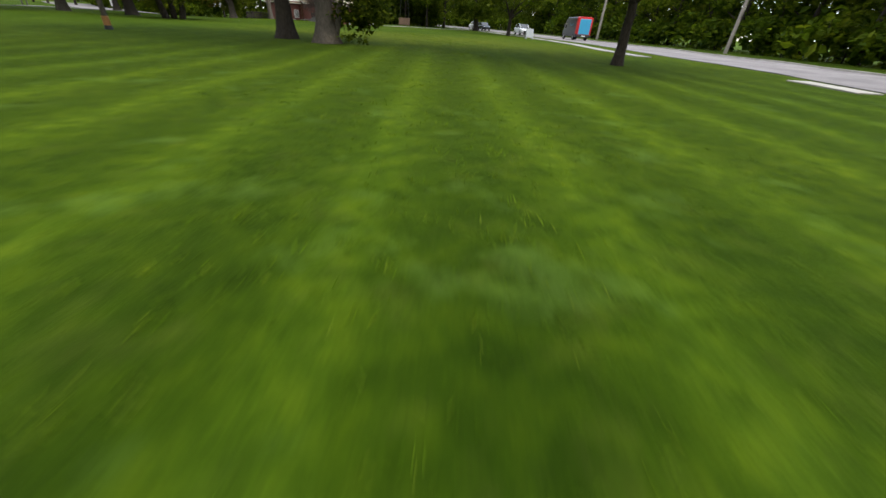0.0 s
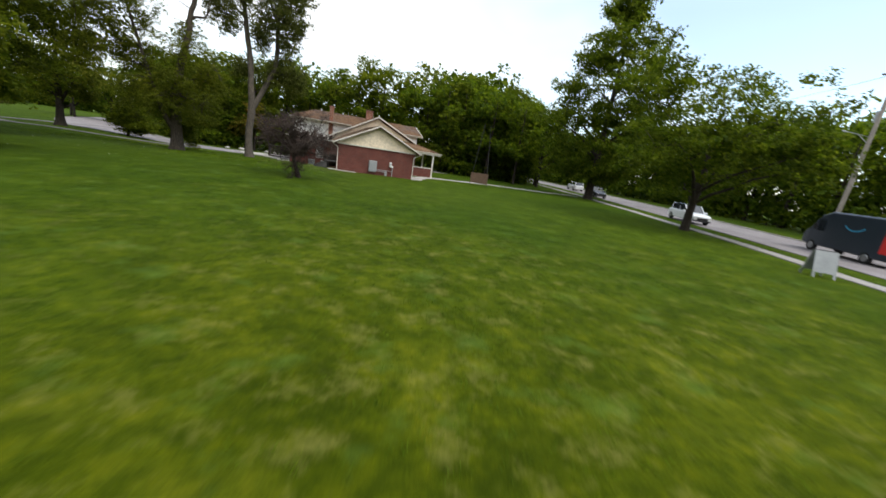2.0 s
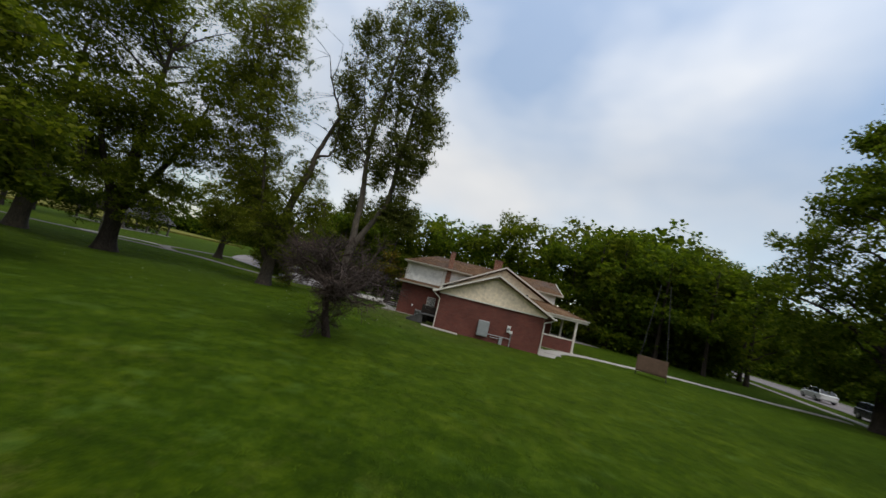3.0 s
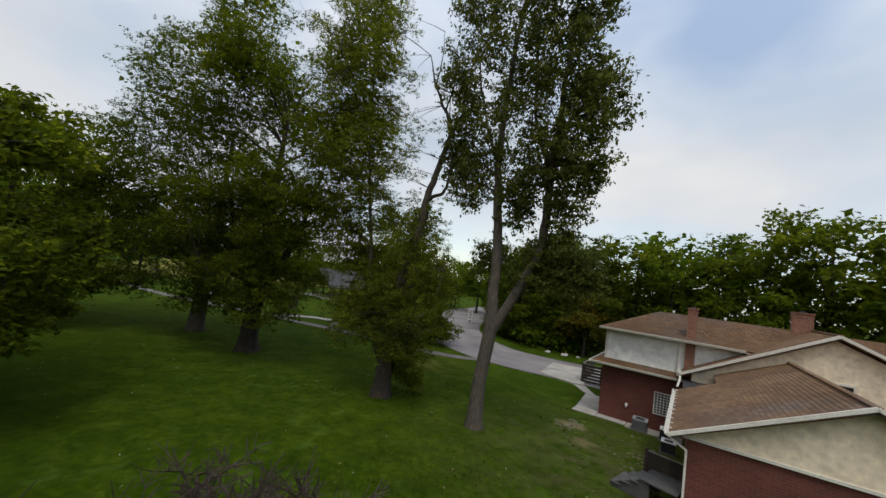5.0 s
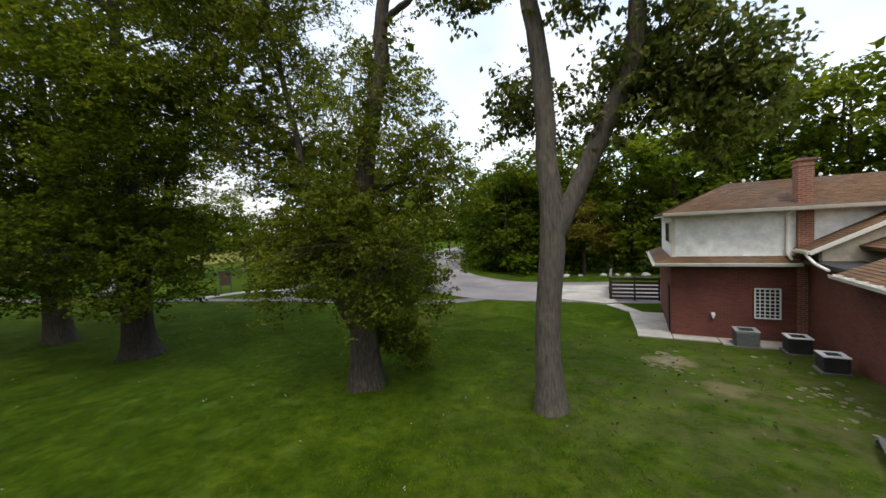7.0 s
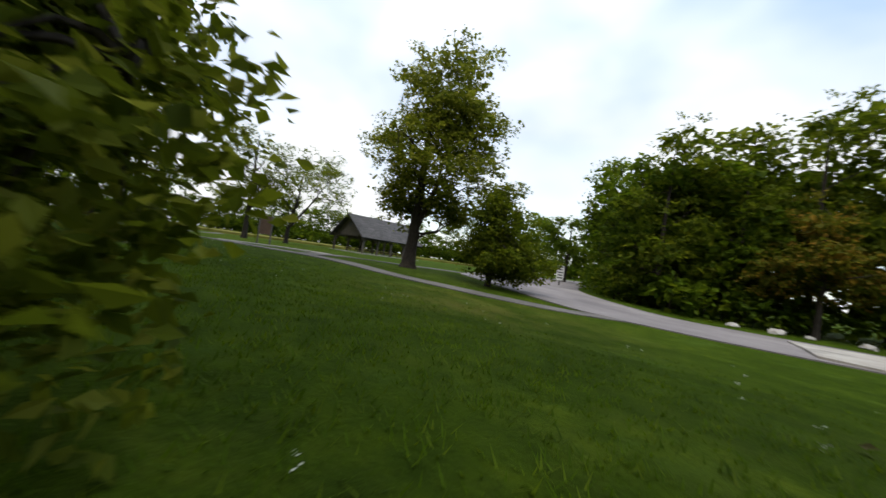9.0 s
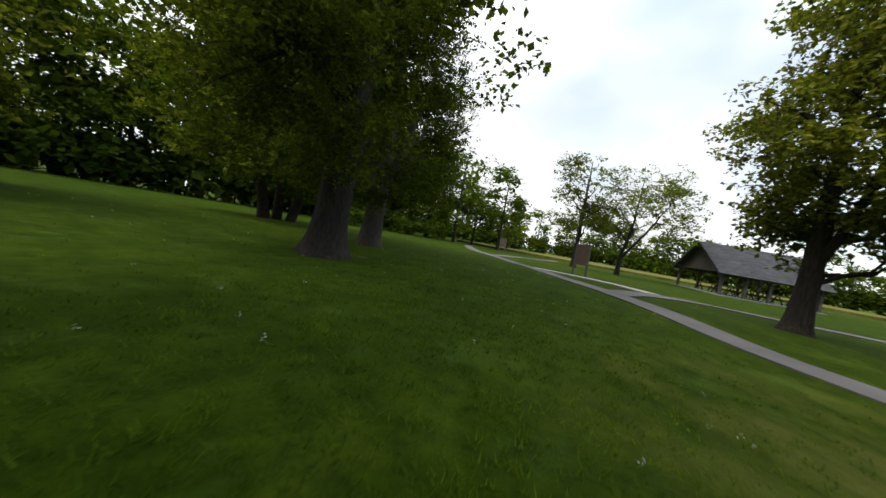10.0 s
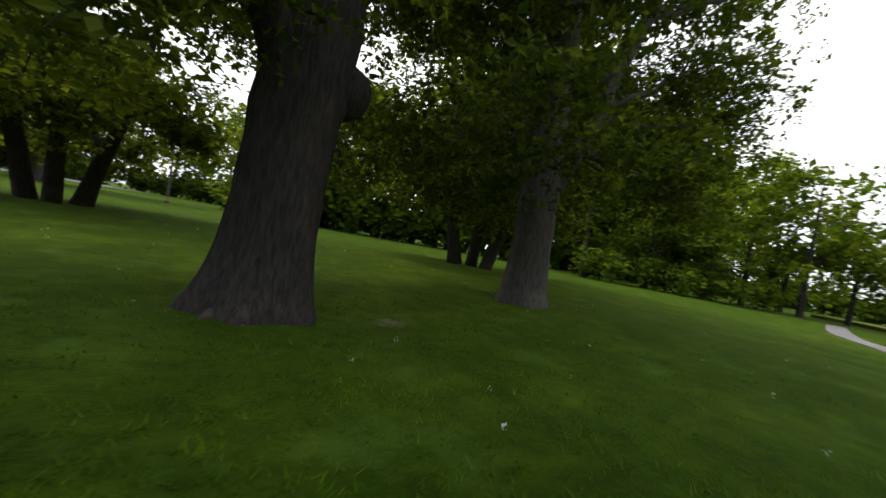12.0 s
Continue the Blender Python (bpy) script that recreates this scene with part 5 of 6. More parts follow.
beam(bm, (19.46, 47.5, 4.34), (19.46, 56.5, 4.3), 0.2, 0.05, 0.015)
part("ridge_cap", bm, ROOF, house)


def gutter(a, b, parent):
    """An open gutter with a rolled lip."""
    bm = bmesh.new()
    a, b = Vector(a), Vector(b)
    d = (b - a).normalized()
    s = Vector((d.y, -d.x, 0))
    prof = [(0.0, 0.06), (0.0, -0.05), (0.09, -0.05), (0.12, 0.05), (0.10, 0.05), (0.075, -0.035), (0.015, -0.035), (0.015, 0.06)]
    A = [bm.verts.new(a + s * u + Vector((0, 0, w))) for u, w in prof]
    B = [bm.verts.new(b + s * u + Vector((0, 0, w))) for u, w in prof]
    for i in range(len(prof)):
        j = (i + 1) % len(prof)
        bm.faces.new((A[i], A[j], B[j], B[i]))
    bm.faces.new(A[::-1]), bm.faces.new(B)
    bmesh.ops.recalc_face_normals(bm, faces=bm.faces)
    part("gutter", bm, TRIM, parent, "pale metal gutter")


def downspout(pts, parent):
    bm = bmesh.new()
    for a, b in zip(pts, pts[1:]):
        beam(bm, a, b, 0.075, 0.06, 0.008)
    part("downspout", bm, TRIM, parent, "pale metal downspout")


gutter((15.52, 54.25, 2.43), (15.52, 47.5, 2.43), house)
gutter((23.5, 47.5, 2.41), (23.5, 53.5, 2.41), house)
for k in range(11):
    part("gutter_strap", boxes((15.4, 47.9 + 0.6 * k, 2.485, 15.68, 47.93 + 0.6 * k, 2.5), (15.4, 47.9 + 0.6 * k, 2.44, 15.415, 47.93 + 0.6 * k, 2.485)), WHITE, house)
downspout([(15.46, 47.6, 2.38), (15.6, 47.66, 2.28), (15.97, 47.82, 2.02), (15.97, 47.82, -0.3)], house)
downspout([(23.55, 47.62, 2.36), (23.3, 47.7, 2.2), (22.97, 47.83, 2.05), (22.97, 47.83, -0.2)], house)
# services on the gable wall
ebox = part("electric_box", boxes((18.792, 47.71, 0.289, 19.506, 47.89, 1.275), bevel=0.012), METAL, house, "large grey metal electric cabinet")
part("box_door", boxes((18.834, 47.695, 0.341, 19.464, 47.715, 1.222), bevel=0.006), METAL, ebox)
meter = part("meter_box", boxes((20.681, 47.75, 0.897, 20.89, 47.89, 1.317), bevel=0.01), WHITE, house, "white meter box")
bm = bmesh.new()
cyl(bm, (20.785, 47.75, 1.149), (20.785, 47.67, 1.149), 0.075, 0.07, 16)
part("meter_dial", bm, METAL, meter)
part("junction_box", boxes((20.89, 47.77, 0.845, 21.058, 47.89, 1.023), bevel=0.01), WHITE, house)
part("junction_box", boxes((20.303, 47.77, 0.016, 20.513, 47.89, 0.436), bevel=0.01), METAL, house)
bm = bmesh.new()
cyl(bm, (20.995, 47.83, 0.845), (20.995, 47.83, -0.152), 0.03)
cyl(bm, (19.506, 47.83, 0.498), (21.037, 47.83, 0.498), 0.025)
cyl(bm, (19.674, 47.83, 0.352), (20.303, 47.83, 0.352), 0.02)
cyl(bm, (20.408, 47.83, 0.436), (20.408, 47.83, 0.498), 0.02)
part("conduit", bm, METAL, house)

# main gable block
bm = bmesh.new()
gable_wall(bm, 16.06, 25.1, 56.5, 0.25, GZ, 2.95, 20.85, 5.5, 3.45)
main = part("wall", bm, STUCCO, house, "cream boarded main gable")
slope_shingles(house, (15.65, 56.1, 2.95), (15.65, 60.2, 2.95), (20.85, 60.2, 5.72), (20.85, 56.15, 5.72), ROOF)
slope_shingles(house, (25.45, 60.2, 3.55), (25.45, 56.15, 3.55), (20.85, 56.15, 5.72), (20.85, 60.2, 5.72), ROOF)
bm = bmesh.new()
beam(bm, (15.62, 56.08, 2.91), (20.85, 56.12, 5.7), 0.05, 0.12)
beam(bm, (25.48, 56.12, 3.51), (20.85, 56.12, 5.7), 0.05, 0.12)
part("bargeboard", bm, TRIM, house)
bm = bmesh.new()
beam(bm, (20.85, 56.15, 5.75), (20.85, 60.5, 5.75), 0.2, 0.05, 0.015)
part("ridge_cap", bm, ROOF, house)
gutter((15.65, 57.3, 2.92), (15.65, 56.1, 2.92), house)
downspout([(15.58, 56.25, 2.86), (15.62, 56.0, 2.72), (15.6, 55.6, 2.62), (15.55, 54.6, 2.54)], house)


def wall_window(parent, x0, x1, y, z0, z1, cols=2, rows=2):
    """A window set into a wall that faces -y: frame, sill, panes, bars."""
    w = part("window", boxes((x0 - 0.07, y - 0.06, z1, x1 + 0.07, y + 0.03, z1 + 0.08), (x0 - 0.07, y - 0.06, z0 - 0.06, x0, y + 0.03, z1), (x1, y - 0.06, z0 - 0.06, x1 + 0.07, y + 0.03, z1), (x0, y - 0.07, z0 - 0.06, x1, y + 0.03, z0)), TRIM, parent, "white-framed window")
    part("pane", boxes((x0, y - 0.02, z0, x1, y - 0.005, z1)), GLASS, w)
    bm = bmesh.new()
    for i in range(1, cols):
        x = x0 + (x1 - x0) * i / cols
        box(bm, x - 0.015, y - 0.045, z0, x + 0.015, y - 0.022, z1)
    for j in range(1, rows):
        z = z0 + (z1 - z0) * j / rows
        box(bm, x0, y - 0.043, z - 0.012, x1, y - 0.024, z + 0.012)
    part("glazing_bar", bm, TRIM, w)


wall_window(house, 18.32, 18.68, 56.49, 3.27, 3.64)
wall_window(house, 19.75, 20.45, 56.49, 2.9, 3.75, 1, 2)
wall_window(house, 20.65, 21.35, 56.49, 2.9, 3.75, 1, 2)
part("vent", boxes((23.0, 56.44, 3.55, 23.25, 56.5, 3.8)), METAL_D, house)
# porch
slope_shingles(house, (23.3, 53.55, 2.76), (27.8, 53.55, 2.76), (25.45, 56.5, 3.55), (23.3, 56.5, 3.62), ROOF)
slope_shingles(house, (27.8, 53.55, 2.76), (27.8, 61.5, 2.76), (25.45, 61.5, 3.55), (25.45, 56.5, 3.55), ROOF)
bm = bmesh.new()
box(bm, 22.75, 53.6, 2.55, 27.72, 61.4, 2.62)
part("porch_ceiling", bm, TRIM, house)
gutter((23.3, 53.53, 2.72), (27.85, 53.53, 2.72), house)
part("porch_fascia", boxes((22.75, 53.55, 2.5, 27.75, 53.6, 2.78)), TRIM, house)
for px, py in ((26.95, 53.75), (26.95, 57.6), (26.95, 61.2)):
    part("porch_post", boxes((px - 0.08, py - 0.08, 0.0, px + 0.08, py + 0.08, 2.56), (px - 0.12, py - 0.12, 0.0, px + 0.12, py + 0.12, 0.1), (px - 0.11, py - 0.11, 2.44, px + 0.11, py + 0.11, 2.55), bevel=0.008), TRIM, house, "white porch post")
knee = part("knee_wall", boxes((23.0, 53.66, -0.3, 26.84, 53.86, 0.98)), BRICK, house, "low red brick porch wall")
part("coping", boxes((22.98, 53.62, 0.98, 26.88, 53.9, 1.06), bevel=0.01), TRIM, knee)
part("porch_floor", boxes((22.7, 53.5, -0.3, 27.3, 62, 0.02)), CONCRETE, house, "concrete porch floor")
part("wall", boxes((22.7, 56.75, GZ, 25.1, 57.0, 2.55)), BRICK, house)
wall_window(house, 23.4, 24.6, 56.48, 0.9, 2.1, 2, 1)

# two-storey block
for w_ in ((11.95, 57.45, GZ, 26.0, 57.7, 2.45), (11.95, 57.7, GZ, 12.2, 63.6, 2.45), (25.75, 57.7, GZ, 26.0, 63.6, 2.45), (11.95, 63.6, GZ, 26.0, 63.85, 2.45)):
    part("wall", boxes(w_), BRICK, house, "red brick lower storey")
upper = part("wall", boxes((12.05, 57.5, 2.45, 25.9, 57.7, 4.4)), SIDING, house, "white clapboard upper storey")
for w_ in ((12.05, 57.7, 2.45, 12.25, 63.5, 4.4), (25.7, 57.7, 2.45, 25.9, 63.5, 4.4), (12.05, 63.5, 2.45, 25.9, 63.7, 4.4)):
    part("wall", boxes(w_), SIDING, house, "white clapboard upper storey")
boards(upper, 12.05, 15.55, 57.5, 2.72, 4.3, SIDING)
boards(upper, 16.2, 20.0, 57.5, 2.72, 4.3, SIDING)
boards(upper, 23.5, 25.9, 57.5, 2.72, 4.3, SIDING)
part("corner_board", boxes((12.0, 57.45, 2.6, 12.12, 57.56, 4.36)), TRIM, house)
wall_side = part("window", boxes((11.98, 58.3, 3.2, 12.06, 60.0, 4.1)), TRIM, house, "white-framed sliding window")
for k in range(3):
    part("pane", boxes((11.965, 58.36 + k * 0.54, 3.26, 11.985, 58.84 + k * 0.54, 4.04)), GLASS, wall_side)
# pent roof lip
slope_shingles(house, (11.4, 57.0, 2.46), (15.75, 57.0, 2.46), (15.75, 57.5, 2.72), (11.95, 57.5, 2.72), ROOF)
slope_shingles(house, (11.4, 63.9, 2.46), (11.4, 57.0, 2.46), (11.95, 57.5, 2.72), (11.95, 63.5, 2.72), ROOF)
part("soffit", boxes((11.42, 57.02, 2.38, 15.74, 57.45, 2.42), (11.42, 57.45, 2.38, 11.95, 63.8, 2.42)), TRIM, house)
gutter((11.4, 57.0, 2.44), (15.75, 57.0, 2.44), house)
gutter((11.4, 63.9, 2.44), (11.4, 57.0, 2.44), house)
# upper roof, hipped
slope_shingles(house, (11.68, 57.02, 4.42), (26.4, 57.02, 4.42), (26.4, 60.5, 5.62), (14.3, 60.5, 5.62), ROOF)
slope_shingles(house, (11.68, 64.0, 4.42), (11.68, 57.02, 4.42), (14.3, 60.5, 5.62), (14.3, 60.52, 5.62), ROOF)
bm = bmesh.new()
extrude_poly(bm, [(25.7, 57.55, 4.4), (25.7, 63.6, 4.4), (25.7, 60.5, 5.48)], (0.2, 0, 0))
part("gable", bm, SIDING, house, "white clapboard gable end")
bm = bmesh.new()
beam(bm, (26.42, 57.0, 4.36), (26.42, 60.5, 5.58), 0.05, 0.16)
beam(bm, (26.42, 64.0, 4.36), (26.42, 60.5, 5.58), 0.05, 0.16)
part("bargeboard", bm, TRIM, house)
slope_shingles(house, (26.4, 64.0, 4.42), (11.68, 64.0, 4.42), (14.3, 60.5, 5.62), (26.4, 60.5, 5.62), ROOF)
part("soffit", boxes((11.7, 57.04, 4.3, 26.38, 57.5, 4.34), (11.7, 57.5, 4.3, 12.05, 63.9, 4.34)), TRIM, house)
gutter((11.68, 57.02, 4.38), (18.05, 57.02, 4.38), house)
gutter((22.9, 57.02, 4.38), (26.4, 57.02, 4.38), house)
downspout([(15.5, 57.0, 4.34), (15.45, 57.4, 4.16), (15.45, 57.4, 2.86), (15.5, 57.1, 2.6)], house)


def chimney(x0, x1, y0, y1, z0, z1, label):
    c = part("chimney", boxes((x0, y0, z0, x1, y1, z1)), BRICK_CH, house, label)
    part("chimney_cap", boxes((x0 - 0.04, y0 - 0.04, z1, x1 + 0.04, y1 + 0.04, z1 + 0.07), (x0 - 0.02, y0 - 0.02, z1 - 0.18, x1 + 0.02, y1 + 0.02, z1 - 0.1)), BRICK_CH, c)
    bm = bmesh.new()
    cyl(bm, ((x0 + x1) / 2, (y0 + y1) / 2, z1), ((x0 + x1) / 2, (y0 + y1) / 2, z1 + 0.16), 0.11)
    part("flue", bm, METAL_D, c)


chimney(15.72, 16.14, 57.34, 57.86, GZ, 6.0, "slim brick chimney rising past the eave")
chimney(20.1, 20.85, 60.1, 60.7, 5.2, 6.5, "short broad brick chimney on the ridge")
for vx, vy, vz in ((15.0, 60.9, 5.5), (17.45, 60.8, 5.5)):
    bm = bmesh.new()
    cyl(bm, (vx, vy, vz - 0.2), (vx, vy, vz + 0.22), 0.035)
    cyl(bm, (vx, vy, vz + 0.2), (vx, vy, vz + 0.3), 0.07, 0.05)
    part("vent_pipe", bm, WHITE, house, "white roof vent pipe")
# lattice over the window
lat = part("lattice", boxes((14.55, 57.38, 0.42, 15.3, 57.44, 0.46), (14.55, 57.38, 1.5, 15.3, 57.44, 1.54), (14.55, 57.38, 0.46, 14.59, 57.44, 1.5), (15.26, 57.38, 0.46, 15.3, 57.44, 1.5)), WHITE, house, "white square lattice panel")
for k in range(1, 5):
    x = 14.57 + 0.71 * k / 5
    part("slat", boxes((x - 0.014, 57.4, 0.45, x + 0.014, 57.42, 1.51)), WHITE, lat)
for k in range(1, 8):
    z = 0.44 + 1.08 * k / 8
    part("slat", boxes((14.57, 57.385, z - 0.014, 15.28, 57.4, z + 0.014)), WHITE, lat)
part("dark_window", boxes((14.6, 57.43, 0.48, 15.25, 57.448, 1.48)), GLASS, house)
part("hose_tap", boxes((13.25, 57.36, 0.42, 13.37, 57.45, 0.56), (13.28, 57.30, 0.36, 13.33, 57.37, 0.52), bevel=0.01), WHITE, house)
part("door", boxes((11.9, 57.9, GZ + 0.2, 11.955, 58.8, 1.5)), WOOD_D, house, "dark side door")

# concrete round the house
apron_a = new("house_apron", None)
tagged(apron_a, "pale concrete walk and apron beside the house", "pavement", kind="structure")


def flat_slab(pts, parent, lift=0.04):
    bm = bmesh.new()
    lo = [bm.verts.new((x, y, gz(x, y) - 0.12)) for x, y in pts]
    hi = [bm.verts.new((x, y, gz(x, y) + lift)) for x, y in pts]
    bm.faces.new(hi)
    for i in range(len(pts)):
        j = (i + 1) % len(pts)
        bm.faces.new((lo[i], lo[j], hi[j], hi[i]))
    bmesh.ops.recalc_face_normals(bm, faces=bm.faces)
    part("slab", bm, CONCRETE, parent)


for pts in ([(10.75, 56.55), (11.93, 56.55), (11.93, 58.0), (10.7, 58.0)], [(10.68, 58.03), (11.93, 58.03), (11.93, 59.8), (10.55, 59.8)], [(10.53, 59.83), (11.93, 59.83), (11.93, 61.6), (10.4, 61.6)],
            [(9.2, 63.2), (10.3, 61.63), (11.0, 61.63), (9.9, 63.6)], [(6.4, 63.9), (9.1, 63.25), (9.8, 63.65), (9.2, 66.4), (6.05, 66.6)], [(6.03, 66.64), (9.18, 66.44), (8.9, 70.8), (5.6, 69.9)],
            [(11.97, 56.6), (13.4, 56.6), (13.4, 57.42), (11.97, 57.42)], [(13.45, 56.3), (15.9, 56.3), (15.9, 57.42), (13.45, 57.42)],
            [(15.2, 47.2), (17.6, 47.2), (17.6, 47.85), (15.2, 47.85)]):
    flat_slab(pts, apron_a, 0.1 if pts[0][1] > 63.5 else 0.04)
front_walk = new("front_walk", None)
tagged(front_walk, "pale concrete front walk leading to the porch", "pavement", kind="structure")
slabs(smooth_line([(24.3, 49.4), (24.9, 51.2), (26.8, 52.9), (30.5, 54.0), (38.0, 54.6), (48.2, 53.6)], 8), 1.15, 0.02, front_walk, CONCRETE, 1.3)
flat_slab([(22.97, 47.6), (24.0, 47.8), (24.8, 49.9), (23.2, 53.4), (22.97, 53.4)], front_walk, 0.03)
soil = new("bare_earth", None)
tagged(soil, "patches of trodden bare earth in the lawn", "earth", kind="structure")


def earth_patch(x, y, rx, ry, seed, parent, count):
    """A scatter of small ragged scraps of bare earth."""
    rs = random.Random(seed)
    bm = bmesh.new()
    for j in range(count):
        cx, cy = x + rs.gauss(0, rx * 0.45), y + rs.gauss(0, ry * 0.45)
        size = rs.uniform(0.04, 0.15)
        c = bm.verts.new((cx, cy, gz(cx, cy) + 0.012))
        ring = []
        for k in range(11):
            a = 2 * math.pi * k / 11
            q = size * (0.75 + 0.8 * noise.noise((math.cos(a) * 1.7, math.sin(a) * 1.7, seed + j * 3.1)))
            px, py = cx + math.cos(a) * q, cy + math.sin(a) * q * 1.2
            ring.append(bm.verts.new((px, py, gz(px, py) - 0.004)))
        for k in range(11):
            bm.faces.new((c, ring[k], ring[(k + 1) % 11]))
    tagged(part("earth", bm, SOIL, parent, smooth=True), kind="stuff")


earth_patch(11.55, 53.2, 0.55, 1.1, 1, soil, 90)
earth_patch(14.6, 51.5, 0.8, 3.4, 2, soil, 50)
earth_patch(-8.6, 48.2, 0.4, 0.3, 3, soil, 40)

# ---- things by the house ----


def condenser(x, y, w, h, shell, label):
    """An air conditioner's outdoor unit: shell, louvres, fan guard."""
    t = thing("air_conditioner", Matrix.Translation((x, y, gz(x, y) + 0.03)), label, "air conditioner")
    part("plinth", boxes((-w / 2 - 0.06, -w / 2 - 0.06, -0.08, w / 2 + 0.06, w / 2 + 0.06, 0.04)), PATHMAT, t)
    part("shell", boxes((-w / 2, -w / 2, 0.04, w / 2, w / 2, h), bevel=0.03), shell, t)
    bm = bmesh.new()
    for k in range(9):
        z = 0.1 + (h - 0.18) * k / 8
        box(bm, -w / 2 - 0.012, -w / 2 - 0.012, z, w / 2 + 0.012, w / 2 + 0.012, z + 0.012)
    part("louvre", bm, METAL_D, t)
    bm = bmesh.new()
    box(bm, -w / 2 - 0.02, -w / 2 - 0.02, h, w / 2 + 0.02, -w / 2 + 0.1, h + 0.03)
    box(bm, -w / 2 - 0.02, w / 2 - 0.1, h, w / 2 + 0.02, w / 2 + 0.02, h + 0.03)
    box(bm, -w / 2 - 0.02, -w / 2 + 0.1, h, -w / 2 + 0.1, w / 2 - 0.1, h + 0.03)
    box(bm, w / 2 - 0.1, -w / 2 + 0.1, h, w / 2 + 0.02, w / 2 - 0.1, h + 0.03)
    part("top_rim", bm, WHITE if shell is METAL_D else METAL, t)
    bm = bmesh.new()
    for k in range(5):
        rr = 0.06 + 0.055 * k
        r_ = bmesh.ops.create_cone(bm, cap_ends=False, segments=24, radius1=rr, radius2=rr, depth=0.014)
        bmesh.ops.translate(bm, vec=(0, 0, h + 0.02), verts=r_["verts"])
    for k in range(8):
        a = math.pi * k / 8
        beam(bm, (-math.cos(a) * w * 0.42, -math.sin(a) * w * 0.42, h + 0.022), (math.cos(a) * w * 0.42, math.sin(a) * w * 0.42, h + 0.022), 0.01)
    part("fan_guard", bm, METAL_D, t)


condenser(14.1, 56.5, 0.64, 0.54, METAL, "grey metal air conditioner on a concrete plinth")
condenser(15.3, 55.95, 0.58, 0.52, METAL_D, "dark air conditioner with a pale rim by the wall")
condenser(15.42, 53.95, 0.52, 0.46, METAL_D, "dark air conditioner with a pale rim by the wall")

steps_ = thing("wooden_steps", Matrix.Translation((14.2, 48.75, gz(14.2, 48.75))) @ Matrix.Rotation(radians(-14), 4, "Z"), "weathered grey wooden steps up to a small landing", "steps")
for k in range(4):
    part("tread", boxes((0.27 * k, -0.55, 0.13 + 0.15 * k, 0.27 * k + 0.29, 0.55, 0.17 + 0.15 * k), bevel=0.006), WOOD_S, steps_)
for s in (-0.5, 0.5):
    bm = bmesh.new()
    extrude_poly(bm, [(-0.02, s, 0), (1.1, s, 0), (1.1, s, 0.58), (0.9, s, 0.58), (-0.02, s, 0.12)], (0, 0.05, 0))
    part("stringer", bm, WOOD_S, steps_)
for k in range(9):
    part("deck_board", boxes((1.1, -0.6 + 0.15 * k, 0.6, 1.85, -0.46 + 0.15 * k, 0.635)), WOOD_S, steps_)
for p in ((0.62, 0.58), (1.75, 0.58)):
    part("post", boxes((p[0] - 0.045, p[1] - 0.045, 0, p[0] + 0.045, p[1] + 0.045, 1.2)), WOOD_D, steps_)
for k in range(8):
    part("rail_board", boxes((0.67 + 0.13 * k, 0.57, 0.12, 0.79 + 0.13 * k, 0.595, 1.1)), WOOD_D, steps_)
part("handrail", boxes((0.58, 0.54, 1.1, 1.8, 0.63, 1.14), bevel=0.008), WOOD_G, steps_, "pale worn handrail")


def fence_panel(a, b, h, n):
    """A run of dark rail fence from a to b."""
    a, b = Vector((*a, gz(*a))), Vector((*b, gz(*b)))
    f = thing("rail_fence", Matrix.Translation(a), "dark-stained wooden rail fence beside the drive", "fence", "fence panels by the drive")
    d = b - a
    m = max(2, round(d.length / 1.2) + 1)
    for i in range(m):
        q = d * i / (m - 1)
        part("post", boxes((q.x - 0.05, q.y - 0.05, q.z - 0.2, q.x + 0.05, q.y + 0.05, q.z + h + 0.06), bevel=0.008), WOOD_D, f)
    s = Vector((d.y, -d.x, 0)).normalized() * 0.065
    for k in range(n):
        z = 0.18 + (h - 0.26) * k / (n - 1)
        bm = bmesh.new()
        beam(bm, s + Vector((0, 0, z)), d + s + Vector((0, 0, z)), 0.03, 0.14)
        part("rail", bm, WOOD_D, f)
    bm = bmesh.new()
    beam(bm, Vector((0, 0, h + 0.05)) + s * 0.4, d + Vector((0, 0, h + 0.05)) + s * 0.4, 0.14, 0.03)
    part("cap_rail", bm, WOOD_G, f)


fence_panel((9.4, 64.6), (11.95, 64.95), 1.4, 6)
fence_panel((9.35, 64.75), (9.15, 69.8), 1.4, 6)

# stones along the wood's edge beyond the drive
rs = random.Random(4)


def stone(x, y, s, name="stone", label="pale field stone at the edge of the drive"):
    bm = bmesh.new()
    r_ = bmesh.ops.create_icosphere(bm, subdivisions=2, radius=s)
    o = rs.uniform(0, 50)
    for v in r_["verts"]:
        k = 1 + 0.35 * noise.noise(v.co / s * 1.3 + Vector((o, 0, 0)))
        v.co = Vector((v.co.x * k * 1.3, v.co.y * k, max(v.co.z * k * 0.7, -0.25 * s)))
    ob = part(name, bm, STONE, smooth=False)
    ob.matrix_basis = Matrix.Translation((x, y, gz(x, y) + 0.2 * s)) @ Matrix.Rotation(rs.uniform(0, 6), 4, "Z")
    tagged(ob, label, "stone", "stones by the drive")


for sx, sy, s in ((3.2, 75.6, 0.26), (5.0, 75.8, 0.32), (6.2, 76.6, 0.2), (8.2, 76.9, 0.3), (9.3, 77.4, 0.22), (10.2, 77.0, 0.28), (11.6, 77.6, 0.3), (13.0, 77.3, 0.24)):
    stone(sx, sy, s)

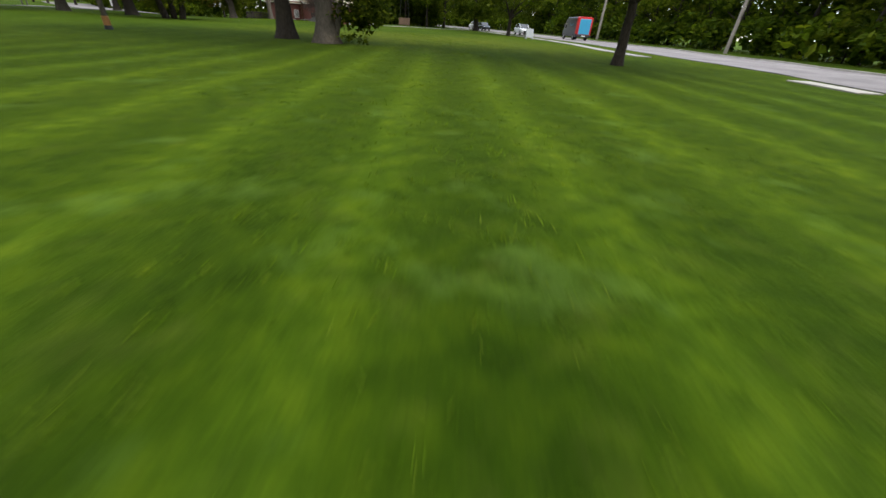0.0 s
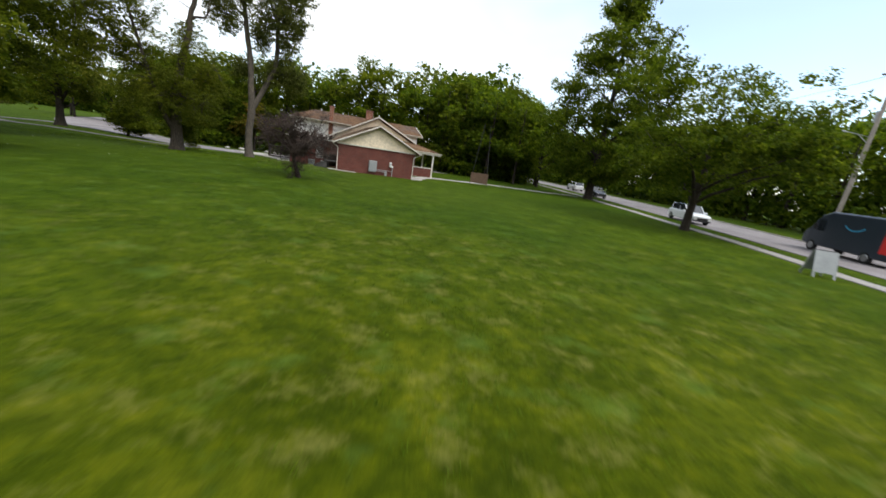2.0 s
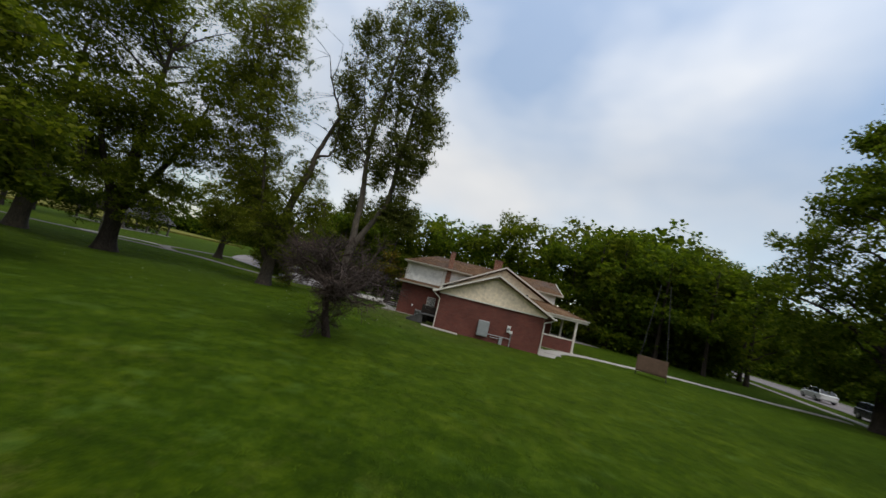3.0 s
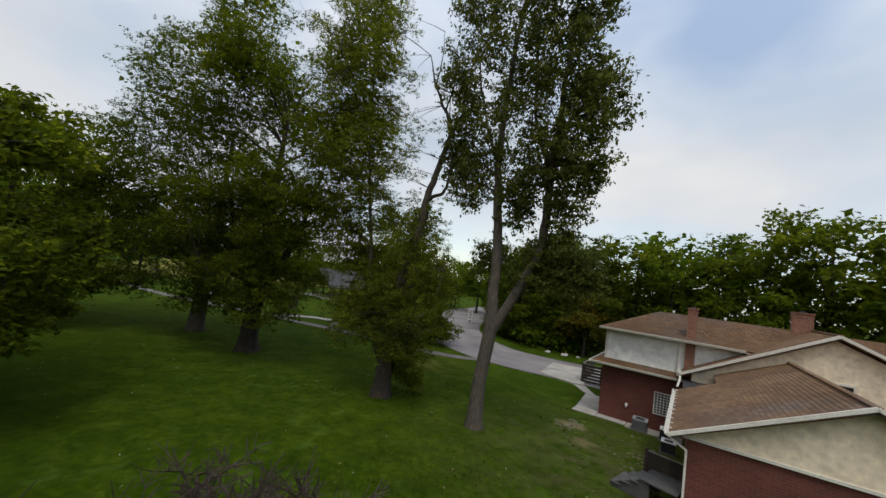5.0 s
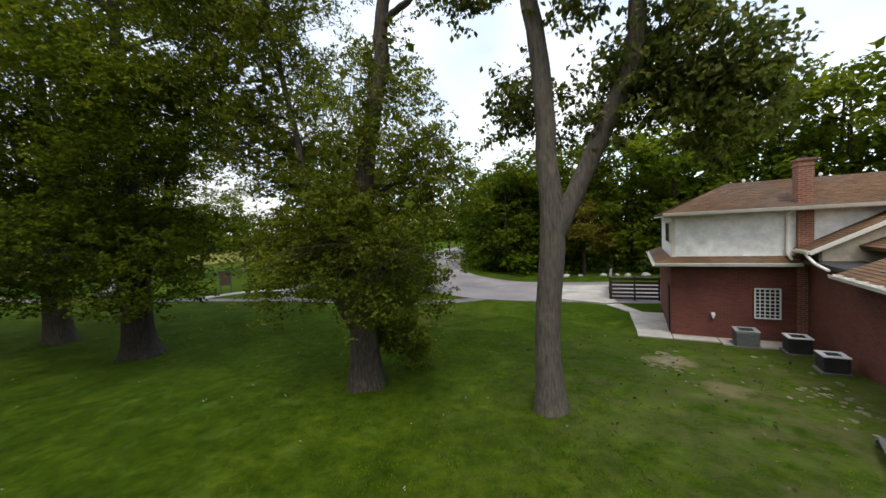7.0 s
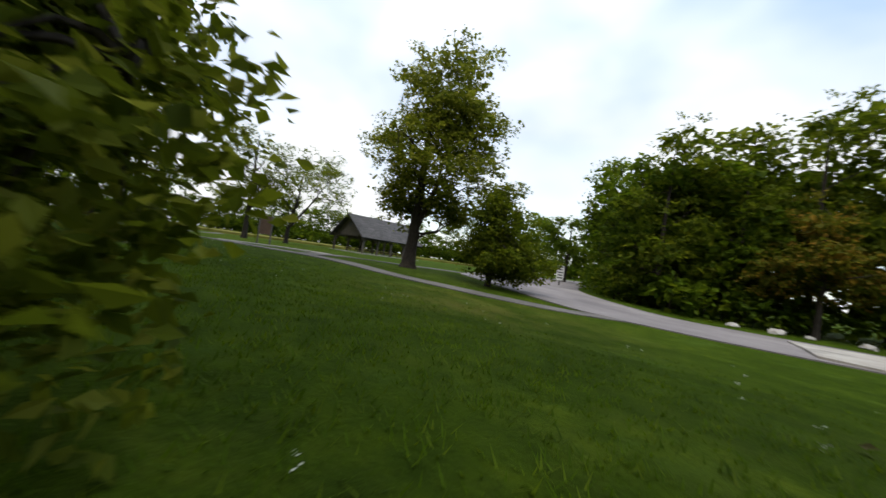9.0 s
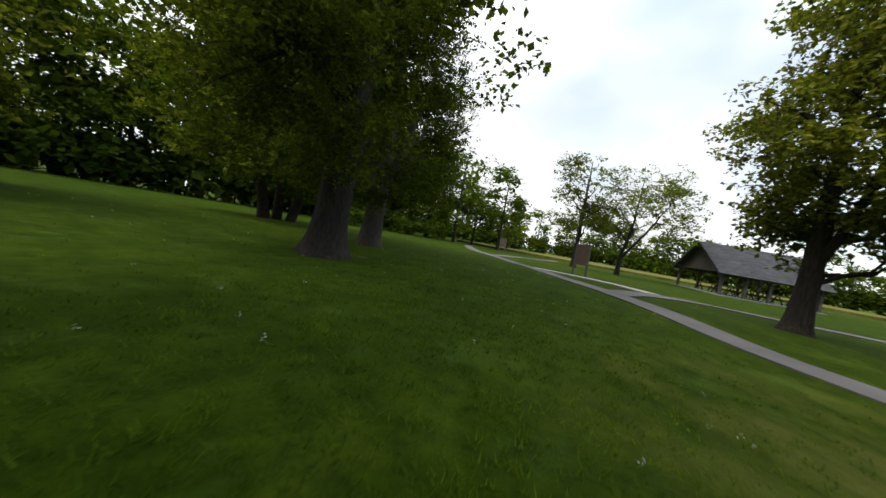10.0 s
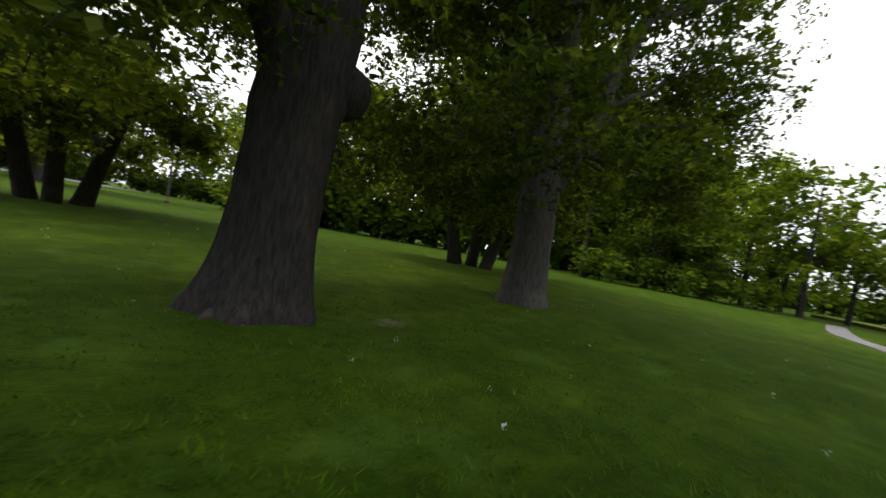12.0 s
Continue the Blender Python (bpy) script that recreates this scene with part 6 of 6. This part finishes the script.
# the sign at the corner of the drive: unreadable lines
sg = thing("road_sign", pose(-10.8, 82.4, gz(-10.8, 82.4), 0, 0, 35), "white sign board with dark lines of small lettering", "sign")
part("post", boxes((-0.05, -0.05, -0.2, 0.05, 0.05, 1.6)), WOOD_D, sg)
pl = part("plate", boxes((-0.32, -0.09, 0.5, 0.32, -0.055, 2.0), bevel=0.01), WHITE, sg)
for k in range(5):
    part("lettering_bar", boxes((-0.24, -0.098, 0.68 + 0.26 * k, 0.24 - 0.06 * (k % 2), -0.092, 0.8 + 0.26 * k)), BLACKP, pl)


def notice_board(x, y, yaw, w=0.72, h=1.1):
    """A park notice board: two posts, framed brown back."""
    t = thing("notice_board", pose(x, y, gz(x, y), 0, 0, yaw), "brown wooden notice board on two pale posts", "notice board", "park notice boards")
    for s in (-1, 1):
        part("post", boxes((s * w / 2 - 0.05, -0.05, -0.2, s * w / 2 + 0.05, 0.05, 1.86), bevel=0.008), WOOD_G, t)
    part("panel", boxes((-w / 2 + 0.05, -0.03, 1.78 - h, w / 2 - 0.05, 0.03, 1.78)), WOOD_B, t)
    part("top_rail", boxes((-w / 2 + 0.05, -0.045, 1.72, w / 2 - 0.05, 0.045, 1.8)), WOOD_B, t)
    part("bottom_rail", boxes((-w / 2 + 0.05, -0.045, 1.76 - h, w / 2 - 0.05, 0.045, 1.83 - h)), WOOD_B, t)


notice_board(-17.9, 57.8, 62)
notice_board(-44.7, 54.5, 85)

# the picnic pavilion
PAV = Matrix.Translation((-34.7, 73.2, gz(-34.7, 73.2))) @ Matrix.Rotation(radians(89), 4, "Z")
pav = thing("picnic_pavilion", PAV, "open timber picnic pavilion with a grey shingle gable roof", "pavilion")
PW, PL, PE, PR = 7.3, 7.9, 2.05, 4.75
part("floor_slab", boxes((-0.4, -PW / 2 - 0.4, -0.3, PL + 0.4, PW / 2 + 0.4, 0.05)), CONCRETE, pav)
for i in range(5):
    for s in (-1, 1):
        x = PL * i / 4
        part("post", boxes((x - 0.11, s * PW / 2 - 0.11, 0, x + 0.11, s * PW / 2 + 0.11, PE), bevel=0.01), WOOD_P, pav)
        bm = bmesh.new()
        beam(bm, (x, s * PW / 2, PE - 0.75), (x, s * (PW / 2 - 0.75), PE), 0.1)
        if i < 4:
            beam(bm, (x, s * PW / 2, PE - 0.75), (x + 0.75, s * PW / 2, PE), 0.1)
        if i:
            beam(bm, (x, s * PW / 2, PE - 0.75), (x - 0.75, s * PW / 2, PE), 0.1)
        part("brace", bm, WOOD_P, pav)
part("beam", boxes((-0.2, -PW / 2 - 0.1, PE, PL + 0.2, -PW / 2 + 0.1, PE + 0.25)), WOOD_P, pav)
part("beam", boxes((-0.2, PW / 2 - 0.1, PE, PL + 0.2, PW / 2 + 0.1, PE + 0.25)), WOOD_P, pav)
for x in (0.0, PL):
    bm = bmesh.new()
    extrude_poly(bm, [(x, -PW / 2, PE), (x, PW / 2, PE), (x, 0, PR - 0.1)], (0.08, 0, 0))
    part("gable", bm, WOOD_P, pav, "boarded timber gable")
    part("gable_vent", boxes((x - 0.03, -0.3, PE + 1.1, x + 0.11, 0.3, PE + 1.75)), BLACKP, pav)
for s in (-1, 1):
    slope_shingles(pav, (-0.6, s * (PW / 2 + 0.6), PE - 0.1), (PL + 0.6, s * (PW / 2 + 0.6), PE - 0.1), (PL + 0.6, 0, PR), (-0.6, 0, PR), PAVROOF, 0.24, 0.5)


def picnic_table(m, group):
    t = thing("picnic_table", m, "dark wooden picnic table with fixed benches", "picnic table", group)
    for k in range(5):
        part("top_board", boxes((-0.9, -0.36 + 0.146 * k, 0.72, 0.9, -0.225 + 0.146 * k, 0.76)), WOOD_D, t)
    for s in (-1, 1):
        part("bench_board", boxes((-0.9, s * 0.72 - 0.13, 0.42, 0.9, s * 0.72 + 0.13, 0.46)), WOOD_D, t)
        bm = bmesh.new()
        beam(bm, (s * 0.65, -0.72, 0.0), (s * 0.65, -0.15, 0.72), 0.05, 0.1)
        beam(bm, (s * 0.65, 0.72, 0.0), (s * 0.65, 0.15, 0.72), 0.05, 0.1)
        beam(bm, (s * 0.65, -0.8, 0.4), (s * 0.65, 0.8, 0.4), 0.05, 0.1)
        part("leg_frame", bm, WOOD_D, t)
    return t


tab = picnic_table(PAV @ Matrix.Translation((1.6, -1.5, 0.05)), "tables under the pavilion")
for q in ((1.6, 1.4), (4.4, -1.5), (4.4, 1.4), (6.8, -1.5), (6.8, 1.4)):
    copy_thing(tab, PAV @ Matrix.Translation((*q, 0.05)))

# ---- along the road ----
pole = thing("utility_pole", pose(62.4, 33.0, gz(62.4, 33.0), 0, 0, -28), "weathered wooden utility pole with a street lamp arm", "utility pole")
bm = bmesh.new()
cyl(bm, (0, 0, -0.3), (0.25, 0, 17.5), 0.22, 0.13, 14)
part("pole", bm, GALV, pole)
bm = bmesh.new()
beam(bm, (-1.0, 0, 15.6), (1.5, 0, 15.7), 0.12, 0.14)
part("crossarm", bm, WOOD_G, pole)
bm = bmesh.new()
beam(bm, (0.1, 0, 9.6), (-1.2, -0.2, 10.3), 0.06)
beam(bm, (-1.2, -0.2, 10.3), (-2.5, -0.4, 10.35), 0.06)
beam(bm, (0.1, 0, 10.2), (-1.2, -0.2, 10.3), 0.03)
arm = part("lamp_arm", bm, METAL, pole)
part("lamp_head", boxes((-3.1, -0.55, 10.25, -2.45, -0.28, 10.42), bevel=0.05), METAL, arm, "grey lamp head")
bm = bmesh.new()
cyl(bm, (0.24, 0.05, 12.2), (0.24, 0.32, 12.2), 0.06)
cyl(bm, (0.28, 0.34, 11.6), (0.28, 0.34, 12.6), 0.22, 0.22, 16)
part("transformer", bm, METAL, pole)
pole2 = thing("utility_pole", pose(46.5, 4.3, gz(46.5, 4.3)), "weathered wooden utility pole on the far verge", "utility pole")
bm = bmesh.new()
cyl(bm, (0, 0, -0.3), (0.1, 0, 14), 0.19, 0.12, 14)
part("pole", bm, GALV, pole2)


def line_cable(a, b, sag, name="power_cable"):
    pts = []
    for k in range(25):
        t = k / 24
        p = Vector(a).lerp(Vector(b), t)
        p.z -= sag * 4 * t * (1 - t)
        pts.append(tuple(p))
    v, f = tube_arrays(pts, np.full(25, 0.018), 5, 0)
    return tagged(new(name, fast_mesh(name, v, f, BLACKP)), "thin black overhead power cable strung between poles", "cable")


line_cable((62.2, 33.0, 15.7), (46.6, 4.3, 13.6), 1.0)
line_cable((62.6, 33.4, 15.7), (82, 85, 15.0), 1.0)

fence_far = thing("rail_fence", Matrix(), "weathered grey wooden rail fence beyond the road", "fence")
FENCE = [Vector((50.0 - 1.4 * k, -3.6 - 2.1 * k, 0)) for k in range(6)]
for k, p in enumerate(FENCE):
    g = gz(p.x, p.y)
    part("post", boxes((p.x - 0.07, p.y - 0.07, g - 0.3, p.x + 0.07, p.y + 0.07, g + 1.2), bevel=0.01), WOOD_G, fence_far)
    if k:
        q, gq = FENCE[k - 1], gz(FENCE[k - 1].x, FENCE[k - 1].y)
        for hgt in (0.55, 1.02):
            bm = bmesh.new()
            beam(bm, (q.x, q.y, gq + hgt), (p.x, p.y, g + hgt), 0.05, 0.16, 0.008)
            part("rail", bm, WOOD_G, fence_far)

ab = thing("sandwich_board", pose(33.4, 21.4, gz(33.4, 21.4), 0, 0, -30) @ Matrix.Scale(1.05, 4), "grey weathered folding sign board beside the pavement", "sign")
for s in (-1, 1):
    bm = bmesh.new()
    extrude_poly(bm, [(-0.42, s * 0.32, 0), (-0.34, s * 0.32, 0), (-0.34, s * 0.25, 0.2), (0.34, s * 0.25, 0.2), (0.34, s * 0.32, 0), (0.42, s * 0.32, 0), (0.42, s * 0.03, 1.05), (-0.42, s * 0.03, 1.05)], (0, s * 0.03, 0))
    bmesh.ops.recalc_face_normals(bm, faces=bm.faces)
    part("panel", bm, METAL, ab)
part("hinge", boxes((-0.4, -0.05, 1.04, 0.4, 0.05, 1.08)), METAL_D, ab)

# tall frame with a brown board by the front walk
fr = thing("swing_frame", pose(31.4, 50.3, gz(31.4, 50.3), 0, 0, -35), "brown wooden board hung between two slim tall poles", "swing")
for s in (-1, 1):
    bm = bmesh.new()
    cyl(bm, (s * 0.95, 0, 0), (s * 0.3, 0, 6.6), 0.03, 0.018, 10)
    part("pole", bm, METAL_D, fr)
part("board", boxes((-0.95, -0.2, 0.3, 0.95, -0.12, 1.4), (-0.95, -0.2, 0.3, 0.95, 0.35, 0.4)), WOOD_B, fr)


def wheel(parent, x, y, r=0.36, w=0.24):
    s = 1 if y > 0 else -1
    bm = bmesh.new()
    vs = cyl(bm, (x, y - w / 2, r), (x, y + w / 2, r), r, r, 28)
    bmesh.ops.bevel(bm, geom=[e for e in bm.edges if abs(e.verts[0].co.y - e.verts[1].co.y) < 1e-4], offset=0.04, segments=2, affect="EDGES")
    t = part("tyre", bm, RUBBER, parent)
    bm = bmesh.new()
    cyl(bm, (x, y + s * (w / 2 - 0.02), r), (x, y + s * (w / 2 + 0.012), r), r * 0.62, r * 0.56, 20)
    part("rim", bm, CHROME, t)


def loft(bm, sections):
    """A closed body through outlines of equal length."""
    rows = [[bm.verts.new(p) for p in s] for s in sections]
    for a, b in zip(rows, rows[1:]):
        for i in range(len(a)):
            j = (i + 1) % len(a)
            bm.faces.new((a[i], a[j], b[j], b[i]))
    bm.faces.new(rows[0][::-1])
    bm.faces.new(rows[-1])
    bmesh.ops.recalc_face_normals(bm, faces=bm.faces)


def box_section(x, w, z0, z1, r):
    pts = []
    for cx, cz, a0 in ((w - r, z0 + r * 0.4, -90), (w - r, z1 - r, 0), (-w + r, z1 - r, 90), (-w + r, z0 + r * 0.4, 180)):
        for k in range(4):
            a = radians(a0 + 30 * k)
            rz = r * 0.4 if cz < (z0 + z1) / 2 else r
            pts.append((x, cx + r * math.cos(a), cz + rz * math.sin(a)))
    return pts


def van(m):
    """A navy delivery van, tail towards -x."""
    t = thing("delivery_van", m, "navy delivery van with a blue rear door and red rear trim", "van")
    bm = bmesh.new()
    loft(bm, [box_section(x, w, z0, z1, 0.16) for x, w, z0, z1 in ((-3.1, 0.98, 0.45, 2.8), (-2.9, 1.02, 0.42, 2.86), (1.4, 1.02, 0.42, 2.84), (2.1, 1.0, 0.42, 2.55), (2.75, 0.97, 0.42, 1.65), (3.2, 0.9, 0.45, 1.35), (3.35, 0.82, 0.5, 1.1))])
    body = part("body", bm, VANBLUE, t, smooth=False)
    bm = bmesh.new()
    loft(bm, [box_section(x, w, z0, z1, 0.17) for x, w, z0, z1 in ((-3.16, 1.0, 0.75, 2.84), (-2.62, 1.045, 0.75, 2.885))])
    part("rear_trim", bm, VANRED, t, "red rear surround")
    part("rear_door", boxes((-3.2, -0.78, 0.78, -3.15, 0.78, 2.62), bevel=0.02), VANCYAN, t, "bright blue roller door")
    part("bumper", boxes((-3.25, -0.95, 0.42, -3.05, 0.95, 0.68), bevel=0.03), BLACKP, t)
    for s in (-1, 1):
        part("tail_lamp", boxes((-3.19, s * 0.9 - 0.05, 1.0, -3.15, s * 0.9 + 0.05, 1.7)), LAMPRED, t)
        part("side_window", boxes((1.25, s * 1.005 - 0.012, 1.45, 2.15, s * 1.005 + 0.012, 2.2)), GLASS, t)
        bm = bmesh.new()
        for k in range(9):
            a0, a1 = math.pi * (1.15 + 0.7 * k / 9), math.pi * (1.15 + 0.7 * (k + 1) / 9)
            beam(bm, (-0.6 + 0.75 * math.cos(a0), s * 1.028, 2.25 + 0.45 * math.sin(a0)), (-0.6 + 0.75 * math.cos(a1), s * 1.028, 2.25 + 0.45 * math.sin(a1)), 0.012, 0.08)
        part("side_stripe", bm, VANCYAN, t, "curved blue stripe")
        part("mirror", boxes((2.1, s * 1.15 - 0.06, 1.5, 2.25, s * 1.15 + 0.06, 1.9), (2.15, s * 1.06 - 0.06, 1.65, 2.2, s * 1.06 + 0.06, 1.7), bevel=0.015), BLACKP, t)
        for x in (-1.9, 2.2):
            wheel(t, x, s * 0.9, 0.38, 0.24)
    part("windscreen", boxes((-0.02, -0.82, -0.5, 0.02, 0.82, 0.5)), GLASS, t).matrix_basis = Matrix.Translation((2.47, 0, 2.1)) @ Matrix.Rotation(radians(-37), 4, "Y")
    part("number_plate", boxes((-3.262, -0.26, 0.5, -3.25, 0.26, 0.64)), WHITE, t)


def car(m, paint_, label):
    """An upright family car, nose towards +x."""
    t = thing("car", m, label, "car", "cars on the road")
    bm = bmesh.new()
    loft(bm, [box_section(x, w, z0, z1, 0.14) for x, w, z0, z1 in ((-2.25, 0.78, 0.42, 0.95), (-2.1, 0.88, 0.3, 1.02), (-1.2, 0.92, 0.26, 1.02), (1.0, 0.92, 0.26, 0.98), (1.95, 0.86, 0.3, 0.86), (2.25, 0.74, 0.42, 0.72))])
    part("body", bm, paint_, t)
    bm = bmesh.new()
    loft(bm, [box_section(x, w, z0, z1, 0.12) for x, w, z0, z1 in ((-2.05, 0.72, 0.98, 1.05), (-1.75, 0.74, 0.98, 1.55), (-0.9, 0.76, 0.98, 1.64), (0.25, 0.74, 0.96, 1.58), (1.05, 0.72, 0.94, 1.0))])
    cab = part("cabin", bm, GLASS, t, "dark glazed cabin")
    bm = bmesh.new()
    loft(bm, [box_section(x, w, z0, z1, 0.1) for x, w, z0, z1 in ((-1.72, 0.68, 1.5, 1.58), (-0.9, 0.72, 1.56, 1.68), (0.22, 0.7, 1.5, 1.61))])
    part("roof", bm, paint_, t)
    for s in (-1, 1):
        for x0, x1 in ((0.98, 0.24), (-0.42, -0.42), (-1.98, -1.7)):
            bm = bmesh.new()
            beam(bm, (x0, s * 0.745, 0.98), (x1, s * 0.70, 1.56), 0.05, 0.07)
            part("pillar", bm, paint_, cab)
    for s in (-1, 1):
        for x in (-1.38, 1.4):
            wheel(t, x, s * 0.82, 0.34, 0.22)
        part("head_lamp", boxes((2.08, s * 0.6 - 0.14, 0.62, 2.2, s * 0.6 + 0.14, 0.76), bevel=0.02), WHITE, t)
        part("tail_lamp", boxes((-2.25, s * 0.66 - 0.1, 0.72, -2.18, s * 0.66 + 0.1, 0.9)), LAMPRED, t)
        part("mirror", boxes((0.75, s * 0.98 - 0.08, 0.98, 0.9, s * 0.98 + 0.08, 1.1), bevel=0.02), paint_, t)
    part("grille", boxes((2.2, -0.45, 0.42, 2.28, 0.45, 0.62)), BLACKP, t)
    part("bumper", boxes((2.1, -0.76, 0.28, 2.27, 0.76, 0.42), bevel=0.03), BLACKP, t)


RY = 63
van(pose(46.6, 25.2, gz(46.6, 25.2) + 0.03, 0, 0, RY - 4))
car(pose(47.2, 37.0, gz(47.2, 37) + 0.03, 0, 0, RY + 180), CARWHITE, "white family car driving on the road")
car(pose(55.5, 58.0, gz(55.5, 58) + 0.03, 0, 0, RY + 186), CARDARK, "dark car far along the road")
car(pose(63.5, 72.0, gz(63.5, 72) + 0.03, 0, 0, RY + 7), CARWHITE, "pale car far along the road")

# ---- grass tufts and clover ----
rg = np.random.default_rng(8)


def tufts(n, line, width, blade, seed_h=(0.05, 0.12)):
    """Short grass blades in tufts scattered along a line."""
    L = np.array([(p[0], p[1]) for p in line], float)
    seg = np.linalg.norm(np.diff(L, axis=0), axis=1)
    cum = np.r_[0, np.cumsum(seg)]
    s = rg.uniform(0, cum[-1], n)
    x = np.interp(s, cum, L[:, 0]) + rg.normal(0, width, n)
    y = np.interp(s, cum, L[:, 1]) + rg.normal(0, width, n)
    z = np.array([gz(a, b) for a, b in zip(x, y)])
    c = np.repeat(np.stack([x, y, z], 1), blade, axis=0)
    m = len(c)
    c[:, :2] += rg.normal(0, 0.05, (m, 2))
    a = rg.uniform(0, 2 * np.pi, m)
    lean = rg.uniform(0.8, 1.9, m)
    h = rg.uniform(*seed_h, m)
    w = rg.uniform(0.004, 0.009, m)
    sx, sy = np.cos(a + np.pi / 2) * w, np.sin(a + np.pi / 2) * w
    tip = c + np.stack([np.cos(a) * lean * h, np.sin(a) * lean * h, h], 1)
    off = np.stack([sx, sy, np.zeros(m)], 1)
    v = np.stack([c - off - [0, 0, 0.01], c + off - [0, 0, 0.01], tip], 1).reshape(-1, 3)
    return v, np.arange(m * 3).reshape(-1, 3)


LINE1 = [(-6, -19), (1, -8), (8, 1), (14, 12), (18, 25), (18, 34)]
LINE2 = [(12, 40), (8, 47), (5, 52), (0, 53), (-4, 52), (-9, 49)]
v1, f1 = tufts(3500, LINE1, 1.8, 7, (0.025, 0.05))
v2, f2 = tufts(9000, LINE2, 2.2, 7, (0.025, 0.055))
grass = new("grass", fast_mesh("grass", np.concatenate([v1, v2]), np.concatenate([f1, f2 + len(v1)]), GRASS))
tagged(grass, "short tufts of mown lawn grass", "grass", kind="stuff")
n = 150
px = np.r_[rg.uniform(-16, 14, n)]
py = np.r_[rg.uniform(38, 58, n)]
cl = np.stack([px, py, [gz(a, b) + 0.05 for a, b in zip(px, py)]], 1)
lv, lf = leaf_arrays(rg, cl, 6, 0.014, 0.022, -0.4, 1.0)
clover = new("clover", fast_mesh("clover", lv, lf, FLOWER))
tagged(clover, "small white clover flowers in the lawn", "clover", kind="stuff")

# fallen leaves on the trodden ground
n = 420
px, py = rg.normal(12.4, 2.2, n), rg.uniform(41.5, 56, n)
ok = px < 15.4
fl = np.stack([px, py, [gz(a, b) + 0.015 for a, b in zip(px, py)]], 1)[ok]
lv, lf = leaf_arrays(rg, fl, 1, 0.02, 0.1, 0.0, 0.1)
fallen = new("fallen_leaves", fast_mesh("fallen_leaves", lv, lf, LEAF_S))
tagged(fallen, "pale dry leaves scattered over thin grass", "leaves", kind="stuff")
